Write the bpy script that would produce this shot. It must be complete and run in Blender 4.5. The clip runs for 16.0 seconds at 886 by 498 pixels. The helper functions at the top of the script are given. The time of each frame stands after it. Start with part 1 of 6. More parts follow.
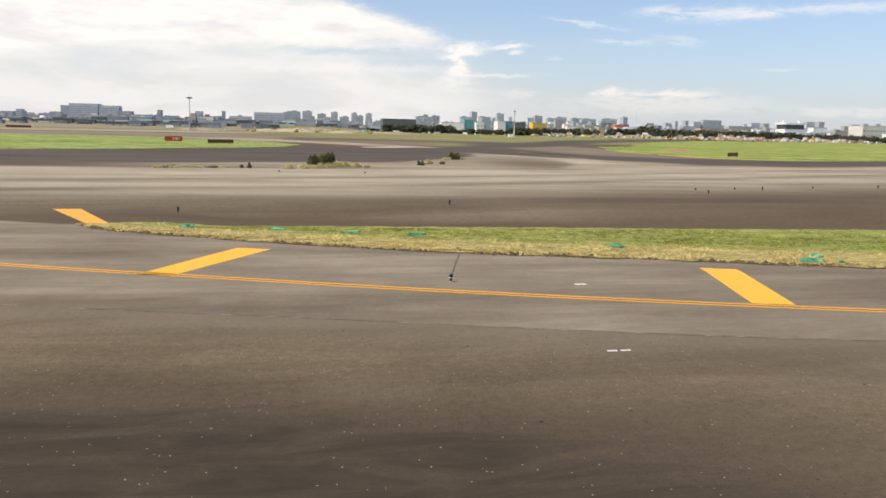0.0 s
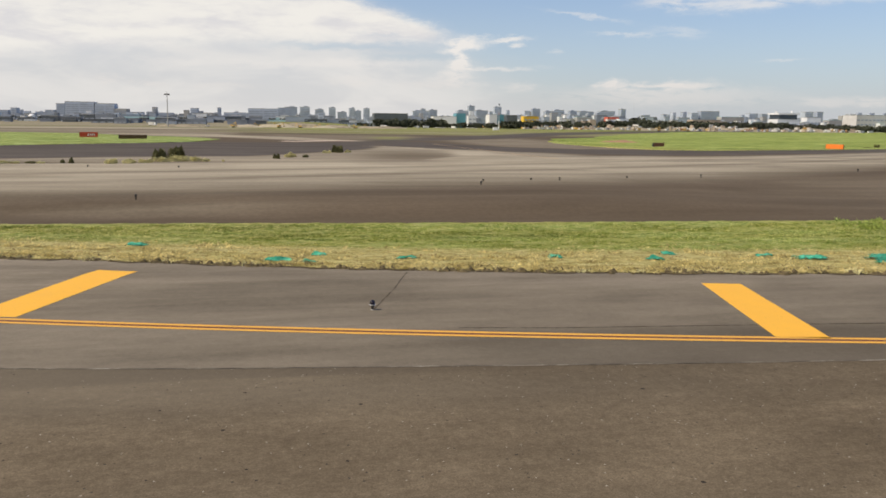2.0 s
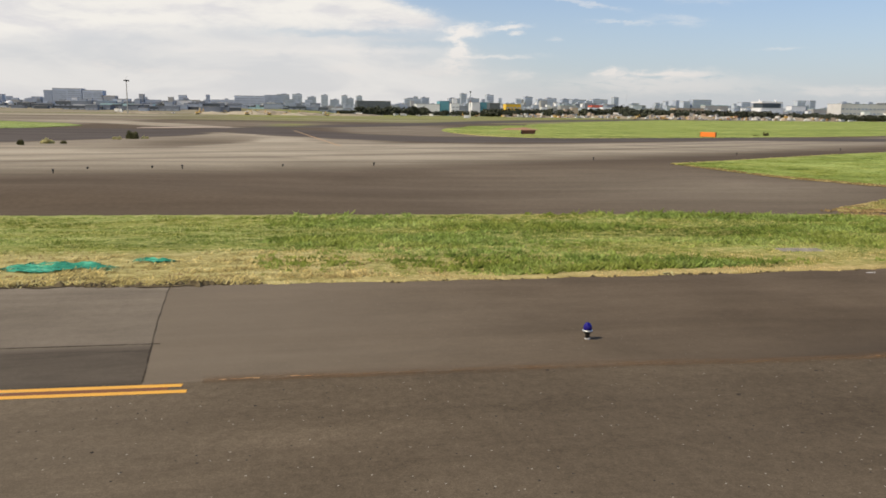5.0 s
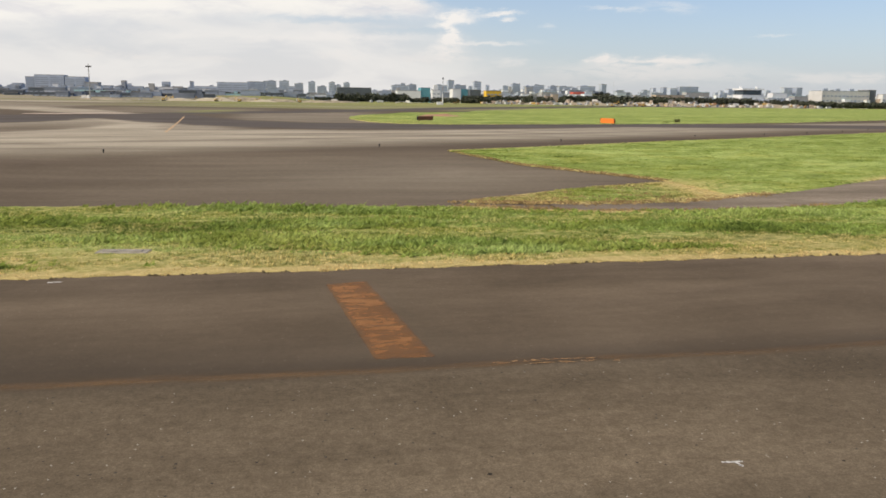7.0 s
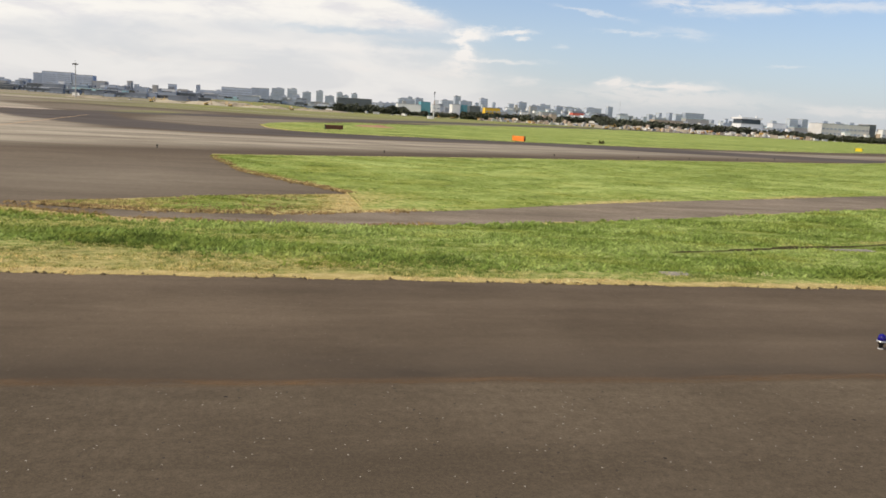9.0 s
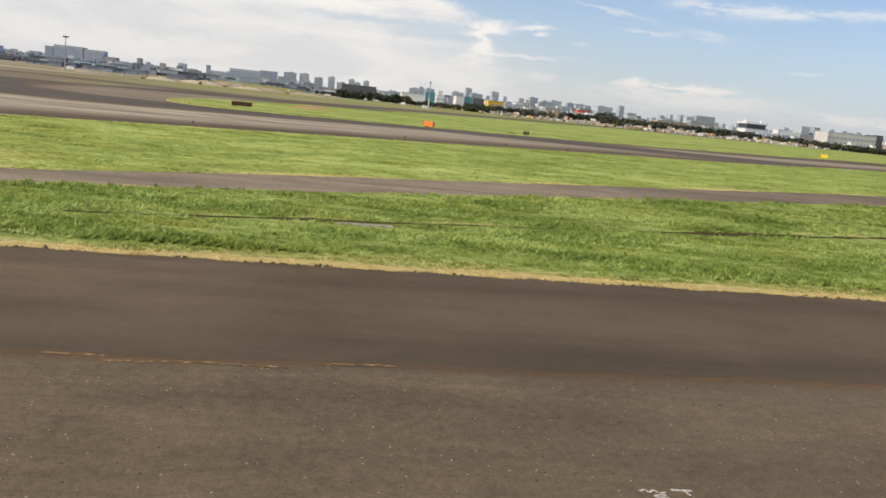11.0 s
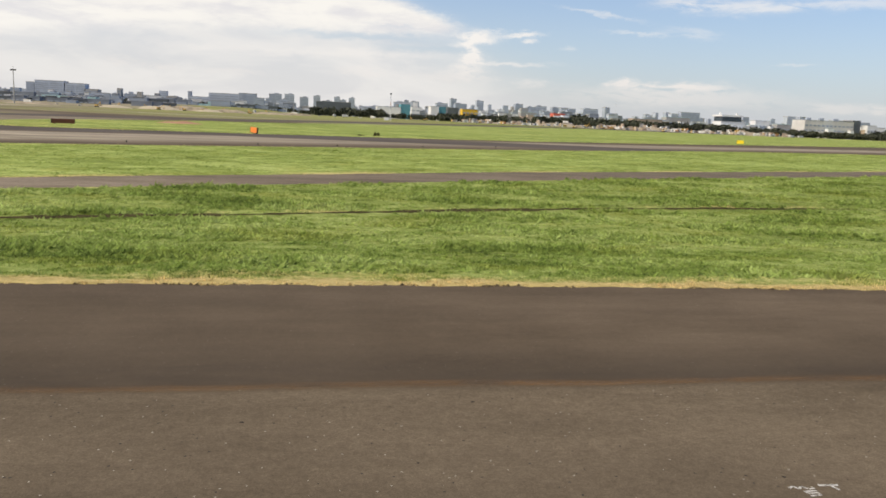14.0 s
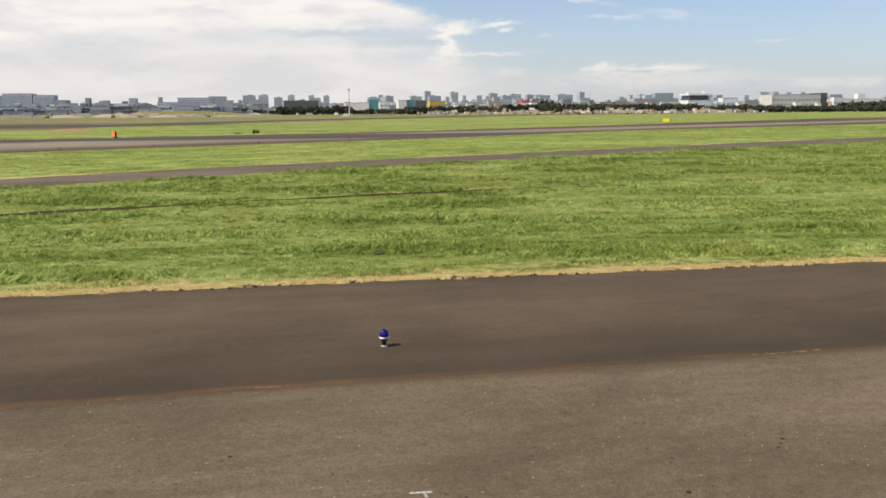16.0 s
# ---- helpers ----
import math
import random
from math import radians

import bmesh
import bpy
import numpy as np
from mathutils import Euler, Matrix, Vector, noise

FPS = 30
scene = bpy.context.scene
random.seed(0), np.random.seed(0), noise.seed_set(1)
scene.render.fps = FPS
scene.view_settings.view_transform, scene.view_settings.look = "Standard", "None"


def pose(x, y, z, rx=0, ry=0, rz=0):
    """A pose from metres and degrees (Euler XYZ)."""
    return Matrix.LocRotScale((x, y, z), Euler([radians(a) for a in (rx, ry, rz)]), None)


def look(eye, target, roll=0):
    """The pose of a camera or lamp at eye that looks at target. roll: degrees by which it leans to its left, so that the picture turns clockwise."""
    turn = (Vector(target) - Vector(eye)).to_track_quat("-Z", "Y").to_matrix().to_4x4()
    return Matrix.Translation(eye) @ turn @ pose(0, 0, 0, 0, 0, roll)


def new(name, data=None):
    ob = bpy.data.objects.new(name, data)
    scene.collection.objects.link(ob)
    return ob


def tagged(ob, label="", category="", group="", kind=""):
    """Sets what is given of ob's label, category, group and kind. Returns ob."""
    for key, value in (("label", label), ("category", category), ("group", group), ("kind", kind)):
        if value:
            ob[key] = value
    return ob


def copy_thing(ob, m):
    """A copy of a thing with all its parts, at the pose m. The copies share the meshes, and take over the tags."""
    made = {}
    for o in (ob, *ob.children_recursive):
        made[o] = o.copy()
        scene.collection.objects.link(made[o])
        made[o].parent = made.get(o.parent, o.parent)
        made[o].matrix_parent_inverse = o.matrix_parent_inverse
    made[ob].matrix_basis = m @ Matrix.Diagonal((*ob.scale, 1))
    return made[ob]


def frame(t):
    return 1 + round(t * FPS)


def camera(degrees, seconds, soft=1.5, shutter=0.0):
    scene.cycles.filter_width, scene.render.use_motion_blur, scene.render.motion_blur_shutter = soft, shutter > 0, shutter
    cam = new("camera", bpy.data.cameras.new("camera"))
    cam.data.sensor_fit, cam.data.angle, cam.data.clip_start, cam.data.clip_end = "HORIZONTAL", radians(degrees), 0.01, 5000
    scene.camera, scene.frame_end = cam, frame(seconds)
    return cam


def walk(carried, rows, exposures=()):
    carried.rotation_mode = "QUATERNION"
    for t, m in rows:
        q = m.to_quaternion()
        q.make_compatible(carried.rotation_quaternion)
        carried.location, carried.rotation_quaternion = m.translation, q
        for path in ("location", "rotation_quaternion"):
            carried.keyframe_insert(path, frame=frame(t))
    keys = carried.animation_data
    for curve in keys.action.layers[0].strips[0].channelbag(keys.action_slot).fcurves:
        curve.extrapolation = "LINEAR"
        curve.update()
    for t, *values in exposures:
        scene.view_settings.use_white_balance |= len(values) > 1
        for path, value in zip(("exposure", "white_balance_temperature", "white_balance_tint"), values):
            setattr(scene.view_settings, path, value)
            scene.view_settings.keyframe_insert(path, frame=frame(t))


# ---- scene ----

# ================= camera =================
cam = camera(58.0, 16.0, soft=1.7)
PATH = [
    (0.0, pose(0.41, -0.47, 4.532, 81.62, -1.23, -11.03)),
    (0.5, pose(5.38, -0.33, 4.484, 81.07, -0.71, -11.35)),
    (1.0, pose(10.34, -0.31, 4.453, 80.73, -0.57, -11.37)),
    (1.5, pose(15.33, -0.36, 4.434, 81.03, -0.57, -11.10)),
    (2.0, pose(20.36, -0.42, 4.424, 81.21, -0.60, -10.90)),
    (2.5, pose(25.45, -0.49, 4.418, 81.07, -0.68, -10.82)),
    (3.0, pose(30.61, -0.54, 4.414, 80.87, -0.77, -10.79)),
    (3.5, pose(35.85, -0.58, 4.412, 80.84, -0.64, -10.72)),
    (4.0, pose(41.15, -0.60, 4.410, 80.93, -0.69, -10.71)),
    (4.5, pose(46.51, -0.62, 4.408, 80.73, -0.71, -10.81)),
    (5.0, pose(51.93, -0.63, 4.406, 80.37, -0.75, -10.99)),
    (5.5, pose(57.39, -0.64, 4.405, 80.03, -0.74, -11.18)),
    (6.0, pose(62.88, -0.66, 4.404, 79.73, -0.70, -11.38)),
    (6.5, pose(68.41, -0.70, 4.405, 79.52, -0.69, -11.53)),
    (7.0, pose(73.95, -0.74, 4.407, 79.47, -0.78, -11.55)),
    (7.5, pose(79.51, -0.79, 4.412, 79.65, -1.02, -11.39)),
    (8.0, pose(85.09, -0.85, 4.419, 80.18, -1.46, -11.21)),
    (8.5, pose(90.69, -0.90, 4.428, 80.53, -2.50, -10.98)),
    (9.0, pose(96.29, -0.95, 4.440, 80.50, -3.41, -10.79)),
    (9.5, pose(101.92, -0.98, 4.452, 80.26, -4.20, -10.63)),
    (10.0, pose(107.56, -1.00, 4.466, 79.97, -4.87, -10.42)),
    (10.5, pose(113.22, -0.99, 4.481, 79.77, -5.43, -10.14)),
    (11.0, pose(118.91, -0.96, 4.494, 79.85, -5.96, -9.71)),
    (11.5, pose(124.60, -0.91, 4.506, 80.08, -6.25, -9.37)),
    (12.0, pose(130.32, -0.84, 4.515, 80.19, -6.32, -9.23)),
    (12.5, pose(136.04, -0.75, 4.520, 80.21, -6.39, -9.20)),
    (13.0, pose(141.77, -0.66, 4.521, 80.17, -6.37, -9.24)),
    (13.5, pose(147.49, -0.58, 4.517, 80.30, -5.33, -9.57)),
    (14.0, pose(153.19, -0.52, 4.507, 80.72, -2.57, -10.21)),
    (14.5, pose(158.88, -0.48, 4.493, 81.44, 0.77, -10.95)),
    (15.0, pose(164.54, -0.49, 4.475, 81.74, 2.55, -11.62)),
    (15.5, pose(170.20, -0.52, 4.455, 80.94, 1.86, -11.77)),
    (16.0, pose(175.85, -0.58, 4.436, 80.24, 0.33, -11.61)),
]
EXPOSURES = [(0.0, 0.14, 7250, 12), (1.1, 0.12, 7250, 12), (2.0, -0.13, 7250, 12), (5.0, -0.10, 7250, 12), (8.0, 0.0, 7250, 12), (16.0, 0.0, 7250, 12)]
walk(cam, PATH, EXPOSURES)

# ================= sky, sun =================
SUN_DIR = Vector((-0.80, -0.18, 0.90)).normalized()     # towards the sun
sun_el = math.asin(SUN_DIR.z)
sun_az = math.atan2(SUN_DIR.x, SUN_DIR.y)

sun_data = bpy.data.lights.new("sun", "SUN")
sun_data.energy, sun_data.angle, sun_data.color = 4.0, radians(0.6), (1.0, 0.93, 0.80)
sun = new("sun", sun_data)
sun.matrix_world = look(SUN_DIR * 200, (0, 0, 0))

world = bpy.data.worlds.new("sky")
scene.world = world
world.use_nodes = True
wt = world.node_tree
wt.nodes.clear()


class Graph:
    """Small helper to write node graphs as sums and products."""

    def __init__(self, tree):
        self.tree = tree

    def node(self, kind, **values):
        n = self.tree.nodes.new(kind)
        for key, value in values.items():
            n.inputs[key.replace("_", " ")].default_value = value
        return n

    def link(self, a, b):
        self.tree.links.new(a, b)

    def math(self, op, *args, clamp=False):
        n = self.tree.nodes.new("ShaderNodeMath")
        n.operation, n.use_clamp = op, clamp
        for i, a in enumerate(args):
            if isinstance(a, (int, float)):
                n.inputs[i].default_value = a
            else:
                self.link(a, n.inputs[i])
        return n.outputs[0]

    def ramp(self, fac, stops):
        n = self.tree.nodes.new("ShaderNodeValToRGB")
        r = n.color_ramp
        while len(r.elements) < len(stops):
            r.elements.new(0.5)
        for e, (p, c) in zip(r.elements, stops):
            e.position = p
            e.color = (*c, 1) if isinstance(c, tuple) else (c, c, c, 1)
        self.link(fac, n.inputs[0])
        return n.outputs[0]

    def mix(self, fac, a, b, blend="MIX"):
        n = self.tree.nodes.new("ShaderNodeMix")
        n.data_type, n.blend_type = "RGBA", blend
        for sock, v in ((n.inputs[0], fac), (n.inputs[6], a), (n.inputs[7], b)):
            if isinstance(v, tuple):
                sock.default_value = (*v, 1)
            elif isinstance(v, (int, float)):
                sock.default_value = v
            else:
                self.link(v, sock)
        return n.outputs[2]

    def noise(self, vec, scale, detail=4, rough=0.55, distort=0.0):
        n = self.tree.nodes.new("ShaderNodeTexNoise")
        n.inputs["Scale"].default_value, n.inputs["Detail"].default_value = scale, detail
        n.inputs["Roughness"].default_value, n.inputs["Distortion"].default_value = rough, distort
        if vec is not None:
            self.link(vec, n.inputs["Vector"])
        return n.outputs["Fac"]

    def smooth(self, v, a, b, top=1.0):
        """Soft step from 0 at a to top at b (b may lie below a)."""
        n = self.tree.nodes.new("ShaderNodeMapRange")
        n.interpolation_type = "SMOOTHSTEP"
        lo, hi = (0.0, top) if a < b else (top, 0.0)
        for i, x in zip((1, 2, 3, 4), (min(a, b), max(a, b), lo, hi)):
            n.inputs[i].default_value = x
        self.link(v, n.inputs[0])
        return n.outputs[0]

    def combine(self, x, y, z):
        n = self.tree.nodes.new("ShaderNodeCombineXYZ")
        for i, a in enumerate((x, y, z)):
            if isinstance(a, (int, float)):
                n.inputs[i].default_value = a
            else:
                self.link(a, n.inputs[i])
        return n.outputs[0]

    def split(self, vec):
        n = self.tree.nodes.new("ShaderNodeSeparateXYZ")
        self.link(vec, n.inputs[0])
        return n.outputs


W = Graph(wt)
coord = wt.nodes.new("ShaderNodeTexCoord")
dx, dy, dz = W.split(coord.outputs["Generated"])
azim = W.math("MULTIPLY", W.math("ARCTAN2", dx, dy), 57.2958)
elev = W.math("MULTIPLY", W.math("ARCSINE", dz), 57.2958)
nishita = wt.nodes.new("ShaderNodeTexSky")
nishita.sky_type, nishita.sun_disc = "NISHITA", False
nishita.sun_elevation, nishita.sun_rotation = sun_el, sun_az
nishita.air_density, nishita.dust_density, nishita.ozone_density = 1.0, 1.2, 2.0
blue = W.mix(1.0, nishita.outputs[0], (0.111, 0.137, 0.171), "MULTIPLY")

# clouds: a bright bank with a slanting upper edge, a thin veil below it, and small clouds and streaks
big = W.noise(W.combine(W.math("MULTIPLY", azim, 0.10), W.math("MULTIPLY", elev, 0.34), 3.7), 1.0, 6, 0.55, 0.4)
soft = W.noise(W.combine(W.math("MULTIPLY", azim, 0.16), W.math("MULTIPLY", elev, 0.55), 14.3), 1.0, 4, 0.5, 0.5)
fine = W.noise(W.combine(W.math("MULTIPLY", azim, 0.45), W.math("MULTIPLY", elev, 1.7), 9.1), 1.0, 7, 0.62, 0.5)
lump_a = W.noise(W.combine(azim, W.math("MULTIPLY", elev, 1.6), 1.3), 0.9, 6, 0.62, 0.3)
lump_e = W.noise(W.combine(W.math("MULTIPLY", azim, 0.7), W.math("MULTIPLY", elev, 1.9), 6.8), 0.8, 7, 0.64, 0.3)
azim_l = W.math("ADD", azim, W.math("MULTIPLY", W.math("SUBTRACT", lump_a, 0.5), 2.2))
elev_l = W.math("ADD", elev, W.math("MULTIPLY", W.math("SUBTRACT", lump_e, 0.5), 1.15))
upper = W.math("SUBTRACT", W.math("ADD", 9.75, W.math("MULTIPLY", azim_l, -0.285)), elev_l)
lower = W.math("SUBTRACT", elev_l, W.math("MINIMUM", 5.8, W.math("ADD", 6.2, W.math("MULTIPLY", azim_l, 0.11))))


def blobs(rows):
    """Sum of soft ellipses: azimuth, elevation, half width, half height, weight, slant (degrees up per degree right)."""
    total = None
    for a0, e0, ra, re, weight, slant in rows:
        off = W.math("SUBTRACT", azim_l, a0)
        da = W.math("DIVIDE", off, ra)
        de = W.math("DIVIDE", W.math("SUBTRACT", W.math("SUBTRACT", elev_l, e0), W.math("MULTIPLY", off, slant)), re)
        r2 = W.math("ADD", W.math("MULTIPLY", da, da), W.math("MULTIPLY", de, de))
        b = W.math("MULTIPLY", W.math("POWER", 2.718, W.math("MULTIPLY", W.math("POWER", r2, 1.3), -1.2)), weight)
        total = b if total is None else W.math("ADD", total, b)
    return total


gaps = W.math("MINIMUM", blobs([(4.2, 5.35, 5.8, 0.33, 0.62, 0.0), (8.5, 4.75, 4.0, 0.22, 0.45, 0.0), (14.5, 5.0, 1.7, 1.0, 0.5, 0.0), (6.7, 6.15, 1.7, 0.12, 0.3, 0.0)]), 0.92)
keep = W.math("SUBTRACT", 1.0, gaps)
veil_l = W.math("MULTIPLY", W.smooth(W.math("ADD", azim_l, W.math("MULTIPLY", W.math("SUBTRACT", elev, 3.0), 1.5)), 20.0, 6.0), W.math("ADD", 0.56, W.math("MULTIPLY", soft, 0.55)))
veil_l = W.math("MULTIPLY", W.math("MULTIPLY", veil_l, W.smooth(upper, -0.9, 0.5)), keep)
bank = W.math("MULTIPLY", W.math("MULTIPLY", W.smooth(upper, -0.35, 0.55), W.smooth(lower, -0.75, 0.6)), W.smooth(azim_l, 12.2, 9.6))
bank = W.math("MULTIPLY", bank, keep)
SMALL = [(12.3, 5.65, 1.35, 0.36, 1.15, 0.0), (11.6, 5.2, 1.1, 0.22, 0.6, 0.1), (12.0, 4.7, 0.62, 0.85, 1.05, 0.0), (11.8, 3.6, 1.2, 0.6, 0.80, 0.0), (11.0, 2.9, 3.2, 0.42, 0.62, 0.0), (14.6, 3.95, 2.9, 0.16, 0.60, 0.0),
         (13.4, 6.1, 0.8, 0.14, 0.55, 0.1), (15.3, 5.95, 1.5, 0.17, 0.85, 0.06), (15.9, 5.55, 0.55, 0.16, 0.70, 0.0), (16.3, 2.75, 1.1, 0.28, 0.5, 0.0),
         (22.2, 3.0, 0.9, 0.26, 0.85, 0.0), (24.6, 2.75, 2.6, 0.34, 0.66, 0.0), (27.6, 2.85, 1.8, 0.28, 0.62, 0.0), (26.0, 2.1, 7.5, 0.75, 0.60, 0.0), (36.0, 1.75, 1.8, 0.32, 0.50, 0.0), (38.8, 1.7, 1.4, 0.35, 0.60, 0.0),
         (20.6, 7.5, 2.6, 0.15, 0.40, -0.16), (25.8, 8.15, 2.0, 0.34, 0.42, -0.03), (29.8, 8.0, 4.0, 0.48, 0.56, 0.0), (36.6, 8.15, 5.0, 0.34, 0.46, 0.04), (23.4, 6.28, 2.2, 0.14, 0.36, -0.02), (26.8, 6.3, 1.9, 0.3, 0.30, -0.08),
         (33.5, 4.4, 1.5, 0.1, 0.30, 0.0), (18.6, 5.2, 0.5, 0.1, 0.3, 0.0), (5.0, 3.05, 1.15, 0.36, 0.62, 0.0), (3.2, 2.95, 0.7, 0.2, 0.4, 0.0), (-11.6, 2.75, 1.1, 0.3, 0.55, 0.0), (-9.2, 2.62, 1.6, 0.22, 0.55, 0.0), (-4.2, 2.5, 2.0, 0.22, 0.4, 0.0),
         (4.5, 4.15, 7.5, 0.35, 0.45, 0.02), (-6.0, 4.0, 6.0, 0.35, 0.3, 0.0), (-3.0, 12.0, 12.0, 2.0, 0.5, 0.0), (34.0, 12.5, 8.0, 1.0, 0.4, 0.0)]
small = blobs(SMALL)
small = W.math("MULTIPLY", small, W.smooth(fine, 0.30, 0.52))
# scattered cover past the stretch of sky described above
far_off = W.math("MAXIMUM", W.math("MAXIMUM", W.smooth(azim, 44.0, 60.0), W.smooth(azim, -24.0, -45.0)), W.smooth(elev, 13.0, 22.0))
strewn = W.math("MULTIPLY", W.smooth(W.math("ADD", W.math("MULTIPLY", big, 0.6), W.math("MULTIPLY", fine, 0.4)), 0.52, 0.74, 0.6), far_off)
veil = W.math("MULTIPLY", W.math("POWER", 2.718, W.math("MULTIPLY", W.math("ABSOLUTE", elev), -0.17)), 0.84)
haze = W.mix(W.smooth(azim, 30.0, 4.0), (0.68, 0.74, 0.855), (0.76, 0.80, 0.865))
sky = W.mix(veil, blue, haze)
sky = W.mix(veil_l, sky, W.mix(W.smooth(soft, 0.36, 0.62), (0.77, 0.815, 0.895), (0.86, 0.90, 0.955)))
sky = W.mix(bank, sky, W.mix(W.smooth(W.math("ADD", W.math("MULTIPLY", soft, 0.65), W.math("MULTIPLY", fine, 0.35)), 0.36, 0.60), (0.80, 0.845, 0.935), (0.97, 1.01, 1.04)))
sky = W.mix(W.math("MINIMUM", W.math("MAXIMUM", small, strewn), 0.95), sky, W.mix(W.smooth(elev, 1.5, 5.5), (0.84, 0.86, 0.90), (0.96, 0.99, 1.03)))
back = W.node("ShaderNodeBackground")
W.link(sky, back.inputs["Color"])
back.inputs["Strength"].default_value = 0.92
out = wt.nodes.new("ShaderNodeOutputWorld")
W.link(back.outputs[0], out.inputs["Surface"])


# ================= materials =================
def material(name, build, rough=0.9, metal=0.0, spec=0.3):
    """build(graph, position) returns colour and, optionally, bump height and roughness."""
    m = bpy.data.materials.new(name)
    m.use_nodes = True
    t = m.node_tree
    p = t.nodes["Principled BSDF"]
    p.inputs["Roughness"].default_value, p.inputs["Metallic"].default_value = rough, metal
    p.inputs["Specular IOR Level"].default_value = spec
    g = Graph(t)
    geo = t.nodes.new("ShaderNodeNewGeometry")
    result = build(g, geo.outputs["Position"])
    if not isinstance(result, dict):
        result = {"colour": result}
    c = result["colour"]
    if isinstance(c, tuple):
        p.inputs["Base Color"].default_value = (*c, 1)
    else:
        g.link(c, p.inputs["Base Color"])
    if "bump" in result:
        b = t.nodes.new("ShaderNodeBump")
        b.inputs["Strength"].default_value, b.inputs["Distance"].default_value = result.get("strength", 0.4), result.get("distance", 0.02)
        g.link(result["bump"], b.inputs["Height"])
        g.link(b.outputs[0], p.inputs["Normal"])
    if "alpha" in result:
        g.link(result["alpha"], p.inputs["Alpha"])
    if "rough" in result:
        g.link(result["rough"], p.inputs["Roughness"])
    return m


def scaled(g, pos, sx, sy, sz=1.0):
    n = g.tree.nodes.new("ShaderNodeMapping")
    n.inputs["Scale"].default_value = (sx, sy, sz)
    g.link(pos, n.inputs["Vector"])
    return n.outputs[0]


def attribute(g, name):
    n = g.tree.nodes.new("ShaderNodeAttribute")
    n.attribute_name = name
    return n.outputs["Fac"]


def asphalt(dark, light, streak=(0.02, 0.5), specks=0.5, stain=0.5, grit=1.0):
    """Worn asphalt: broad blotches, streaks along the traffic, aggregate and pale stones."""
    def build(g, pos):
        broad = g.noise(scaled(g, pos, streak[0], streak[1]), 1.0, 5, 0.6, 0.3)
        blot = g.noise(pos, 0.22, 5, 0.6)
        grain = g.noise(pos, 38.0, 3, 0.7)
        mid = g.noise(pos, 5.0, 4, 0.6)
        f = g.math("ADD", g.math("MULTIPLY", broad, stain), g.math("MULTIPLY", blot, 1.0 - stain))
        f = g.math("ADD", f, g.math("MULTIPLY", g.math("SUBTRACT", mid, 0.5), 0.30 * grit))
        col = g.ramp(f, [(0.38, dark), (0.62, light)])
        col = g.mix(1.0, col, g.ramp(grain, [(0.34, 1 - 0.20 * grit), (0.66, 1 + 0.20 * grit)]), "MULTIPLY")
        coarse = g.noise(pos, 15.0, 2, 0.6)
        col = g.mix(1.0, col, g.ramp(coarse, [(0.34, 1 - 0.11 * grit), (0.66, 1 + 0.11 * grit)]), "MULTIPLY")
        smudge = g.noise(scaled(g, pos, 0.30, 1.1), 1.0, 6, 0.68, 0.7)
        col = g.mix(1.0, col, g.ramp(smudge, [(0.33, 0.86), (0.67, 1.14)]), "MULTIPLY")
        cloud = g.noise(scaled(g, pos, 0.085, 0.30), 1.0, 4, 0.55, 0.8)
        col = g.mix(1.0, col, g.ramp(cloud, [(0.34, (0.88, 0.87, 0.86)), (0.66, (1.12, 1.11, 1.10))]), "MULTIPLY")
        edge = attribute(g, "edge")
        col = g.mix(g.math("MULTIPLY", edge, g.ramp(smudge, [(0.30, 0.45), (0.68, 0.82)]), clamp=True), col, (0.045, 0.036, 0.028))
        col = g.mix(g.math("MULTIPLY", attribute(g, "pale"), g.ramp(broad, [(0.3, 0.6), (0.7, 1.0)])), col, (0.200, 0.168, 0.127))
        vor = g.tree.nodes.new("ShaderNodeTexVoronoi")
        vor.inputs["Scale"].default_value = 8.5
        g.link(pos, vor.inputs["Vector"])
        dots = g.math("MULTIPLY", g.math("LESS_THAN", vor.outputs["Distance"], g.math("MULTIPLY", g.split(vor.outputs["Color"])[2], 0.115)), g.math("GREATER_THAN", g.split(vor.outputs["Color"])[0], 0.45))
        col = g.mix(g.math("MULTIPLY", dots, specks * 0.75), col, (0.40, 0.37, 0.31))
        holes = g.math("MULTIPLY", g.math("LESS_THAN", vor.outputs["Distance"], 0.16), g.math("LESS_THAN", g.split(vor.outputs["Color"])[1], 0.10))
        col = g.mix(g.math("MULTIPLY", holes, specks * 0.9), col, (0.035, 0.032, 0.028))
        pit = g.tree.nodes.new("ShaderNodeTexVoronoi")
        pit.inputs["Scale"].default_value = 1.5
        g.link(pos, pit.inputs["Vector"])
        size = g.math("MULTIPLY", g.split(pit.outputs["Color"])[2], 0.05)
        tar = g.math("MULTIPLY", g.math("LESS_THAN", g.math("ADD", pit.outputs["Distance"], g.math("MULTIPLY", g.math("SUBTRACT", mid, 0.5), 0.08)), size), g.math("LESS_THAN", g.split(pit.outputs["Color"])[0], 0.75))
        col = g.mix(g.math("MULTIPLY", tar, min(1.0, specks)), col, (0.030, 0.026, 0.021))
        return {"colour": col, "bump": g.math("ADD", grain, g.math("MULTIPLY", mid, 0.4)), "strength": 0.35, "distance": 0.006}
    return build


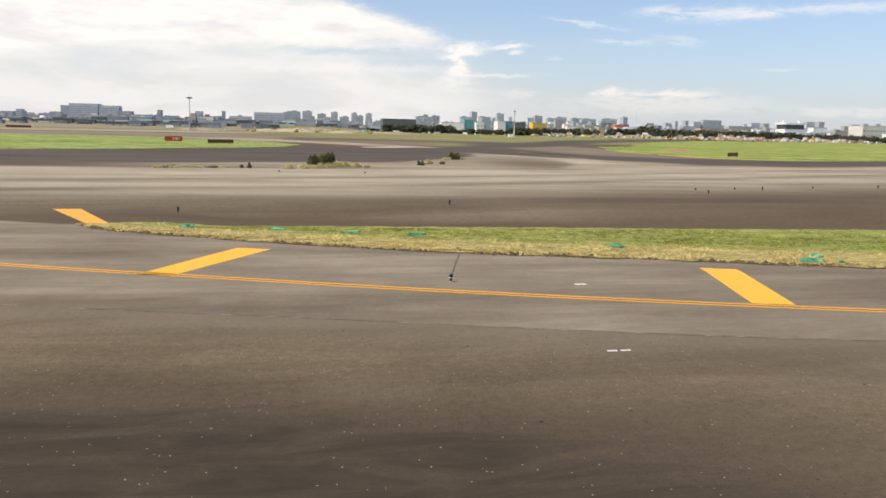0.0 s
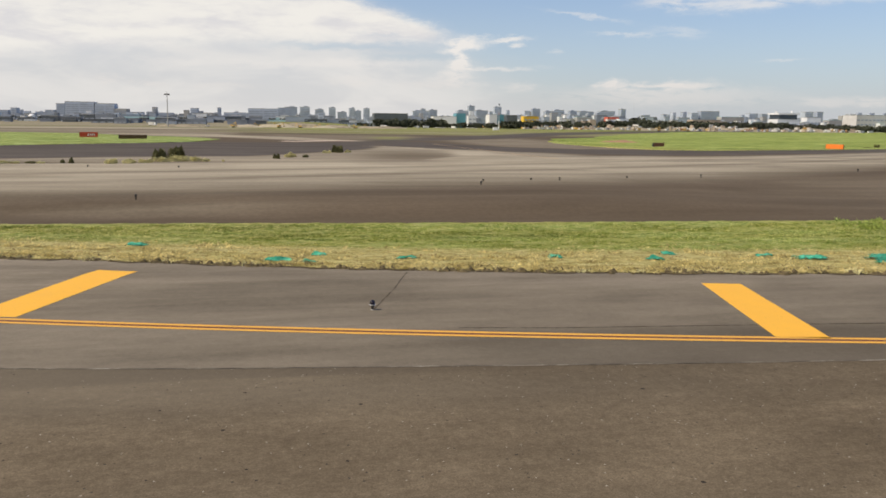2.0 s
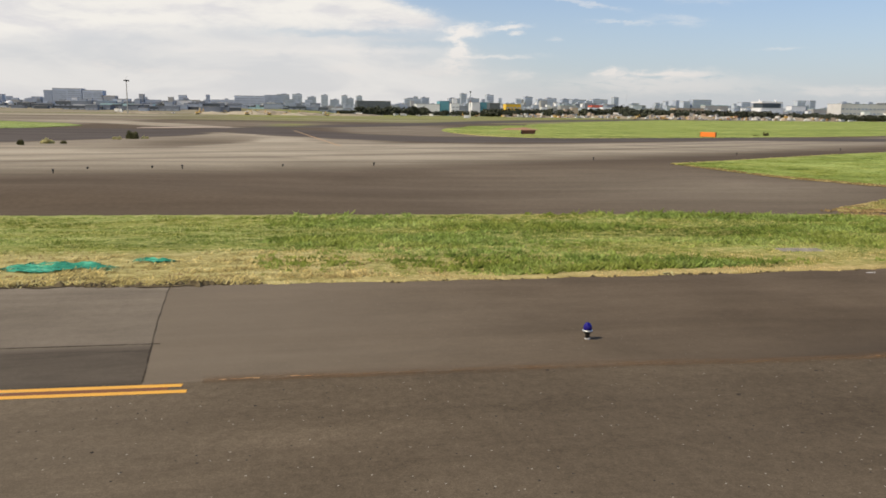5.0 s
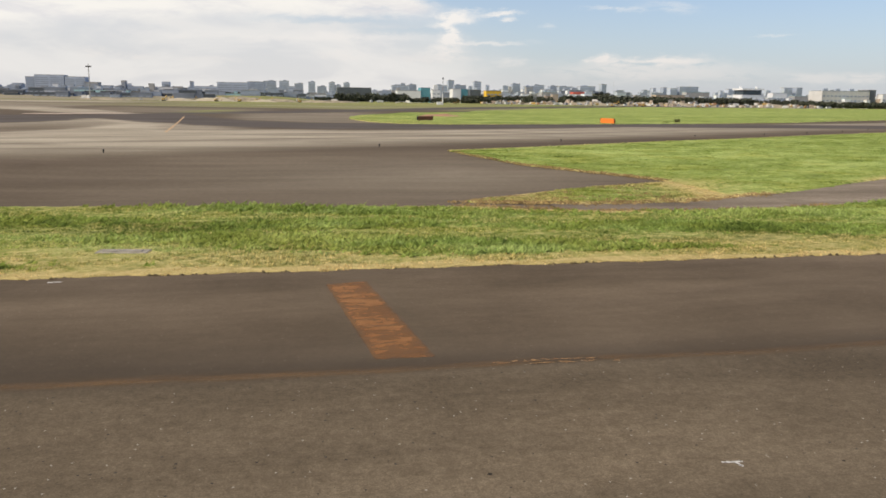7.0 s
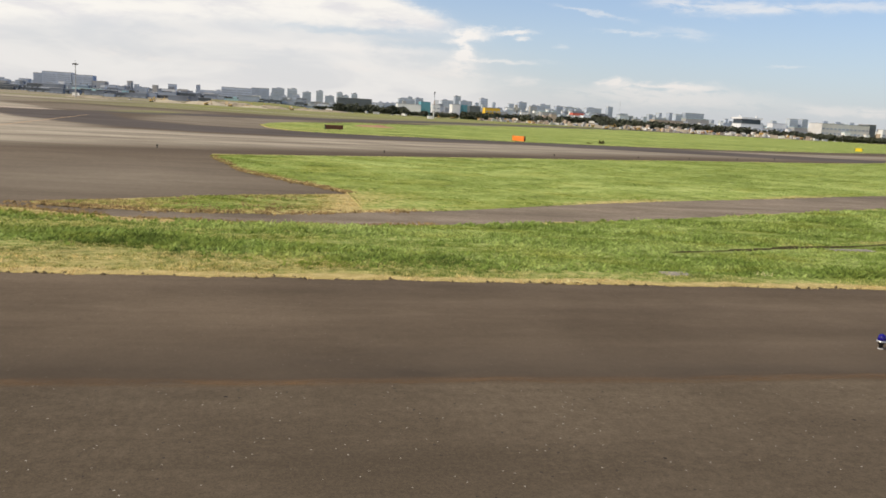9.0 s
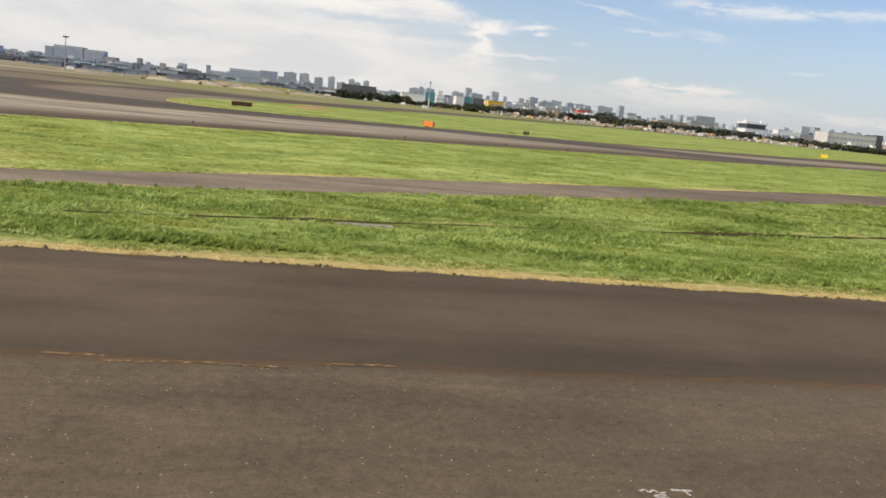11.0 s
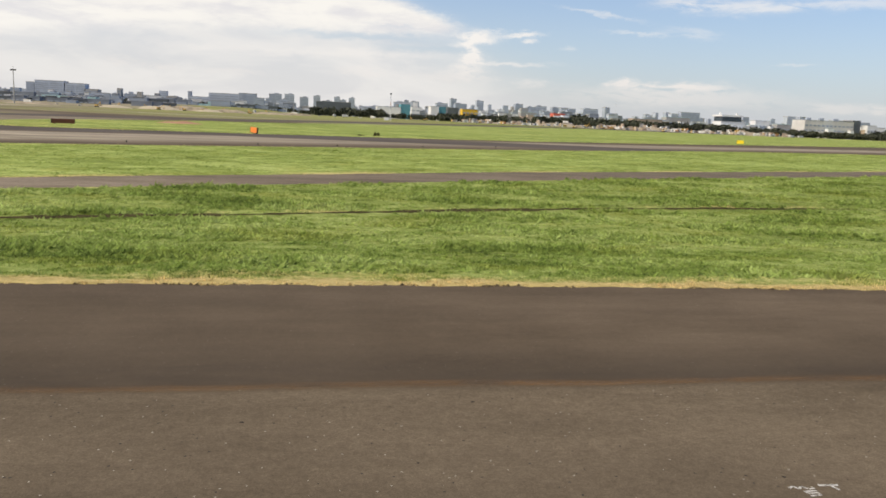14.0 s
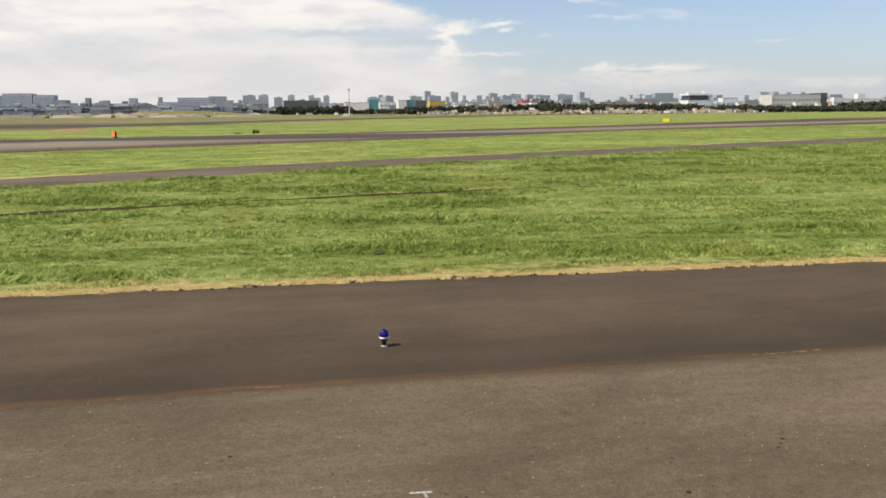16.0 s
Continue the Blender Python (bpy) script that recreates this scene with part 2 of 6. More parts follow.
M_TAXI = material("old_asphalt", asphalt((0.104, 0.080, 0.053), (0.178, 0.140, 0.095), (0.012, 0.16), 1.0, 0.6, 1.15), 1.0, spec=0.08)
M_SHOULDER = material("dark_asphalt", asphalt((0.095, 0.071, 0.047), (0.154, 0.117, 0.080), (0.012, 0.26), 0.3, 0.5, 0.6), 1.0, spec=0.08)
M_ROAD = material("road_asphalt", asphalt((0.150, 0.120, 0.088), (0.250, 0.205, 0.155), (0.05, 0.50), 0.1, 0.6), 1.0, spec=0.08)
M_SHOULDER_PALE = material("pale_asphalt", asphalt((0.152, 0.128, 0.097), (0.262, 0.223, 0.172), (0.014, 0.28), 0.1, 0.65, 0.5), 1.0, spec=0.08)


def ground_colour(g, pos):
    tan, field, lush = attribute(g, "tan"), attribute(g, "field"), attribute(g, "lush")
    streaks = g.noise(scaled(g, pos, 0.012, 0.16), 1.0, 6, 0.6, 0.2)
    blot = g.noise(scaled(g, pos, 0.05, 0.11), 1.0, 6, 0.62, 0.6)
    grain = g.noise(pos, 3.0, 4, 0.7)
    lanes = g.noise(scaled(g, pos, 0.006, 0.42), 1.0, 4, 0.6, 0.25)
    f = g.math("ADD", g.math("ADD", g.math("MULTIPLY", streaks, 0.42), g.math("MULTIPLY", blot, 0.46)), g.math("MULTIPLY", lanes, 0.16))
    dark = g.ramp(f, [(0.36, (0.076, 0.057, 0.039)), (0.64, (0.131, 0.099, 0.069))])
    pale = g.ramp(f, [(0.38, (0.205, 0.172, 0.126)), (0.62, (0.425, 0.370, 0.282))])
    col = g.mix(tan, dark, pale)
    col = g.mix(attribute(g, "lane"), col, g.ramp(f, [(0.38, (0.066, 0.055, 0.047)), (0.62, (0.112, 0.095, 0.083))]))
    bands = g.noise(scaled(g, pos, 0.0030, 0.016), 1.0, 8, 0.68, 0.4)
    dry = g.ramp(bands, [(0.38, (0.12, 0.10, 0.072)), (0.46, (0.25, 0.215, 0.14)), (0.52, (0.17, 0.18, 0.06)), (0.57, (0.22, 0.21, 0.09)), (0.64, (0.32, 0.28, 0.20))])
    green = g.ramp(bands, [(0.40, (0.13, 0.15, 0.045)), (0.50, (0.25, 0.28, 0.06)), (0.60, (0.33, 0.32, 0.10))])
    col = g.mix(field, col, g.mix(lush, dry, green))
    col = g.mix(1.0, col, g.ramp(grain, [(0.3, 0.88), (0.7, 1.10)]), "MULTIPLY")
    return {"colour": col, "bump": grain, "strength": 0.3, "distance": 0.02}


M_GROUND = material("airfield_ground", ground_colour, 1.0, spec=0.08)


def grass_colour(g, pos):
    dry = attribute(g, "dry")
    patch = g.noise(scaled(g, pos, 0.17, 0.26), 1.0, 8, 0.66, 0.4)
    far = g.noise(scaled(g, pos, 0.032, 0.06), 1.0, 5, 0.6, 0.3)
    clump = g.noise(scaled(g, pos, 0.55, 0.75), 1.0, 4, 0.6, 0.6)
    kind = g.noise(scaled(g, pos, 0.16, 0.30), 1.0, 6, 0.65, 0.5)
    kind = g.math("ADD", kind, g.math("MULTIPLY", g.math("SUBTRACT", g.math("DIVIDE", g.split(pos)[0], 60.0), 1.2, clamp=True), 0.10))
    small = g.noise(pos, 2.4, 5, 0.68)
    blade = g.noise(pos, 14.0, 3, 0.7)
    isl = g.tree.nodes.new("ShaderNodeNewGeometry").outputs["Random Per Island"]
    sweep = g.noise(scaled(g, pos, 0.075, 0.20), 1.0, 6, 0.62, 0.9)
    f = g.math("ADD", g.math("ADD", g.math("MULTIPLY", patch, 0.24), g.math("ADD", g.math("MULTIPLY", small, 0.28), g.math("MULTIPLY", clump, 0.19))), g.math("ADD", g.math("MULTIPLY", far, 0.13), g.math("MULTIPLY", sweep, 0.16)))
    olive = g.ramp(f, [(0.41, (0.088, 0.128, 0.022)), (0.49, (0.208, 0.246, 0.048)), (0.58, (0.375, 0.400, 0.118))])
    clover = g.ramp(f, [(0.41, (0.072, 0.108, 0.024)), (0.49, (0.195, 0.265, 0.060)), (0.58, (0.410, 0.480, 0.170))])
    green = g.mix(g.ramp(kind, [(0.42, 0.0), (0.58, 1.0)]), olive, clover)
    mat = g.noise(scaled(g, pos, 0.6, 2.4), 1.0, 6, 0.68, 0.5)
    straw = g.ramp(g.math("ADD", g.math("MULTIPLY", small, 0.45), g.math("MULTIPLY", mat, 0.55)), [(0.38, (0.27, 0.205, 0.085)), (0.48, (0.47, 0.385, 0.165)), (0.62, (0.73, 0.62, 0.32))])
    warm = g.ramp(small, [(0.30, (0.43, 0.31, 0.13)), (0.70, (0.74, 0.56, 0.28))])
    straw = g.mix(g.math("SUBTRACT", g.math("DIVIDE", g.split(pos)[0], 12.0), 4.2, clamp=True), straw, warm)
    d = g.math("ADD", dry, g.math("MULTIPLY", g.math("SUBTRACT", small, 0.5), 0.9))
    d = g.math("ADD", d, g.math("MULTIPLY", g.math("SUBTRACT", isl, 0.5), 0.14))
    col = g.mix(g.ramp(d, [(0.30, 0.0), (0.72, 1.0)]), green, straw)
    col = g.mix(1.0, col, g.ramp(g.math("ADD", g.math("MULTIPLY", blade, 0.5), g.math("MULTIPLY", isl, 0.5)), [(0.30, 0.66), (0.70, 1.30)]), "MULTIPLY")
    return {"colour": col, "bump": g.math("ADD", blade, small), "strength": 0.9, "distance": 0.06}


def turf_colour(g, pos):
    r = grass_colour(g, pos)
    r["colour"] = g.mix(0.30, g.mix(1.0, r["colour"], (0.90, 0.87, 0.86), "MULTIPLY"), (0.24, 0.275, 0.060))
    return r


def dull_colour(g, pos):
    r = grass_colour(g, pos)
    r["colour"] = g.mix(1.0, r["colour"], (0.80, 0.80, 0.95), "MULTIPLY")
    return r


M_GRASS = material("mown_grass", turf_colour, 0.9, spec=0.1)


def far_colour(g, pos):
    r = grass_colour(g, pos)
    bands = g.noise(scaled(g, pos, 0.011, 0.050), 1.0, 6, 0.64, 0.7)
    r["colour"] = g.mix(1.0, r["colour"], g.ramp(bands, [(0.36, (0.80, 0.80, 0.66)), (0.50, (1.03, 0.97, 0.92)), (0.64, (1.32, 1.14, 1.25))]), "MULTIPLY")
    return r


M_GRASS_FAR = material("bright_grass", far_colour, 0.9, spec=0.1)
M_GRASS_DULL = material("dull_grass", dull_colour, 0.9, spec=0.1)


def blade_colour(g, pos):
    return {"colour": g.mix(1.0, grass_colour(g, pos)["colour"], (1.10, 1.12, 1.10), "MULTIPLY")}


# blades let part of the light through
M_TUFT = material("grass_blades", blade_colour, 0.8, spec=0.1)
tt_ = M_TUFT.node_tree
p_ = tt_.nodes["Principled BSDF"]
trans = tt_.nodes.new("ShaderNodeBsdfTranslucent")
tt_.links.new(p_.inputs["Base Color"].links[0].from_socket, trans.inputs["Color"])
blend_ = tt_.nodes.new("ShaderNodeMixShader")
blend_.inputs[0].default_value = 0.5
tt_.links.new(p_.outputs[0], blend_.inputs[1])
tt_.links.new(trans.outputs[0], blend_.inputs[2])
tt_.links.new(blend_.outputs[0], tt_.nodes["Material Output"].inputs["Surface"])


def worn_paint(base, edge):
    def build(g, pos):
        n = g.noise(pos, 9.0, 6, 0.7)
        b = g.noise(pos, 0.9, 4, 0.6)
        col = g.mix(g.ramp(b, [(0.35, 0.0), (0.75, 0.5)]), base, edge)
        return {"colour": g.mix(g.ramp(n, [(0.60, 0.0), (0.76, 0.55)]), col, (0.17, 0.13, 0.08)), "bump": n, "strength": 0.2, "distance": 0.004}
    return build


M_YELLOW = material("yellow_paint", worn_paint((0.86, 0.44, 0.045), (0.78, 0.40, 0.06)), 0.7)
M_LINE = material("worn_yellow_line", worn_paint((0.74, 0.38, 0.06), (0.60, 0.32, 0.08)), 0.8)
M_PINK = material("pinkish_concrete", worn_paint((0.50, 0.385, 0.31), (0.40, 0.32, 0.26)), 0.9)
M_OLD_LINE = material("faded_orange_line", worn_paint((0.46, 0.29, 0.15), (0.36, 0.25, 0.15)), 0.85)
M_CHALK = material("sprayed_chalk", lambda g, p: {"colour": (0.58, 0.56, 0.51), "alpha": g.ramp(g.noise(p, 18.0, 5, 0.7), [(0.36, 0.15), (0.54, 0.92)])}, 0.95)
M_CHALK_FAINT = material("faded_chalk", lambda g, p: {"colour": (0.42, 0.40, 0.36), "alpha": g.ramp(g.noise(p, 18.0, 5, 0.7), [(0.40, 0.0), (0.58, 0.6)])}, 0.95)
M_WHITE_MARK = material("chalk_white", worn_paint((0.75, 0.74, 0.70), (0.55, 0.53, 0.48)), 0.9)


def rust_paint(cover, col_a=(0.33, 0.13, 0.035), col_b=(0.42, 0.24, 0.10), most=0.85, fade=False):
    def build(g, pos):
        n = g.noise(scaled(g, pos, 0.7, 3.2), 1.0, 7, 0.72, 0.8)
        fine = g.noise(pos, 16.0, 4, 0.7)
        a = g.ramp(g.math("ADD", g.math("MULTIPLY", n, 0.7), g.math("MULTIPLY", fine, 0.3)), [(0.60 - cover, 0.0), (0.84 - cover, most)])
        if fade:
            a = g.math("MULTIPLY", a, attribute(g, "fade"))
        return {"colour": g.mix(fine, col_a, col_b), "alpha": a}
    return build


def scraped(g, pos):
    """Orange paint milled off in rows, brighter where some is left."""
    rows = g.noise(scaled(g, pos, 0.9, 2.4), 1.0, 7, 0.70, 0.5)
    fleck = g.noise(pos, 13.0, 5, 0.72)
    col = g.ramp(g.math("ADD", g.math("MULTIPLY", rows, 0.5), g.math("MULTIPLY", fleck, 0.5)), [(0.34, (0.150, 0.074, 0.030)), (0.50, (0.245, 0.105, 0.035)), (0.62, (0.34, 0.165, 0.062)), (0.72, (0.56, 0.38, 0.22))])
    x, y = g.split(pos)[0], g.split(pos)[1]
    side = g.math("ABSOLUTE", g.math("ADD", g.math("SUBTRACT", x, 76.03), g.math("MULTIPLY", g.math("SUBTRACT", y, 12.4), 0.087)))
    worn = g.math("ADD", side, g.math("MULTIPLY", g.math("SUBTRACT", g.noise(pos, 3.0, 5, 0.7), 0.5), 0.5))
    return {"colour": col, "alpha": g.math("MULTIPLY", g.ramp(rows, [(0.33, 0.26), (0.56, 0.84)]), g.ramp(worn, [(0.38, 1.0), (0.58, 0.12)]))}


M_RUST_BAR = material("scraped_marking", scraped, 0.9)
M_FLAKE = material("paint_flakes", lambda g, p: g.ramp(g.noise(p, 9.0, 4, 0.7), [(0.35, (0.27, 0.125, 0.045)), (0.65, (0.50, 0.31, 0.145))]), 0.85)
M_RUST_LINE = material("rust_stain", rust_paint(0.22, (0.150, 0.084, 0.038), (0.255, 0.150, 0.070), 0.82, True), 0.9)
M_RED_GAP = material("brown_paint_gap", worn_paint((0.19, 0.075, 0.035), (0.15, 0.075, 0.04)), 0.8)
M_CRACK = material("bitumen_joint", lambda g, p: {"colour": g.ramp(g.noise(p, 6.0, 4), [(0.3, (0.038, 0.030, 0.022)), (0.7, (0.085, 0.070, 0.052))]), "alpha": g.ramp(g.noise(p, 2.2, 5, 0.7), [(0.36, 0.15), (0.56, 0.85)])}, 1.0, spec=0.03)
M_CRACK_FAINT = material("worn_joint", lambda g, p: {"colour": (0.055, 0.044, 0.033), "alpha": g.ramp(g.noise(p, 2.2, 5, 0.7), [(0.36, 0.10), (0.60, 0.62)])}, 1.0, spec=0.03)
M_PALE_JOINT = material("chipped_joint", lambda g, p: g.ramp(g.noise(scaled(g, p, 1.3, 6.0), 1.0, 6, 0.7), [(0.40, (0.045, 0.038, 0.030)), (0.52, (0.14, 0.12, 0.095)), (0.62, (0.34, 0.31, 0.26))]), 0.95)
def net_colour(g, p):
    folds = g.noise(scaled(g, p, 1.1, 4.5), 1.0, 6, 0.7, 0.4)
    col = g.ramp(folds, [(0.34, (0.008, 0.135, 0.082)), (0.50, (0.022, 0.29, 0.180)), (0.64, (0.14, 0.57, 0.37))])
    holes = g.math("ADD", g.noise(scaled(g, p, 1.6, 5.0), 1.0, 6, 0.74, 0.6), g.math("MULTIPLY", g.math("SUBTRACT", attribute(g, "fade"), 0.75), 0.45))
    return {"colour": col, "bump": folds, "strength": 0.8, "distance": 0.04, "alpha": g.ramp(holes, [(0.42, 0.0), (0.56, 0.92)])}


M_NET = material("teal_netting", net_colour, 0.75)
M_SOIL = material("dark_soil", lambda g, p: g.ramp(g.noise(p, 8.0, 5), [(0.3, (0.055, 0.042, 0.022)), (0.7, (0.14, 0.105, 0.055))]), 0.95)
M_LIP = material("crumbly_soil", lambda g, p: g.ramp(g.noise(p, 7.0, 5), [(0.3, (0.055, 0.043, 0.026)), (0.7, (0.19, 0.150, 0.085))]), 1.0, spec=0.03)
M_TIP = material("dead_growth", lambda g, p: g.ramp(g.noise(p, 1.5, 5), [(0.3, (0.11, 0.075, 0.035)), (0.7, (0.32, 0.22, 0.10))]), 1.0, spec=0.05)
# Rut soil, darkened in its colour for the shade inside the rut.
M_RUT = material("shaded_rut_soil", lambda g, p: g.ramp(g.noise(p, 5.0, 5), [(0.3, (0.022, 0.022, 0.009)), (0.7, (0.100, 0.082, 0.036))]), 1.0, spec=0.02)
M_WEED = material("weed_leaf", lambda g, p: g.ramp(g.noise(p, 1.2, 4), [(0.3, (0.060, 0.063, 0.028)), (0.7, (0.155, 0.150, 0.065))]), 0.8, spec=0.1)
M_WEED_DRY = material("dry_weed", lambda g, p: g.ramp(g.noise(p, 1.2, 4), [(0.3, (0.38, 0.35, 0.16)), (0.7, (0.70, 0.64, 0.34))]), 0.85, spec=0.15)


def plain(name, c, rough=0.6, metal=0.0, vary=0.18, scale=2.0):
    lo, hi = tuple(v * (1 - vary) for v in c), tuple(min(1.0, v * (1 + vary)) for v in c)
    return material(name, lambda g, p: g.ramp(g.noise(p, scale, 5, 0.6), [(0.3, lo), (0.7, hi)]), rough, metal, 0.4)


M_BLUE_GLASS = plain("blue_glass", (0.008, 0.004, 0.15), 0.12, 0.0, 0.05, 10)
M_DARK_GLASS = plain("dark_glass", (0.012, 0.010, 0.02), 0.15, 0.0, 0.05, 10)
M_STEEL = plain("galvanised_steel", (0.62, 0.62, 0.62), 0.35, 0.8, 0.1, 20)
M_BLACK = plain("black_casing", (0.02, 0.018, 0.018), 0.5, 0, 0.2, 20)
M_WHITE = plain("white_paint", (0.75, 0.75, 0.73), 0.5, 0, 0.06, 1)
M_ORANGE = plain("orange_panel", (0.80, 0.20, 0.03), 0.5, 0, 0.08, 1)
M_RED = plain("red_panel", (0.55, 0.06, 0.025), 0.5, 0, 0.1, 1)
M_SIGN_BACK = plain("dark_brown_panel", (0.12, 0.062, 0.022), 0.6, 0, 0.2, 1)
M_RED_BAND = plain("faded_red_paint", (0.36, 0.22, 0.19), 0.6, 0, 0.1, 1)
M_SIGN_RED_BACK = plain("red_brown_panel", (0.17, 0.055, 0.028), 0.6, 0, 0.2, 1)
M_SIGN_YELLOW = plain("yellow_panel", (0.80, 0.60, 0.03), 0.5, 0, 0.08, 1)
M_CONCRETE = plain("pale_concrete", (0.36, 0.355, 0.345), 0.85, 0, 0.12, 0.2)
M_OLD_CONCRETE = plain("weathered_concrete", (0.27, 0.24, 0.19), 0.9, 0, 0.3, 3.0)
# Tower facades: distance haze is put into the pale blue-grey colour.
M_TOWER_HAZE = plain("hazed_grey_facade", (0.335, 0.385, 0.465), 0.8, 0, 0.12, 0.05)
M_TOWER_HAZE_PALE = plain("hazed_pale_facade", (0.425, 0.478, 0.56), 0.8, 0, 0.12, 0.05)
M_PALE_WALL = plain("pale_grey_wall", (0.58, 0.57, 0.55), 0.8, 0, 0.08, 0.1)
# Slate of the far town, blued in its colour to take in haze.
M_TOWN_DARK = plain("hazed_slate_facade", (0.205, 0.23, 0.27), 0.8, 0, 0.2, 0.05)
M_FACADE_WHITE = plain("white_facade", (0.72, 0.73, 0.74), 0.7, 0, 0.06, 0.1)
M_FACADE_TEAL = plain("teal_facade", (0.10, 0.30, 0.36), 0.7, 0, 0.1, 0.1)
M_FACADE_YELLOW = plain("yellow_facade", (0.72, 0.45, 0.05), 0.7, 0, 0.08, 0.1)
M_FACADE_RED = plain("red_facade", (0.62, 0.13, 0.09), 0.7, 0, 0.1, 0.1)
M_FACADE_TAN = plain("tan_facade", (0.45, 0.36, 0.28), 0.8, 0, 0.12, 0.1)
# Dark walls far off, lifted and blued: the colour includes distance haze.
M_FACADE_DARK = plain("hazed_dark_facade", (0.095, 0.11, 0.125), 0.7, 0, 0.2, 0.1)
M_ROOF_CYAN = plain("pale_cyan_roof", (0.45, 0.66, 0.68), 0.6, 0, 0.08, 0.1)
M_WINDOW = plain("window_glass", (0.05, 0.07, 0.09), 0.15, 0, 0.2, 0.2)
# Far panes are pale and low in contrast: haze mixed into their colour.
M_WINDOW_HAZE = plain("hazed_window_glass", (0.31, 0.35, 0.41), 0.6, 0, 0.15, 0.1)
M_RUBBER = plain("tyre_rubber", (0.02, 0.02, 0.02), 0.8, 0, 0.2, 3)
M_MACHINE = plain("machine_yellow", (0.52, 0.33, 0.09), 0.5, 0, 0.1, 1)
M_RUSTY = plain("faded_orange_paint", (0.30, 0.17, 0.09), 0.7, 0, 0.2, 1)
M_SAND = plain("heaped_sand", (0.42, 0.36, 0.26), 0.95, 0, 0.15, 0.3)
# Foliage of the far belts, greyed in its colour to suggest haze.
M_TREE = material("hazed_foliage", lambda g, p: g.ramp(g.noise(p, 0.25, 5, 0.65), [(0.3, (0.040, 0.046, 0.036)), (0.7, (0.092, 0.100, 0.070))]), 0.9, spec=0.1)
M_SPOIL = plain("brown_spoil", (0.30, 0.25, 0.175), 0.95, 0, 0.45, 0.12)
M_RED_SOIL = plain("reddish_soil", (0.36, 0.19, 0.12), 0.95, 0, 0.2, 0.5)


# ================= building helpers =================
def link_mesh(name, verts, faces, mat, parent=None, smooth=False):
    me = bpy.data.meshes.new(name)
    me.from_pydata([tuple(v) for v in verts], [], faces)
    me.materials.append(mat)
    if smooth:
        me.polygons.foreach_set("use_smooth", [True] * len(me.polygons))
    me.update()
    ob = new(name, me)
    ob.parent = parent
    return ob


def part(name, bm, mat, parent=None, label="", smooth=False):
    """One bmesh as one mesh object under a thing or a part."""
    me = bpy.data.meshes.new(name)
    for f in bm.faces:
        f.smooth = smooth
    bm.to_mesh(me)
    bm.free()
    me.materials.append(mat)
    ob = new(name, me)
    ob.parent = parent
    return tagged(ob, label=label)


def empty(name, x, y, z=0.0, turn=0.0):
    ob = new(name)
    ob.empty_display_size = 0.2
    ob.matrix_world = pose(x, y, z, 0, 0, turn)
    return ob


def box(bm, x, y, z, sx, sy, sz, bevel=0.0):
    """A box whose base centre is at x, y, z."""
    r = bmesh.ops.create_cube(bm, size=1.0, matrix=Matrix.Translation((x, y, z + sz / 2)) @ Matrix.Diagonal((sx, sy, sz, 1)))
    if bevel:
        edges = list({e for v in r["verts"] for e in v.link_edges})
        bmesh.ops.bevel(bm, geom=edges, offset=bevel, segments=1, affect="EDGES")
    return bm


def lathe(bm, profile, segments=16, x=0.0, y=0.0, z=0.0):
    """A turned body from (radius, height) pairs."""
    rings = []
    for r, h in profile:
        rings.append([bm.verts.new((x + r * math.cos(2 * math.pi * i / segments), y + r * math.sin(2 * math.pi * i / segments), z + h)) for i in range(segments)])
    for a, b in zip(rings, rings[1:]):
        for i in range(segments):
            bm.faces.new((a[i], a[(i + 1) % segments], b[(i + 1) % segments], b[i]))
    bm.faces.new(rings[-1])
    bm.faces.new(list(reversed(rings[0])))
    return bm


def curve(points):
    xs, ys = [p[0] for p in points], [p[1] for p in points]
    return lambda x: np.interp(x, xs, ys)


def smooth_curve(points):
    """Cubic through the points, with slopes from the neighbours."""
    xs, ys = np.array([p[0] for p in points], float), np.array([p[1] for p in points], float)
    m = np.gradient(ys, xs)

    def at(x):
        x = np.clip(np.asarray(x, float), xs[0], xs[-1])
        i = np.clip(np.searchsorted(xs, x) - 1, 0, len(xs) - 2)
        h = xs[i + 1] - xs[i]
        u = (x - xs[i]) / h
        return (2 * u**3 - 3 * u**2 + 1) * ys[i] + (u**3 - 2 * u**2 + u) * h * m[i] + (3 * u**2 - 2 * u**3) * ys[i + 1] + (u**3 - u**2) * h * m[i + 1]
    return at


# ================= the lie of the land =================
LEVEL_Y = np.array([-400, 19, 25, 31, 37, 44, 55, 72, 100, 9000.0])
LEVEL_Z = np.array([0, 0, -.2, -.6, -.95, -.98, -.75, -.25, -.2, -.2])
shift_of = curve([(-40, 16), (-10, 16), (0, 11), (8, 7.5), (15, 5.2), (23, 3), (30, 1.6), (40, .5), (60, 0)])


RISE_Y = np.array([-400, 19, 25, 31, 37, 44, 47, 50, 72, 100, 9000.0])
RISE_Z = np.array([0, 0, -.2, -.6, -.95, -.98, -.38, -.15, -.2, -.2, -.2])


def step(v, a, b):
    u = np.clip((v - a) / (b - a), 0, 1)
    return u * u * (3 - 2 * u)


def west_rise(x, y):
    """The field climbs gently towards the west, past the first taxiway."""
    return 0.0055 * np.maximum(0, 120 - np.maximum(x, -120)) * step(y, 105, 205) + 7.2 * step(y, 1010, 1280) * (1 - step(x, 60, 190)) * (0.6 + 0.4 * step(x, -450, -200))


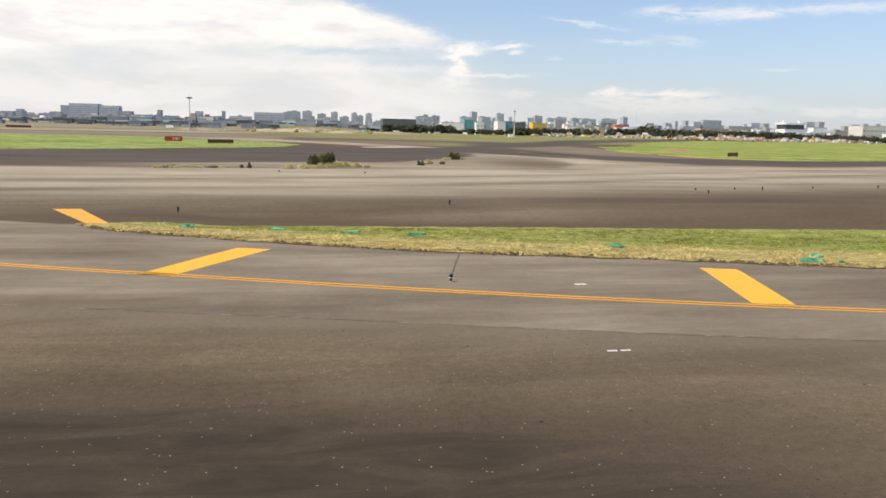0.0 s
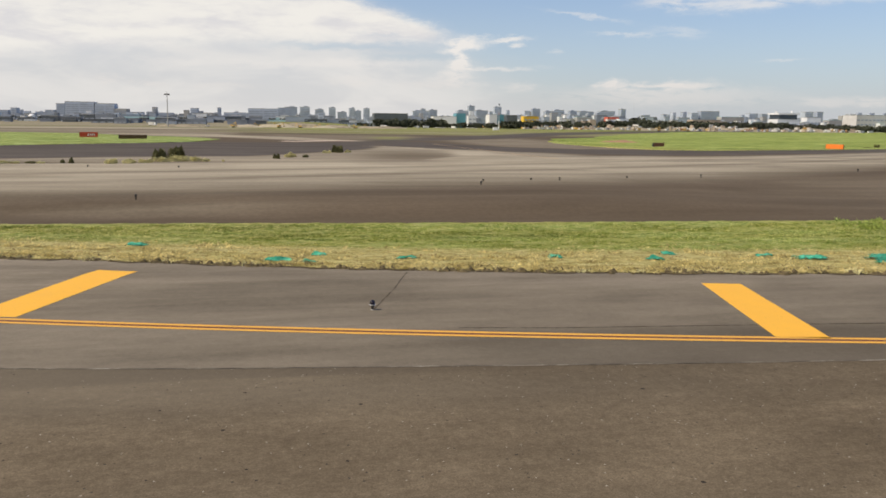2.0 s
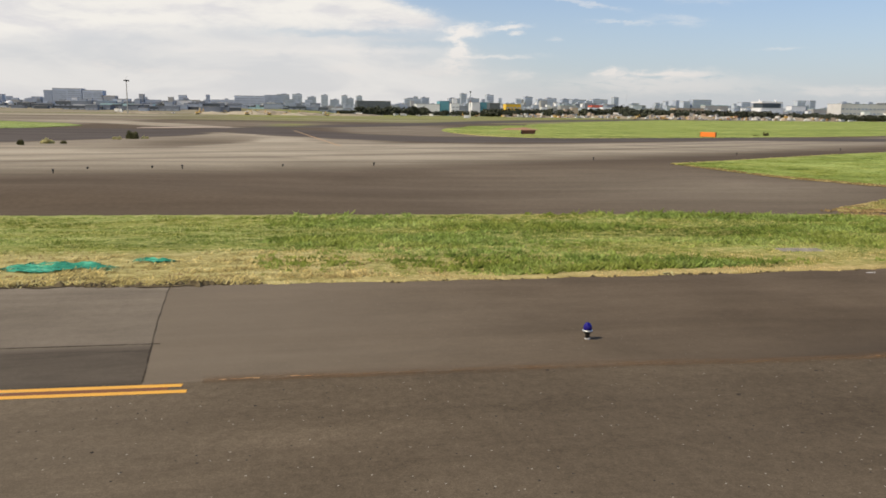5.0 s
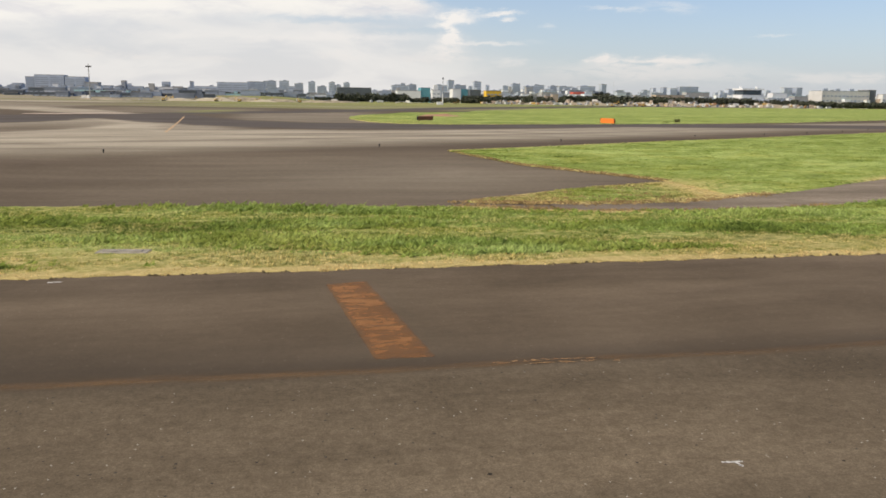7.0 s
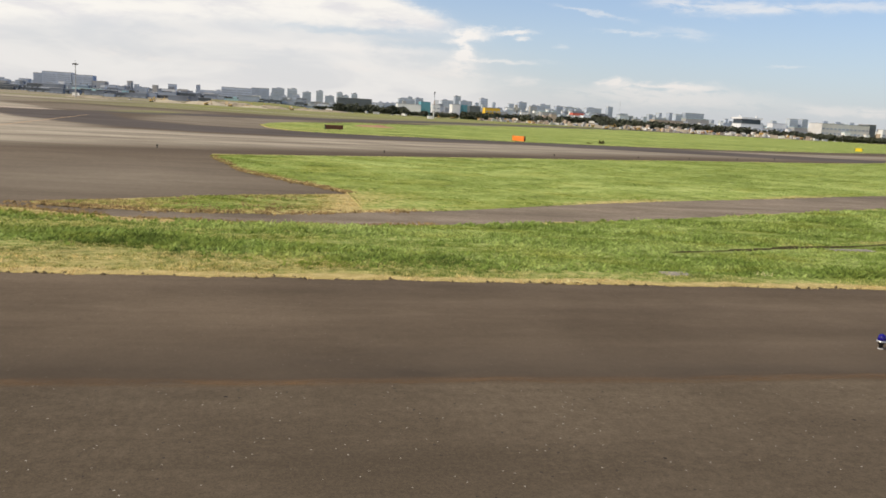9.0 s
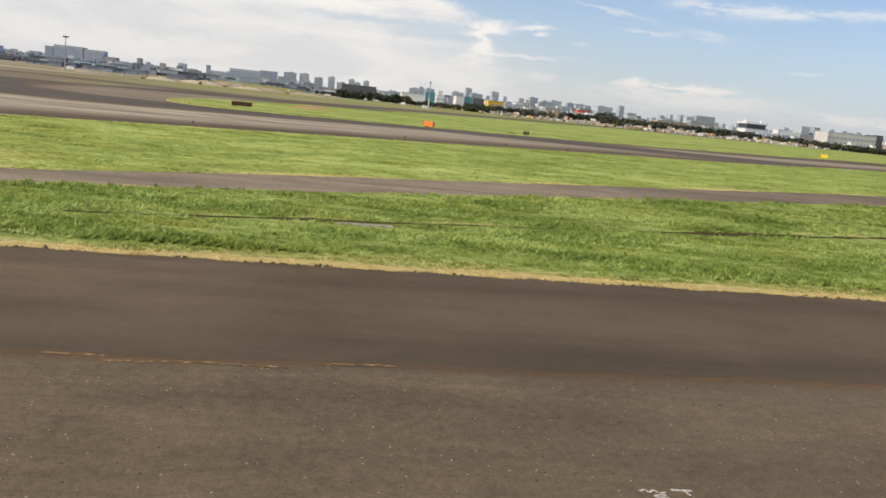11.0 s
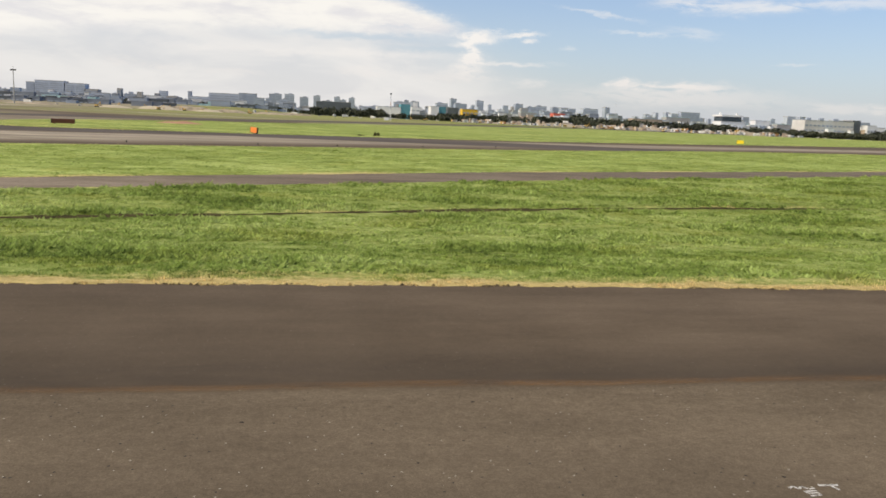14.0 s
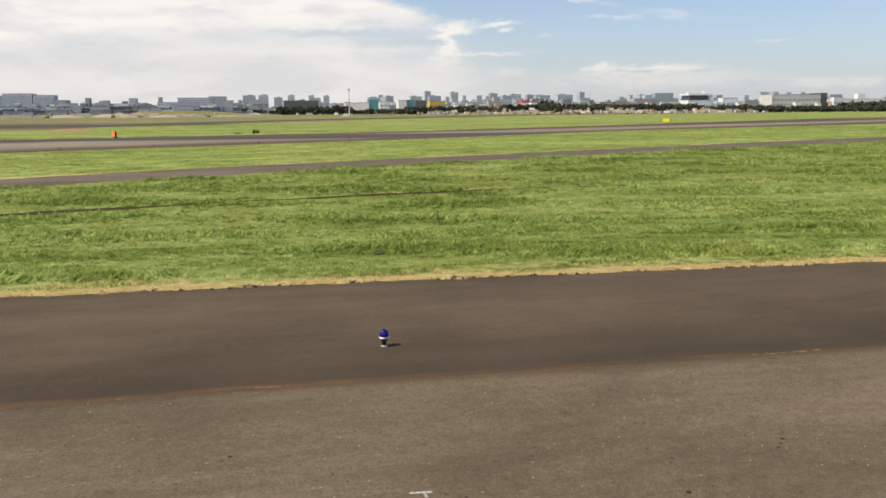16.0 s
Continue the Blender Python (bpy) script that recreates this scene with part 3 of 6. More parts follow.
def level(x, y):
    """Height of the ground: flat pavement, a shallow drainage hollow, then the far taxiway."""
    x, y = np.broadcast_arrays(np.asarray(x, float), np.asarray(y, float))
    s = shift_of(x)
    inside = np.where(y < 19 + s, y - s, np.where(y < 72, 19 + (y - 19 - s) * 53 / (53 - s), y))
    k = np.clip((x - 42) / 20, 0, 1)
    base = np.interp(inside, LEVEL_Y, LEVEL_Z) * k + np.interp(inside, RISE_Y, RISE_Z) * (1 - k)
    return np.maximum(base, -0.6 - 0.4 * step(x, -8, -1)) + west_rise(x, y)


def h(x, y):
    return float(level(x, y))


seam = smooth_curve([(-80, 34), (-30, 28), (-12, 22.6), (-5, 20.35), (1, 18.6), (6.6, 16.9), (13.7, 15.05), (18, 14.3), (22, 13.8), (27, 13.2), (36, 12.4), (44, 12.25), (51, 12.5), (63, 12.05), (75, 11.85), (100, 11.75), (125, 12.1), (150, 12.4), (175, 12.2), (200, 11.9), (320, 11.0)])
grass_near = smooth_curve([(-10, 42.3), (-8.4, 38.6), (-4.5, 35.2), (0.3, 32.2), (7.7, 29.0), (14, 27.3), (20.7, 25.0), (27.7, 23.2), (34, 22), (40, 21.1), (46, 20.6), (54, 20.1), (70, 20.0), (95, 20.1), (106, 20.0), (118, 20.1), (141, 20.6), (160, 20.7), (177, 20.3), (193, 19.6), (230, 18.8), (320, 17.5)])
strip_far = curve([(-10, 42.9), (-6, 44.6), (0, 45.1), (16.6, 44.2), (24, 43.5), (37, 42.7), (44, 42.4), (60, 41.3), (70, 40.6), (77, 39.6), (83.5, 39.2), (87, 37.5), (90, 36.4), (97, 35.8), (100, 36.3), (107, 38.8), (115.5, 42.2), (126, 47), (140, 53), (164, 62.3), (189, 71.8), (226, 88), (263, 102), (320, 125)])
road_far = curve([(84, 41.0), (90, 39.4), (96, 39.9), (99.5, 41.5), (105.5, 43.9), (113, 48), (125, 53.6), (141, 60), (164, 69), (200, 85), (243, 104), (275, 117), (320, 136), (420, 180)])
tongue_top = curve([(84, 41.6), (92, 46.4), (100.5, 49.9)])
wedge_low = curve([(89.7, 73), (90.4, 70), (93, 61), (99.4, 52), (100.5, 49.9)])
taxi_near = smooth_curve([(-80, 60), (60, 68), (89, 73.6), (100, 79.5), (110, 85.5), (122, 92.5), (133, 98), (155, 111), (174, 121.5), (194, 132.5), (250, 171), (330, 207), (420, 245)])
taxi_far = curve([(90, 187), (92, 166), (97, 157), (106, 154), (120, 159), (140, 165), (175, 178), (206, 192), (240, 216), (273, 238), (333, 285), (480, 390), (1000, 760), (1800, 1300)])
island_top = curve([(90, 189), (92, 215), (97, 232), (120, 290), (156, 345), (200, 430), (300, 600), (480, 880), (1000, 1120), (1800, 1500)])
left_low = curve([(-400, 95), (-120, 120), (-60, 138), (-45, 144.5), (-30, 153), (-17, 165), (-8, 172), (0, 182), (3, 196), (4, 206)])
left_top = curve([(-400, 300), (-107, 265), (-82, 270), (-64, 282), (-45, 277), (-25, 250), (-16, 240), (-6, 232), (4, 207)])
tan_low = smooth_curve([(-400, 48), (-60, 54), (-19, 55), (5, 56), (25, 60.5), (38, 64), (62, 72.0), (84, 84), (105, 94), (135, 112), (165, 130), (197, 147), (250, 182), (330, 225), (700, 420)])
tan_up = smooth_curve([(-400, 90), (-60, 96), (-30, 95.5), (7, 99), (20, 102), (38, 104), (50, 113), (60, 120), (72, 123), (85, 122), (104, 128), (140, 147), (180, 170), (235, 197), (330, 250), (700, 450)])
# edges of the taxiway that branches off beyond the pale band, of its pale verge and of the lane that bends away
lane_near = smooth_curve([(-400, 84), (-60, 100), (-33, 104), (-15, 108.5), (-4, 113.5), (8, 117), (16, 120), (22, 128), (28.5, 139), (34.5, 149), (38, 162), (42, 206)])
lane_far = curve([(-400, 95), (-60, 138), (-17, 165), (0, 182), (10, 183), (27, 186), (38, 202), (43, 213), (46, 214)])
bend_near = curve([(38, 168), (44, 162), (50, 152), (56.5, 147), (60, 139.5), (66, 134.5), (73, 130), (79, 127.5), (98, 130), (139, 147)])
bend_far = curve([(38, 213), (44, 213), (54, 206), (60, 184), (67, 166), (80, 156), (96, 155), (160, 172)])
verge_l = curve([(100, 36), (109, 39), (119, 45), (134, 47.5), (145, 47.6), (157, 42.4), (165, 36.6), (172, 29)])
verge_r = curve([(100, 62), (112, 60), (120, 58.5), (134, 56), (141, 55), (144.5, 53), (148, 51), (157, 46.8), (165, 41.6), (172, 35.5)])
away_near = curve([(44, 208), (63, 230), (88, 268), (121, 332), (170, 422), (241, 531), (483, 839), (1377, 1600)])
stripe_1 = smooth_curve([(-200, 50), (-60, 66), (-23, 72), (0, 78), (22, 85), (36, 90.5), (51, 97), (62, 102), (74, 107.5), (97, 115), (135, 136), (200, 170)])
stripe_2 = smooth_curve([(-200, 40), (-60, 55), (-20, 61.3), (0, 65.6), (26, 75), (41, 81.6), (51, 85), (71, 93.8), (84, 99.5), (110, 112), (160, 140)])


def spaced(stops):
    """Grid lines: (from, to, spacing) runs joined."""
    out = []
    for a, b, s in stops:
        out += list(np.arange(a, b, s))
    return np.array(out + [stops[-1][1]])


def sheet(name, X, Y, mat, attrs, lift=0.0, parent=None):
    """A grid of points X, Y (2D arrays) laid on the land."""
    n, m = X.shape
    Z = level(X, Y) + lift
    verts = np.stack([X.ravel(), Y.ravel(), Z.ravel()], 1)
    i = np.arange(n * m).reshape(n, m)
    quads = np.stack([i[:-1, :-1].ravel(), i[1:, :-1].ravel(), i[1:, 1:].ravel(), i[:-1, 1:].ravel()], 1)
    me = bpy.data.meshes.new(name)
    me.vertices.add(len(verts))
    me.vertices.foreach_set("co", verts.ravel())
    me.loops.add(quads.size)
    me.loops.foreach_set("vertex_index", quads.ravel().astype(np.int32))
    me.polygons.add(len(quads))
    me.polygons.foreach_set("loop_start", np.arange(0, quads.size, 4, dtype=np.int32))
    me.update(calc_edges=True)
    me.validate()
    me.polygons.foreach_set("use_smooth", [True] * len(me.polygons))
    for key, values in attrs.items():
        a = me.attributes.new(key, "FLOAT", "POINT")
        a.data.foreach_set("value", np.asarray(values, np.float32).ravel())
    me.materials.append(mat)
    ob = new(name, me)
    ob.parent = parent
    return ob


def between(name, low, high, xs, rows, mat, lift, attrs=lambda X, Y, V: {}, parent=None):
    """A sheet between two curves y = low(x) and y = high(x); raised sheets turn down into the soil at their rims."""
    a, b = low(xs), high(xs)
    v = rows if isinstance(rows, np.ndarray) else np.linspace(0, 1, rows)
    rows = len(v)
    if lift > 0.03:
        v = np.concatenate([[0, 0.001, 0.006], v[1:-1], [0.994, 0.999, 1]])
        rows = len(v)
        lift = np.where((v == 0) | (v == 1), -0.06, np.where((v < 0.002) | (v > 0.998), lift * 0.3, lift))[None, :]
    X = np.repeat(xs[:, None], rows, 1)
    Y = a[:, None] * (1 - v) + b[:, None] * v
    return sheet(name, X, Y, mat, attrs(X, Y, np.repeat(v[None], len(xs), 0)), lift, parent)


# ================= ground =================
gx = spaced([(-6000, -1000, 500), (-1000, -200, 50), (-200, -60, 8), (-60, 260, 2.0), (260, 600, 12), (600, 1600, 60), (1600, 6000, 400)])
gy = spaced([(-2000, -200, 300), (-200, 16, 24), (16, 130, 1.5), (130, 260, 3), (260, 600, 12), (600, 1700, 40), (1700, 4900, 300)])
GX, GY = np.meshgrid(gx, gy, indexing="ij")
tan = step(GY, tan_low(GX) - 8.0, tan_low(GX) + 13.0) * (1 - step(GY, tan_up(GX) - 4, tan_up(GX) + 3)) * (1 - 0.30 * step(GX, 90, 190))
# mid-brown pavement between the pale band and the branch, with a darker worn oval
apron = step(GX, -30, -10) * (1 - step(GX, 63, 73)) * step(GY, 95, 103) * (1 - step(GY, 160, 176))
oval = np.exp(-(((GX - 39) / 9.5) ** 2 + ((GY - 122 - (GX - 39) * 0.5) / 17) ** 2) ** 1.5)
tan = np.maximum(tan, apron * 0.72) * (1 - 0.75 * oval)
verge = step(GX, verge_l(GY) - 1.2, verge_l(GY) + 1.2) * (1 - step(GX, verge_r(GY) - 1.2, verge_r(GY) + 1.2)) * step(GY, 100, 110) * (1 - step(GY, 165, 171))
tan = np.maximum(tan, verge * 1.0)
lane = step(GY, lane_near(GX) - 2.5, lane_near(GX) + 2.5) * (1 - step(GY, lane_far(GX) - 4, lane_far(GX) + 4)) * (1 - step(GX, 40, 46))
bend = step(GY, bend_near(GX) - 3, bend_near(GX) + 3) * (1 - step(GY, bend_far(GX) - 4, bend_far(GX) + 4)) * step(GX, 36, 44)
lane = np.maximum(lane, bend) * (1 - verge)
tan = tan * (1 - lane)
for line, wide, deep in ((stripe_1, 1.5, 0.42), (stripe_2, 1.9, 0.48)):
    tan = tan * (1 - deep * np.exp(-((GY - line(GX)) / wide) ** 2) * (1 - step(GX, 120, 200)))
away = step(GY, away_near(GX) * 0.985, away_near(GX) * 1.015) * (1 - step(GY, away_near(GX) * 1.17, away_near(GX) * 1.22)) * step(GX, 40, 48)
lane = np.maximum(lane, away)
# brown tongue of worn ground between the two lanes
tan = np.maximum(tan, 0.40 * step(GX, 60, 70) * (1 - step(GY, away_near(GX) * 0.98, away_near(GX))) * step(GY, bend_far(GX), bend_far(GX) + 6) * (1 - step(GX, 92, 120)))
# pale strip curving off behind the branch, paler ground round the grass island
strip_low, strip_top = curve([(-60, 300), (0, 248), (10, 232), (20, 216), (37, 203), (42, 208)]), curve([(-60, 380), (-10, 315), (0, 290), (22, 255), (38, 216), (46, 212)])
tan = np.maximum(tan, step(GY, strip_low(GX) - 6, strip_low(GX) + 4) * (1 - step(GY, strip_top(GX) - 6, strip_top(GX) + 8)) * (1 - step(GX, 38, 46)) * step(GX, -60, -30))
tan = np.maximum(tan, 0.55 * (1 - step(GX, -8, 4)) * step(GY, left_top(GX) - 4, left_top(GX) + 6) * (1 - step(GY, 385, 420)))
tan = np.maximum(tan, 0.30 * step(GY, 216, 236) * (1 - step(GY, 310, 350)) * step(GX, 5, 20) * (1 - step(GX, 60, 80)))
tan = np.maximum(tan, 0.30 * np.exp(-((GX - 13) / 7) ** 2) * np.exp(-((GY - 48.6) / 1.3) ** 2))
tan = np.maximum(tan, 0.32 * np.exp(-((GX - 84) / 17) ** 2) * np.exp(-((GY - 54) / 13) ** 2))
tan = np.maximum(tan, 0.10 * step(GX, 52, 70) * (1 - step(GY, 66, 78)))
field = np.maximum(step(GY, 350, 400) * (1 - away), step(GX, 480, 700) * step(GY, 200, 300) * (1 - away))
patch = np.exp(-(((GX - 53) / 9) ** 2 + ((GY - 264 - (GX - 53) * 1.6) / 24) ** 2) ** 1.5)
field = np.maximum(field, patch)
lush = np.maximum(np.maximum(step(GX - GY * 0.16, 60, 260) * step(GY, 400, 600), patch * 0.45), 0.42 * step(GX, -40, 40) * step(GY, 560, 700))
# bands of pale earth and dry grass across the west of the field
west = (1 - step(GX, -50, 30)) * step(GY, 285, 310)
line_y = GY - 0.9 * np.clip(GX + 110, -200, 120)
tan_w = np.interp(line_y, [290, 330, 370, 400, 425, 448, 560, 600, 640, 720, 800, 900, 1000], [0.42, 0.5, 0.5, 0.15, 0.2, 1.0, 1.0, 0.35, 0.75, 0.3, 0.4, 0.9, 0.8])
field_w = np.interp(line_y, [360, 400, 425, 448, 560, 600, 660, 720, 800, 950], [0.0, 0.25, 0.2, 0.0, 0.05, 0.7, 0.5, 1.0, 0.85, 0.35])
tan, field = tan * (1 - west) + tan_w * west, field * (1 - west) + field_w * west
ground = sheet("ground", GX, GY, M_GROUND, {"tan": tan, "field": field, "lush": lush, "lane": lane}, -0.05)
tagged(ground, "airfield ground of dark and pale worn pavement with dry fields", "ground", kind="structure")

nx = spaced([(-80, 60, 0.8), (60, 260, 2.0), (260, 320, 10)])
taxi_base = lambda x: np.full_like(np.asarray(x, float), -70.0)
def taxi_stain(X, Y, V):
    rim = np.exp(-np.maximum(seam(X) - Y, 0) / 0.35) * 0.8 * step(X, 50, 54)
    wedge_y = np.interp(X, [-80, 5, 9.5, 12.3, 19, 27], [12.6, 12.9, 13.2, 13.5, 13.6, 13.1])
    strip = step(Y, wedge_y - 0.15, wedge_y + 0.05) * (1 - step(Y - wedge_y, 1.0, 3.0)) * step(X, -6, 9) * (1 - step(X, 20, 28)) * (0.36 + 0.42 * step(X, 12, 18))
    old = (1 - step(Y + 0.3 * np.sin(X * 0.5) - np.interp(X, [-30, 0, 6, 14, 25], [18, 15, 13.4, 10, 7.0]), -4.5, 0.8)) * (1 - step(X, 3, 15)) * 1.38
    lanes = 0.14 * np.exp(-((Y - 10.9 - 0.02 * X) / 0.35) ** 2) * (1 - step(X, 20, 30))
    worn = np.interp(X, [20, 24, 30, 44, 50, 56, 62, 68, 78, 86, 96, 108, 114, 118, 126, 146, 152, 160, 168], [0.13, 0.13, 0.0, 0.0, 0.14, 0.54, 0.50, 0.08, 0.06, 0.50, 0.48, 0.40, 0.04, 0.10, 0.42, 0.40, 0.42, 0.34, 0.05]) + 0.12 * np.sin(X * 0.13) * np.sin(Y * 0.8 + 1)
    side = step(Y + 1.5 * np.sin(X * 0.19) + np.sin(X * 0.53), -4, 4)
    old, worn = old * side, worn * side + 0.2 * (1 - side)
    pale_belt = ((1 - step(X, 22, 34)) * np.exp(-((Y - wedge_y + 0.9) / 1.0) ** 2) * 0.30 * step(X, 6, 12) + 0.62 * (1 - step(X, 14, 26)) * np.exp(-((seam(X) - Y) / 1.9) ** 2) + 0.40 * step(X, 33, 38) * (1 - step(X, 45.0, 46.5)) + 0.30 * step(X, 38, 42) * (1 - step(X, 48, 53))) * side
    return {"edge": np.clip(np.maximum(rim, np.maximum(strip, np.maximum(old, np.maximum(lanes, worn)))), 0, 1.4), "pale": pale_belt}


taxiway = between("pavement", taxi_base, seam, nx, 1 - (1 - np.linspace(0, 1, 110)) ** 2.2, M_TAXI, 0.0, taxi_stain)
tagged(taxiway, "coarse brown-grey taxiway asphalt with pale stone specks", "pavement", kind="structure")

# pale shoulder as far as the joint, dark shoulder past it
shoulder_edge = lambda x: np.where(np.asarray(x) < -10, np.interp(x, [-80, -30, -10], [70, 52, 42.3]), grass_near(np.maximum(x, -10))) + 0.5
pale_x = np.append(np.arange(-80, 48.5, 1.0), 49.2)
belt_joint = curve([(0, 18.5), (24, 16.4), (26.4, 16.05), (31.3, 15.6), (36.5, 15.1), (41.3, 14.93), (46.4, 14.95), (49.5, 14.85)])


def belt_stain(X, Y, V):
    return {"edge": (1 - step(Y - belt_joint(X), -0.5, 0.25)) * (0.5 * step(X, 18, 30) + 0.35 * step(X, 43, 48)) + 0.24 * step(X, 10, 22) + np.exp(-((X - 44.5) / 5) ** 2) * np.exp(-((Y - 16) / 1.6) ** 2) * 0.25}


pale = between("pavement", seam, shoulder_edge, pale_x, 60, M_SHOULDER_PALE, 0.0, belt_stain)
tagged(pale, "smooth pale grey shoulder asphalt with dark streaks", "pavement", kind="structure")
dark_x = spaced([(49.2, 260, 2.0), (260, 320, 10)])
def seam_stain(X, Y, V):
    return {"edge": np.clip(np.exp(-np.maximum(Y - seam(X), 0) / 1.3) * step(X, 53, 68) + 0.30 * step(X, 52, 64) * (1 - 0.75 * np.exp(-((X - 81) / 8) ** 2)) + 0.24 * step(X, 112, 124) * (1 - step(X, 150, 160)) + 0.08 * np.sin(X * 0.21) * np.sin(Y * 1.1), 0, 1), "pale": np.exp(-((X - 49) / 7) ** 2) * 0.75}


dark = between("pavement", seam, shoulder_edge, dark_x, 40, M_SHOULDER, 0.0, seam_stain)
for ob in (pale, dark):
    for v in ob.data.vertices:
        if abs(v.co.x - 49.2) < 0.01:
            v.co.x += float(np.interp(v.co.y, [12.6, 20.3], [0.35, -0.25]))
tagged(dark, "smooth dark brown shoulder asphalt beside the grass", "pavement", kind="structure")


# ================= grass =================
def dryness(X, Y, edge):
    """How much of the turf is straw: along the pavement, and in a broad belt by the nets."""
    d = Y - edge
    wide = np.interp(X, [60, 100, 125], [1.0, 0.62, 0.78])
    rim = 1 - step(d + 0.25 * np.sin(X * 1.3) * np.sin(X * 0.37), 0.45 * wide, 1.25 * wide)
    belt = (1 - step(X, 50, 62)) * (0.42 - 0.13 * step(X, 16, 32) * step(d, 5, 10) + 0.43 * (1 - step(d, 4.0, 8.0)))
    belt = np.maximum(belt, (0.37 + 0.16 * (1 - step(d, 2, 6))) * (1 - step(X, 90, 122)))
    belt = np.maximum(belt, 0.40 * (1 - step(d + 0.5 * np.sin(X * 0.4), 1.2, 3.2)))
    wash = 0.12 + 0.20 * step(np.sin(X * 0.09 + 1.3) + np.sin(X * 0.031), 0.3, 1.4) * (1 - step(d, 2, 6))
    return np.clip(np.maximum(np.maximum(rim, belt), wash), 0, 1)


def ragged(x, seed, size):
    """Uneven edge of the turf."""
    return size * (np.sin(x * 1.9 + seed) * 0.4 + np.sin(x * 4.3 + seed * 2.1) * 0.3 + np.sin(x * 9.7 + seed * 0.7) * 0.3)


rx = spaced([(-10, 215, 0.35), (215, 320, 3)])
near_edge = lambda x: grass_near(x) + ragged(x, 1.0, 0.16)
far_edge = lambda x: np.maximum(strip_far(x) + ragged(x, 4.0, 0.25), near_edge(x) + 0.05)


rut_y = curve([(111, 27.6), (119.4, 31.5), (123.1, 32.9), (127.3, 34.8), (142.1, 39.9), (149.5, 42.0), (159.6, 45.3), (172.4, 48.6), (182, 50.3), (193, 51.9)])


def strip_attrs(X, Y, V):
    d = dryness(X, Y, grass_near(X))
    beside = np.exp(-((Y - rut_y(X) - 0.9) / 1.1) ** 2) * step(X, 112, 118) * (0.20 + 0.12 * step(X, 150, 170) + 0.24 * np.sin(X * 0.21 + 0.6) + 0.1 * np.sin(X * 0.9))
    d = np.maximum(d, beside)
    rim_far = (1 - step(strip_far(X) - Y, 0.2, 1.4)) * (0.45 + 0.3 * np.sin(X * 0.41))
    bare = np.exp(-((X - 91) / 9) ** 2) * (1 - step(strip_far(X) - Y, 0.5, 4.0))
    return {"dry": np.clip(np.maximum(d, np.maximum(rim_far * 0.7, bare)), 0, 1)}


turf = between("grass", near_edge, far_edge, rx, 60, M_GRASS, 0.035, strip_attrs)
tagged(turf, "mown grass strip beside the shoulder, straw-yellow along its edge", "grass", kind="stuff")


wx = spaced([(89.7, 100.5, 0.4), (100.5, 260, 2.0), (260, 420, 10)])
wedge_floor = lambda x: np.where(np.asarray(x) < 100.5, wedge_low(x), road_far(np.maximum(x, 100.5))) + ragged(x, 2.0, 0.3)
def wedge_attrs(X, Y, V):
    lo = (1 - step(Y - wedge_floor(X), 0.2, 1.8)) * (0.22 + 0.2 * np.sin(X * 0.33) + 0.22 * (1 - step(X, 100, 108)))
    hi = (1 - step(taxi_near(X) - Y, 0.2, 1.5)) * 0.4
    notch = np.exp(-((X - 98) / 6) ** 2) * np.exp(-((Y - 48) / 5) ** 2) * 0.45
    return {"dry": np.clip(np.maximum(np.maximum(lo, hi), notch) + 0.11 + 0.08 * np.sin(X * 0.09) * np.sin(Y * 0.21), 0, 1)}


wedge = between("grass", wedge_floor, lambda x: np.maximum(taxi_near(x), wedge_floor(x) + 0.1), wx, 40, M_GRASS, 0.035, wedge_attrs)
tagged(wedge, "wedge of green grass between service road and far taxiway", "grass", kind="stuff")
def tongue_attrs(X, Y, V):
    k = step(X, 96, 100.4)
    V = np.clip((Y - road_far(X)) / np.maximum(tongue_top(X) - road_far(X), 0.4), 0, 1)
    own = 0.50 - 0.22 * step(X, 86, 92) + 0.10 * np.sin(X * 0.8) + 0.30 * (1 - step(V, 0.05, 0.3)) + 0.2 * step(V, 0.85, 1.0)
    return {"dry": np.clip(own * (1 - k) + wedge_attrs(X, Y, V)["dry"] * k, 0, 1)}


tongue = between("grass", lambda x: road_far(x) + ragged(x, 6.0, 0.3), lambda x: np.maximum(tongue_top(x) + ragged(x, 3.0, 0.2), road_far(x) + 0.4), spaced([(84, 100.5, 0.3)]), 14, M_GRASS, 0.035, tongue_attrs)
tagged(tongue, "dry tongue of grass at the end of the service road", "grass", kind="stuff")
ix = spaced([(90, 240, 1.5), (240, 600, 8), (600, 1800, 60)])
wavy = lambda x, s: 2.2 * np.sin(x * 0.11 + s) + 1.4 * np.sin(x * 0.31 + 2 * s)
island = between("grass", taxi_far, lambda x: island_top(x) + wavy(x, 1.0) * 2, ix, 60, M_GRASS_FAR, 0.05, lambda X, Y, V: {"dry": np.clip((1 - step(Y - taxi_far(X), 0.5, 4)) * 0.16 + 0.12 + 0.10 * np.sin(X * 0.05 + Y * 0.09) + 0.08 * (1 - step(X, 95, 125)), 0, 1)})
tagged(island, "bright green grass island beyond the far taxiway", "grass", kind="stuff")
lx = spaced([(-400, -60, 8), (-60, 4, 1.0)])
left_island = between("grass", left_low, left_top, lx, 40, M_GRASS_DULL, 0.05, lambda X, Y, V: {"dry": np.clip(0.04 + 0.08 * (1 - step(V, 0.05, 0.3)), 0, 1)})
tagged(left_island, "grass island between taxiway branches", "grass", kind="stuff")


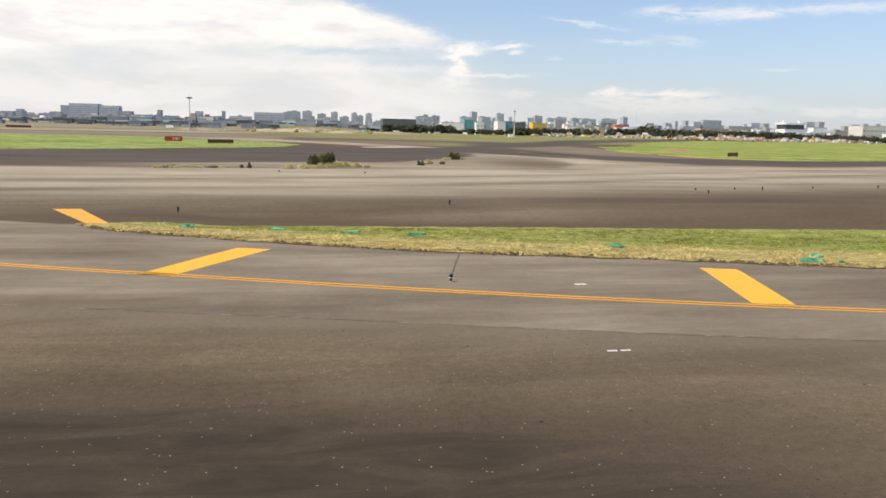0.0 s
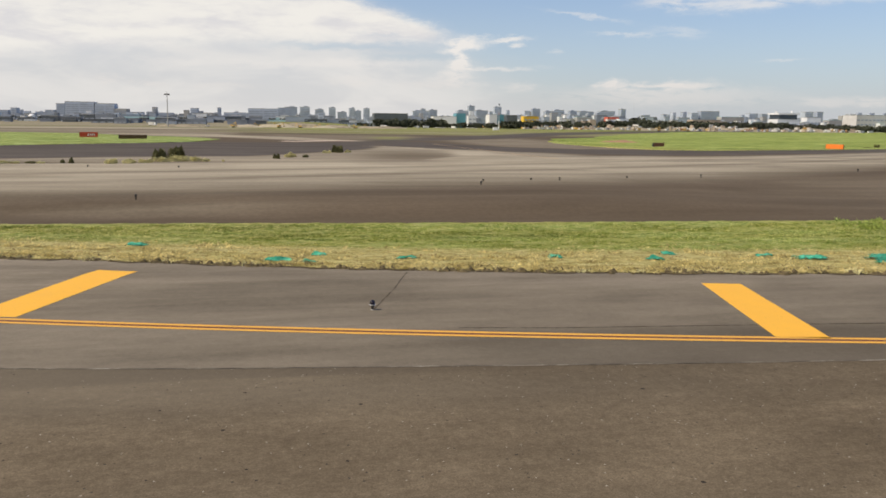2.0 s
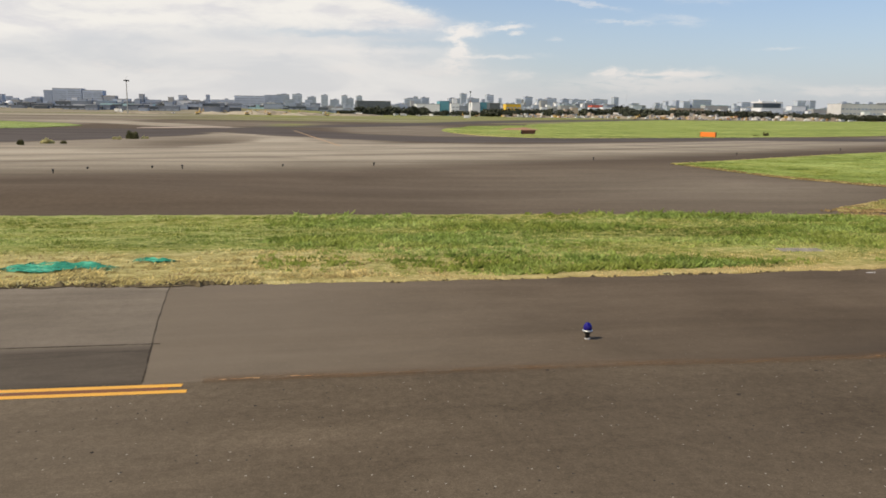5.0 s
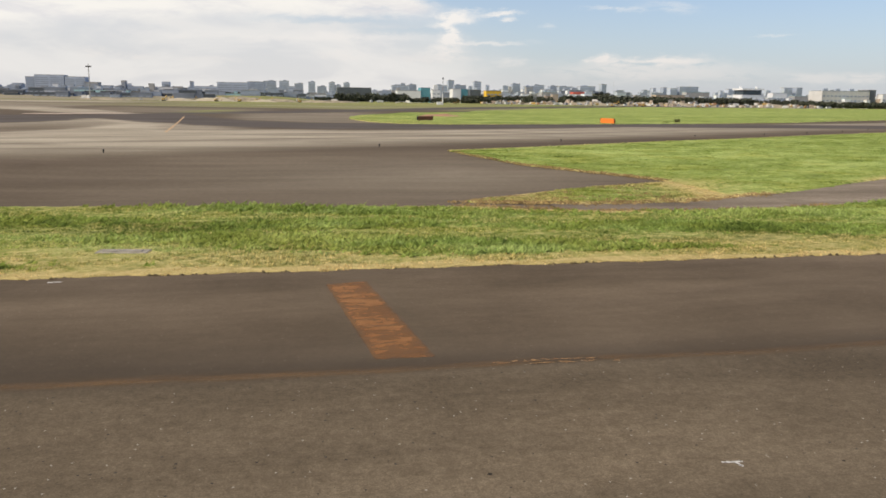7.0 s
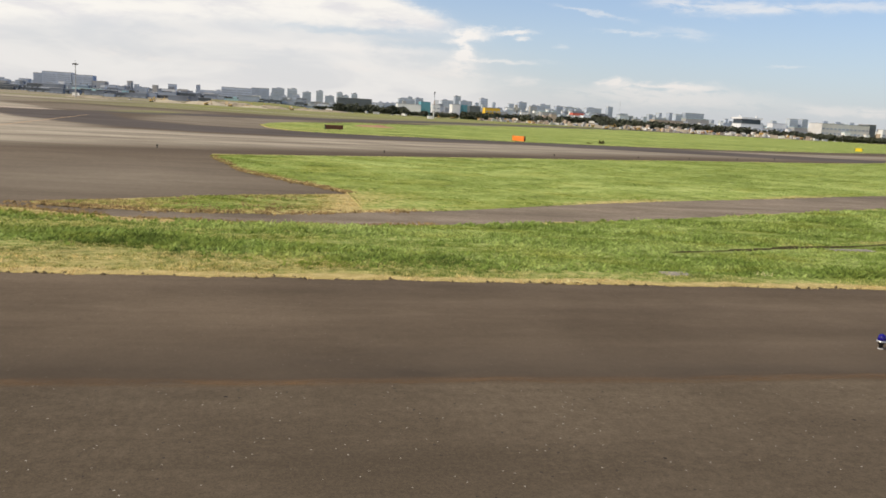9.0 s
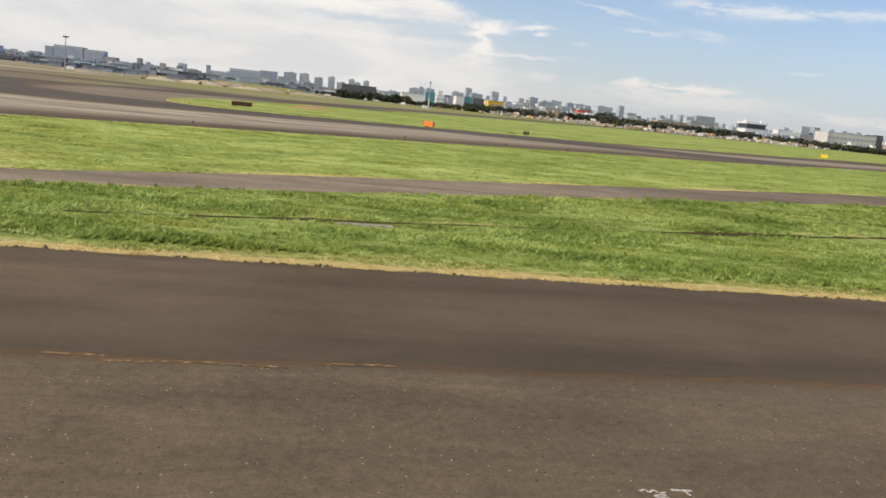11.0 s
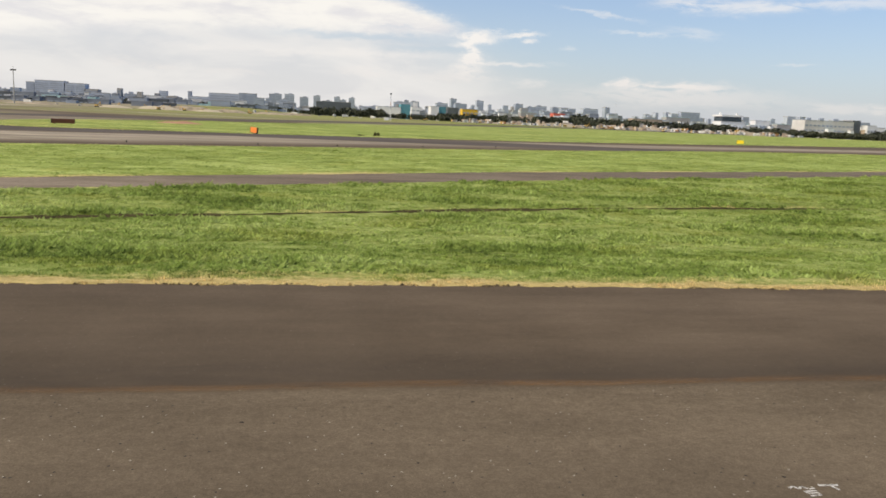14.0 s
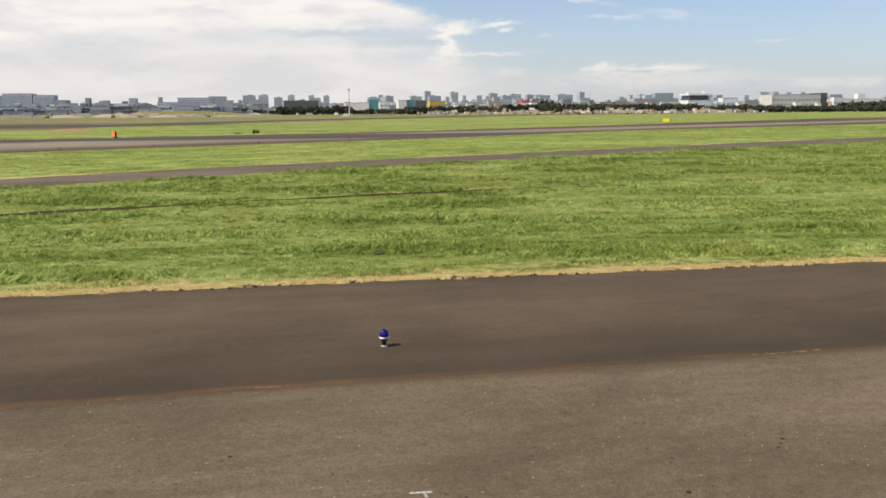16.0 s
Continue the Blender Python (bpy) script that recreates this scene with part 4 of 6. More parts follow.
def service_road():
    xs = spaced([(88, 260, 2.0), (260, 420, 10)])
    near = lambda x: np.minimum(strip_far(x) - 0.3, road_far(x) - 0.3)
    ob = between("road", near, lambda x: road_far(x) + 0.3, xs, 10, M_ROAD, 0.012, lambda X, Y, V: {"edge": 0.5 * step(X, 120, 170) + 0.2 * (1 - step(X, 92, 104))})
    return tagged(ob, "narrow grey service road through the grass", "road", kind="structure")


service_road()

# ================= markings =================
def ribbon(name, pts, width, mat, lift, label, category="marking", kind="structure"):
    """A flat painted band along a line of points, laid on the land."""
    p = np.array(pts, float)
    d = np.gradient(p, axis=0)
    d /= np.linalg.norm(d, axis=1)[:, None]
    nrm = np.stack([-d[:, 1], d[:, 0]], 1) * (np.asarray(width) * np.ones(len(p)))[:, None] / 2
    a, b = p + nrm, p - nrm
    X = np.stack([a[:, 0], b[:, 0]], 1)
    Y = np.stack([a[:, 1], b[:, 1]], 1)
    ob = sheet(name, X, Y, mat, {}, lift)
    return tagged(ob, label, category, kind=kind)


edge_line = smooth_curve([(-40, 47), (-20, 34.2), (-9, 27.3), (-1.4, 24.1), (4.9, 21.6), (11, 19.5), (17.5, 17.55), (22.5, 16.25), (27.5, 15.08), (32, 14.12), (36, 13.33), (39.1, 12.85), (41.9, 12.57), (46.5, 12.36), (50.2, 12.2)])
lx2 = np.arange(-40, 50.3, 0.5)
for off, end in ((0.15, 50.2), (-0.15, 50.3)):
    xs = np.append(lx2[lx2 < 50], end)
    ribbon("edge_line", np.stack([xs, edge_line(xs) + off], 1), 0.145, M_LINE, 0.006, "thin yellow taxiway edge line on asphalt")
xs = lx2[lx2 <= 50.0]
ribbon("edge_line_gap", np.stack([xs, edge_line(xs)], 1), 0.15, M_RED_GAP, 0.004, "faded red-brown gap between yellow lines")


def painted_bar(corners, mat, label, lift=0.006, rows=9):
    """A painted quadrilateral: near left, near right, far right, far left."""
    (ax, ay), (bx, by), (cx, cy), (dx_, dy_) = corners
    u, v = np.meshgrid(np.linspace(0, 1, 4), np.linspace(0, 1, rows), indexing="ij")
    X = (ax * (1 - u) + bx * u) * (1 - v) + (dx_ * (1 - u) + cx * u) * v
    Y = (ay * (1 - u) + by * u) * (1 - v) + (dy_ * (1 - u) + cy * u) * v
    return tagged(sheet("painted_bar", X, Y, mat, {}, lift), label, "marking", kind="structure")


YELLOW_BAR = "broad yellow shoulder bar painted on grey asphalt"
painted_bar([(-4.1, 24.9), (-3.05, 24.6), (-0.15, 29.95), (-1.4, 30.4)], M_YELLOW, YELLOW_BAR)
painted_bar([(13.05, 19.15), (14.2, 18.85), (15.85, 24.55), (14.65, 25.0)], M_YELLOW, YELLOW_BAR)
painted_bar([(30.6, 14.65), (31.72, 14.3), (33.1, 20.15), (32.0, 20.4)], M_YELLOW, YELLOW_BAR)
painted_bar([(-9.85, 43.8), (-8.75, 44.0), (-11.9, 51.6), (-13.5, 51.5)], M_LINE, "worn yellow bar past the tip of the grass", -0.035, 24)
for y0, y1, x0 in ((11.63, 12.5, 39.0), (9.78, 10.73, 39.06), (8.0, 8.9, 39.1), (6.2, 7.1, 39.15), (4.4, 5.3, 39.2)):
    painted_bar([(x0 + 0.06, y0), (x0 + 0.42, y0), (x0 + 0.36, y1), (x0, y1)], M_YELLOW, "short yellow dash crossing the taxiway", rows=3)
painted_bar([(75.5, 12.42), (76.56, 12.4), (76.0, 18.45), (75.0, 18.2)], M_RUST_BAR, "scraped-off rust-coloured shoulder bar")
sx_ = np.arange(50.5, 230, 0.7)
rust_line = between("rust_line", lambda x: seam(x) - 0.26, lambda x: seam(x) + 0.36, sx_, 9, M_RUST_LINE, 0.006,
                    lambda X, Y, V: {"fade": np.exp(-((V - 0.45 - 0.08 * np.sin(X * 0.9)) / 0.24) ** 2) * (0.85 + 0.25 * np.sin(X * 0.23 + 2) * np.sin(X * 0.061)) * (1 - (2 * V - 1) ** 8)})
tagged(rust_line, "rusty trace of a removed edge line", "marking", kind="structure")


def paint_flakes(x0, x1, offset, count, seed):
    """Chips of old paint left along the removed edge line."""
    r = np.random.default_rng(seed)
    verts, faces = [], []
    for _ in range(count):
        px_ = r.uniform(x0, x1)
        py_ = float(seam(px_)) + offset + 0.04 * math.sin(px_ * 2.1) + r.normal(0, 0.018)
        a, b_, i = r.uniform(0.02, 0.13), r.uniform(0.006, 0.018), len(verts)
        for k in range(6):
            verts.append((px_ + a * math.cos(k * 1.047) * r.uniform(0.6, 1.1), py_ + b_ * math.sin(k * 1.047) * r.uniform(0.6, 1.1), 0.011))
        faces.append(tuple(range(i, i + 6)))
    return tagged(link_mesh("paint_flakes", verts, faces, M_FLAKE), "chips of old orange paint on asphalt", "marking", kind="stuff")


for k, (x0, x1, off, n) in enumerate(((77.4, 79.4, 0.07, 26), (78.1, 79.7, -0.08, 26), (50.8, 52.4, 0.02, 10), (115.1, 116.2, 0.12, 18), (116.1, 118.8, -0.13, 64), (119.4, 120.8, 0.06, 18), (184.2, 185.7, 0.03, 26))):
    paint_flakes(x0, x1, off, n, 300 + k)
for pts, w in (([(39.95, 18.2), (39.8, 16.5), (39.62, 14.9)], 0.035), ([(45.0, 12.0), (45.1, 8), (45.5, 0), (46, -12)], 0.035), ([(48.95, 20.3), (49.2, 16.5), (49.55, 12.6)], 0.035),
               ([(23.9, 23.6), (23.2, 21), (22.35, 18.5)], 0.045), ([(7.0, 29.3), (6.2, 26.4), (5.35, 23.2)], 0.05)):
    t_ = np.linspace(0, 1, 24)
    px_, py_ = np.array([p[0] for p in pts]), np.array([p[1] for p in pts])
    k = np.linspace(0, 1, len(pts))
    line = np.stack([np.interp(t_, k, px_) + 0.006 * np.sin(t_ * 37), np.interp(t_, k, py_)], 1)
    ribbon("joint", line, w, M_CRACK_FAINT, 0.005, "worn dark joint across the asphalt", "joint")
jx = np.linspace(24, 49.5, 60)
ribbon("joint", np.stack([jx, belt_joint(jx)], 1), 0.05, M_CRACK, 0.005, "thin dark joint along the pale shoulder", "joint")
ribbon("joint", np.stack([nx[(nx > -60) & (nx < 49)], seam(nx[(nx > -60) & (nx < 49)])], 1), 0.045, M_PALE_JOINT, 0.005, "thin pale lengthwise joint between asphalt strips", "joint")
ribbon("bare_strip", [(19 + 1.0 * k, 193 + 1.2 * k) for k in range(20)], np.interp(np.arange(20), [0, 3, 16, 19], [2, 7, 6, 2]), M_PINK, -0.03, "pale pinkish strip of bare concrete on the airfield", "pavement")
yl = np.linspace(112, 187, 30)
ribbon("centre_line", np.stack([np.interp(yl, [112, 134.6, 156.3, 187], [59.3, 57.7, 56.1, 53.7]), yl], 1), 0.34, M_OLD_LINE, -0.045, "faded orange centre line curving over pale pavement")


def chalk_mark(x, y, big=False):
    """Surveyor's sprayed mark: a small T and scribbles."""
    ob = empty("survey_mark", x, y, 0.0)
    strokes = [((0.0, 0.02), (0.28, 0.0), 0.045), ((0.17, 0.0), (0.20, -0.13), 0.04)]
    if big:
        strokes += [((-0.44, -0.02), (-0.36, 0.02), 0.035), ((-0.36, 0.02), (-0.33, -0.06), 0.03), ((-0.33, -0.06), (-0.25, 0.01), 0.035), ((-0.25, 0.01), (-0.20, -0.07), 0.03), ((-0.20, -0.07), (-0.10, -0.05), 0.03),
                    ((-0.30, -0.13), (-0.12, -0.12), 0.035), ((-0.30, -0.13), (-0.28, -0.18), 0.03), ((-0.28, -0.18), (-0.14, -0.18), 0.035), ((-0.14, -0.18), (-0.13, -0.24), 0.03), ((-0.13, -0.24), (-0.30, -0.25), 0.035)]
    for (ax, ay), (bx, by), w in strokes:
        bm = bmesh.new()
        dvec = Vector((bx - ax, by - ay, 0))
        side = Vector((-dvec.y, dvec.x, 0)).normalized() * w / 2
        a, b = Vector((ax, ay, 0.006)), Vector((bx, by, 0.006))
        bm.faces.new([bm.verts.new(v) for v in (a - side, b - side, b + side, a + side)])
        part("stroke", bm, M_CHALK if x > 30 else M_CHALK_FAINT, ob)
    return tagged(ob, "white sprayed survey mark on the asphalt", "marking", kind="structure")


for x, y, b in ((15.7, 8.55, True), (33.85, 8.3, False), (52.0, 7.95, True), (79.3, 7.68, False), (87.95, 7.65, True), (115.35, 7.75, False), (123.85, 7.8, True), (141.75, 8.15, False), (151.25, 8.2, False), (159.95, 8.2, True), (177.2, 8.1, False)):
    chalk_mark(x, y, b)
for cx_, cy_, w_, d_ in ((7.17, 14.98, 0.22, 0.09), (7.47, 14.98, 0.22, 0.09), (9.2, 22.25, 0.36, 0.16), (68.6, 19.45, 0.3, 0.06)):
    painted_bar([(cx_ - w_ / 2, cy_ - d_ / 2), (cx_ + w_ / 2, cy_ - d_ / 2), (cx_ + w_ / 2 + 0.03, cy_ + d_ / 2), (cx_ - w_ / 2 + 0.02, cy_ + d_ / 2)], M_WHITE_MARK, "small white painted tick on asphalt", rows=3)


# ================= taxiway edge lights =================
def edge_light(x, y, lens, label, k=1.0):
    ob = empty("taxiway_light", x, y, h(x, y))

    def turned(profile, segments):
        return lathe(bmesh.new(), [(r * k, z * k) for r, z in profile], segments)


    part("base_plate", turned([(0.060, 0.0), (0.060, 0.018), (0.050, 0.03)], 16), M_CONCRETE, ob, "pale round base plate")
    part("stem", turned([(0.045, 0.028), (0.042, 0.10), (0.06, 0.115), (0.075, 0.16)], 16), M_BLACK, ob, "dark stem", True)
    dome = part("lens", turned([(0.086, 0.194), (0.090, 0.23), (0.084, 0.275), (0.066, 0.312), (0.036, 0.336), (0.008, 0.343)], 20), lens, ob, "glossy glass dome", True)
    part("ring", turned([(0.085, 0.158), (0.103, 0.168), (0.103, 0.190), (0.088, 0.196)], 20), M_STEEL, dome, "bright metal ring", True)
    return tagged(ob, label, "edge light", "taxiway edge lights")


dark_light = edge_light(39.6, 14.75, M_DARK_GLASS, "dark-domed taxiway edge light with metal ring", 0.72)
for x, y in ((-9.2, 28.6), (5.33, 23.0), (22.3, 18.42)):
    copy_thing(dark_light, pose(x, y, h(x, y)))
blue_light = edge_light(57.76, 13.97, M_BLUE_GLASS, "blue-domed taxiway edge light with metal ring")
for x, y in ((109.05, 13.7), (177.7, 14.16)):
    copy_thing(blue_light, pose(x, y, h(x, y)))


def marker_post(x, y, tall=0.42):
    """Short far edge light on a stake."""
    ob = empty("edge_marker", x, y, h(x, y) - 0.05)
    part("stake", lathe(bmesh.new(), [(0.045, 0.0), (0.045, tall - 0.14)], 8), M_BLACK, ob)
    part("lamp", lathe(bmesh.new(), [(0.075, tall - 0.14), (0.09, tall - 0.08), (0.06, tall - 0.01), (0.01, tall)], 8), M_BLACK, ob)
    return tagged(ob, "short dark edge marker lamp on the pavement", "edge marker", "far edge markers")


first_post = marker_post(11.1, 51.5, 0.34)
for x, y in ((-6.1, 50.6), (35.4, 61.4), (43.7, 66.5), (59.6, 71.0), (84, 80.2), (107.2, 91), (132.4, 105), (159, 117), (173, 126.5), (188, 138.5), (148, 112), (200, 131), (323.6, 214)):
    copy_thing(first_post, pose(x, y, h(x, y) - 0.05))


low_post = marker_post(41.3, 67.2, 0.2)
for x, y in ((36.7, 66.0), (51.6, 70.2), (9.0, 88.0), (-0.3, 89.4)):
    copy_thing(low_post, pose(x, y, h(x, y) - 0.05))


# ================= signs =================
def sign_board(x, y, width, height, mat, side_mat, turn, label, name="airfield_sign", bars=()):
    """Low box-shaped airfield sign on short legs."""
    z = h(x, y)
    ob = empty(name, x, y, z, turn)
    panel = part("panel", box(bmesh.new(), 0, 0, 0.18, width, 0.28, height, 0.03), mat, ob)
    part("end_cap", box(bmesh.new(), width / 2 + 0.02, 0, 0.18, 0.06, 0.32, height + 0.03), side_mat, panel)
    part("end_cap", box(bmesh.new(), -width / 2 - 0.02, 0, 0.18, 0.06, 0.32, height + 0.03), side_mat, panel)
    for k in (-0.35, 0.35):
        part("leg", box(bmesh.new(), k * width, 0, -0.06, 0.12, 0.16, 0.26), M_BLACK, ob)
    for a, b_ in bars:
        part("writing", box(bmesh.new(), a * width, -0.145, 0.18 + height * 0.30, b_ * width, 0.012, height * 0.4), M_WHITE, panel, "pale unreadable writing")
    return tagged(ob, label, "sign")


sign_board(-26.5, 206, 4.0, 1.15, M_RED, M_SIGN_BACK, 16, "red airfield sign standing on grass", bars=((-0.02, 0.07), (0.09, 0.05), (0.2, 0.08), (0.32, 0.05)))
sign_board(-14.5, 195, 6.4, 0.85, M_SIGN_BACK, M_BLACK, 34, "dark back of a long airfield sign on grass")
sign_board(106.1, 176.3, 4.5, 0.9, M_SIGN_RED_BACK, M_BLACK, 31.5, "dark red-brown airfield sign on grass")
sign_board(144.8, 165.6, 4.4, 1.05, M_ORANGE, M_SIGN_BACK, -71, "orange airfield sign on grass")
sign_board(322, 286, 2.6, 1.3, M_SIGN_YELLOW, M_BLACK, -30, "yellow airfield sign on grass")
sign_board(-163, 545, 14, 1.4, M_SIGN_BACK, M_BLACK, 10, "long low dark barrier across the field", "barrier")


# ================= netting, soil clods, weeds =================
def netting(x, y, width, depth, seed):
    """Crumpled teal netting spread on straw: torn outline, folds along its length, thin towards the rim."""
    n, m = 44, 14
    verts, faces, fade = [], [], []
    for i in range(n + 1):
        for j in range(m + 1):
            u, v = 2 * i / n - 1, 2 * j / m - 1
            torn = 0.55 * noise.noise(Vector((u * width * 0.9, seed * 3.1, 0))) + 0.35 * noise.noise(Vector((u * width * 3.1, seed * 1.3, v)))
            reach = max(0.12, (1 - abs(u) ** 2.6) ** 0.5 * (0.85 + torn)) if abs(u) < 1 else 0.12
            px = x + u * width / 2 * (1 + 0.12 * noise.noise(Vector((v * 2.5, seed, 2))))
            py = y + v * depth / 2 * reach + 0.30 * depth * noise.noise(Vector((u * 1.5, seed * 1.7, 5)))
            ridge = 0.13 * min(1.0, depth) * max(0.0, 1 - u * u) * math.exp(-((v - 0.35 - 0.3 * math.sin(u * 3 + seed)) / 0.35) ** 2)
            fold = ridge + 0.07 * noise.noise(Vector((px * 1.7, py * 2.4, seed))) + 0.05 * noise.noise(Vector((px * 5, py * 7, seed)))
            rim = 0.3 if min(i, j, n - i, m - j) == 0 else 1.0
            verts.append((px, py, h(px, py) + 0.09 * rim + max(-0.04, fold) * rim))
            fade.append(max(0.0, 1 - max(abs(u) ** 4, abs(v) ** 3)))
    for i in range(n):
        for j in range(m):
            a = i * (m + 1) + j
            faces.append((a, a + m + 1, a + m + 2, a + 1))
    ob = link_mesh("netting", verts, faces, M_NET, smooth=True)
    ob.data.attributes.new("fade", "FLOAT", "POINT").data.foreach_set("value", fade)
    mod = ob.modifiers.new("thickness", "SOLIDIFY")
    mod.thickness = 0.012
    return tagged(ob, "crumpled teal netting lying on dry grass", "netting", "scraps of netting")


for k, (x, y, w, d) in enumerate(((42.0, 23.9, 3.9, 2.0), (45.6, 23.0, 3.7, 1.5), (48.0, 24.2, 1.6, 0.6), (38.6, 24.7, 1.5, 0.9), (37.2, 25.3, 0.9, 0.5), (34.1, 26.6, 0.8, 0.5), (32.9, 25.2, 0.9, 0.6),
                                   (29.5, 26.0, 0.7, 0.5), (24.3, 26.4, 0.9, 0.5), (21.4, 27.8, 0.7, 0.5), (20.0, 26.2, 1.1, 0.8), (21.0, 25.7, 0.6, 0.4), (14.6, 31.9, 1.0, 0.7), (6.8, 38.5, 1.3, 0.8),
                                   (3.6, 39.4, 1.1, 0.7), (0.0, 41.5, 0.9, 0.7), (-4.6, 42.0, 1.0, 0.9), (40.3, 23.2, 0.8, 0.4))):
    netting(x, y, w, d, k + 1)


def blades_mesh(name, centres, per, height, spread, width, mat, seed, lean=0.5, dry=None):
    """Many tapered blades round the given centres, in one mesh."""
    rng = np.random.default_rng(seed)
    c = np.repeat(np.asarray(centres, float), per, 0)
    n = len(c)
    ang, rad = rng.uniform(0, 6.283, n), np.sqrt(rng.uniform(0, 1, n)) * spread
    bx, by = c[:, 0] + np.cos(ang) * rad, c[:, 1] + np.sin(ang) * rad
    hh = height * rng.uniform(0.45, 1.0, n) * c[:, 2]
    face = rng.normal(-0.35, 0.9, n)
    wide = width * rng.uniform(0.6, 1.4, n) / 2
    wx_, wy_ = np.cos(face) * wide, np.sin(face) * wide
    back = np.abs(rng.normal(lean, 0.35, n)) * hh
    lx_, ly_ = -np.sin(face) * back + rng.normal(0, 0.3, n) * hh, np.cos(face) * back
    bz = level(bx, by)
    v = np.empty((n, 3, 3))
    v[:, 0] = np.stack([bx - wx_, by - wy_, bz], 1)
    v[:, 1] = np.stack([bx + wx_, by + wy_, bz], 1)
    v[:, 2] = np.stack([bx + lx_, by + ly_, bz + hh], 1)
    me = bpy.data.meshes.new(name)
    me.vertices.add(3 * n)
    me.vertices.foreach_set("co", v.ravel())
    me.loops.add(3 * n)
    me.loops.foreach_set("vertex_index", np.arange(3 * n, dtype=np.int32))
    me.polygons.add(n)
    me.polygons.foreach_set("loop_start", np.arange(0, 3 * n, 3, dtype=np.int32))
    me.update(calc_edges=True)
    if dry is not None:
        a = me.attributes.new("dry", "FLOAT", "POINT")
        a.data.foreach_set("value", np.repeat(np.repeat(dry, per), 3).astype(np.float32))
    me.materials.append(mat)
    return new(name, me)


def tussock(name, x, y, width, height, mat, seed, label, spiky=0.0):
    """Rounded clump of many small leaves on a few lobes, with stalks that stand out of it."""
    r = np.random.default_rng(seed)
    lobes = max(3, int(width * 2.5))
    n = int(260 + 420 * width)
    lx_ = np.clip(r.normal(0, 0.34, lobes), -0.75, 0.75) * width / 2 * 1.3
    ly_ = r.normal(0, 0.18, lobes) * width
    lr, lh = width * r.uniform(0.18, 0.34, lobes), height * r.uniform(0.55, 1.0, lobes)
    k = r.integers(0, lobes, n)
    u = r.normal(0, 1, (n, 3))
    u /= np.linalg.norm(u, axis=1)[:, None]
    rad = r.uniform(0.55, 1.0, n)
    base = h(x, y) - 0.05
    c = np.stack([x + lx_[k] + u[:, 0] * lr[k] * rad, y + ly_[k] + u[:, 1] * lr[k] * rad, base + np.abs(u[:, 2]) * lh[k] * rad], 1)
    size = (0.07 + 0.07 * height) * r.uniform(0.5, 1.2, n)
    a, b_ = r.normal(0, 1, (n, 3)), r.normal(0, 1, (n, 3))
    a *= (size / np.linalg.norm(a, axis=1))[:, None]
    b_ *= (size / np.linalg.norm(b_, axis=1))[:, None]
    b_[:, 2] += size * (0.6 + spiky)
    v = np.stack([c - a * 0.5, c + a * 0.5, c + b_], 1).reshape(-1, 3)
    stalks = int(14 * width * (0.3 + spiky))
    for _ in range(stalks):
        q = r.integers(0, lobes)
        foot = np.array([x + lx_[q] + r.normal(0, 0.4) * lr[q], y + ly_[q], base])
        tip_ = foot + np.array([r.normal(0, 0.12) * height, r.normal(0, 0.1) * height, lh[q] * r.uniform(1.0, 1.25)])
        v = np.concatenate([v, [foot - (0.03, 0, 0), foot + (0.03, 0, 0), tip_]])
    ob = link_mesh(name, v, [(i, i + 1, i + 2) for i in range(0, len(v), 3)], mat)
    return tagged(ob, label, "weeds", kind="stuff")


DARK_WEED, PALE_WEED = "dark weed bush growing from the pavement", "low rounded tussock of yellowish grass on the pavement"
for k, (x, y, w, t) in enumerate(((4.1, 108.4, 1.7, 1.55), (6.3, 109.6, 2.0, 1.85), (5.4, 108.8, 0.7, 1.1), (18.9, 109.9, 0.9, 0.85), (22.8, 114.5, 1.1, 0.45), (28.0, 132.0, 2.1, 1.35), (-3.9, 97.2, 0.9, 0.7), (-12.4, 95.6, 1.3, 0.36), (-8.2, 96.6, 1.2, 0.22), (-4.8, 97.0, 0.6, 0.4))):
    tussock("weed_bush", x, y, w, t, M_WEED, 100 + k, DARK_WEED, 0.8 if t > 1 else 0.2)
for k, (x, y, w, t) in enumerate(((1.4, 97.0, 2.3, 0.85), (3.9, 98.6, 1.5, 0.5), (5.6, 100.6, 1.9, 0.75), (7.6, 102.0, 2.4, 0.95), (9.3, 102.0, 1.8, 0.75), (10.7, 101.6, 0.9, 0.45), (2.8, 98.0, 0.8, 0.3), (20.9, 114.8, 1.9, 0.8), (26.3, 130.0, 1.3, 0.45), (30.0, 133.0, 1.1, 0.45), (-11.2, 95.9, 2.4, 0.34), (-13.4, 95.4, 1.6, 0.25), (-9.2, 96.4, 1.4, 0.2), (-7.2, 96.8, 1.2, 0.18), (12.5, 101.8, 0.4, 0.2))):
    tussock("grass_tussock", x, y, w, t, M_WEED_DRY, 140 + k, PALE_WEED, 0.1)
tussock("weed_bush", 171, 184, 1.4, 1.0, M_WEED, 170, "dark weed bush on the grass island", 0.8)
tussock("weed_bush", 167, 183, 2.4, 0.28, M_WEED, 171, "low dark weeds on the grass island", 0.2)


CLODS = []


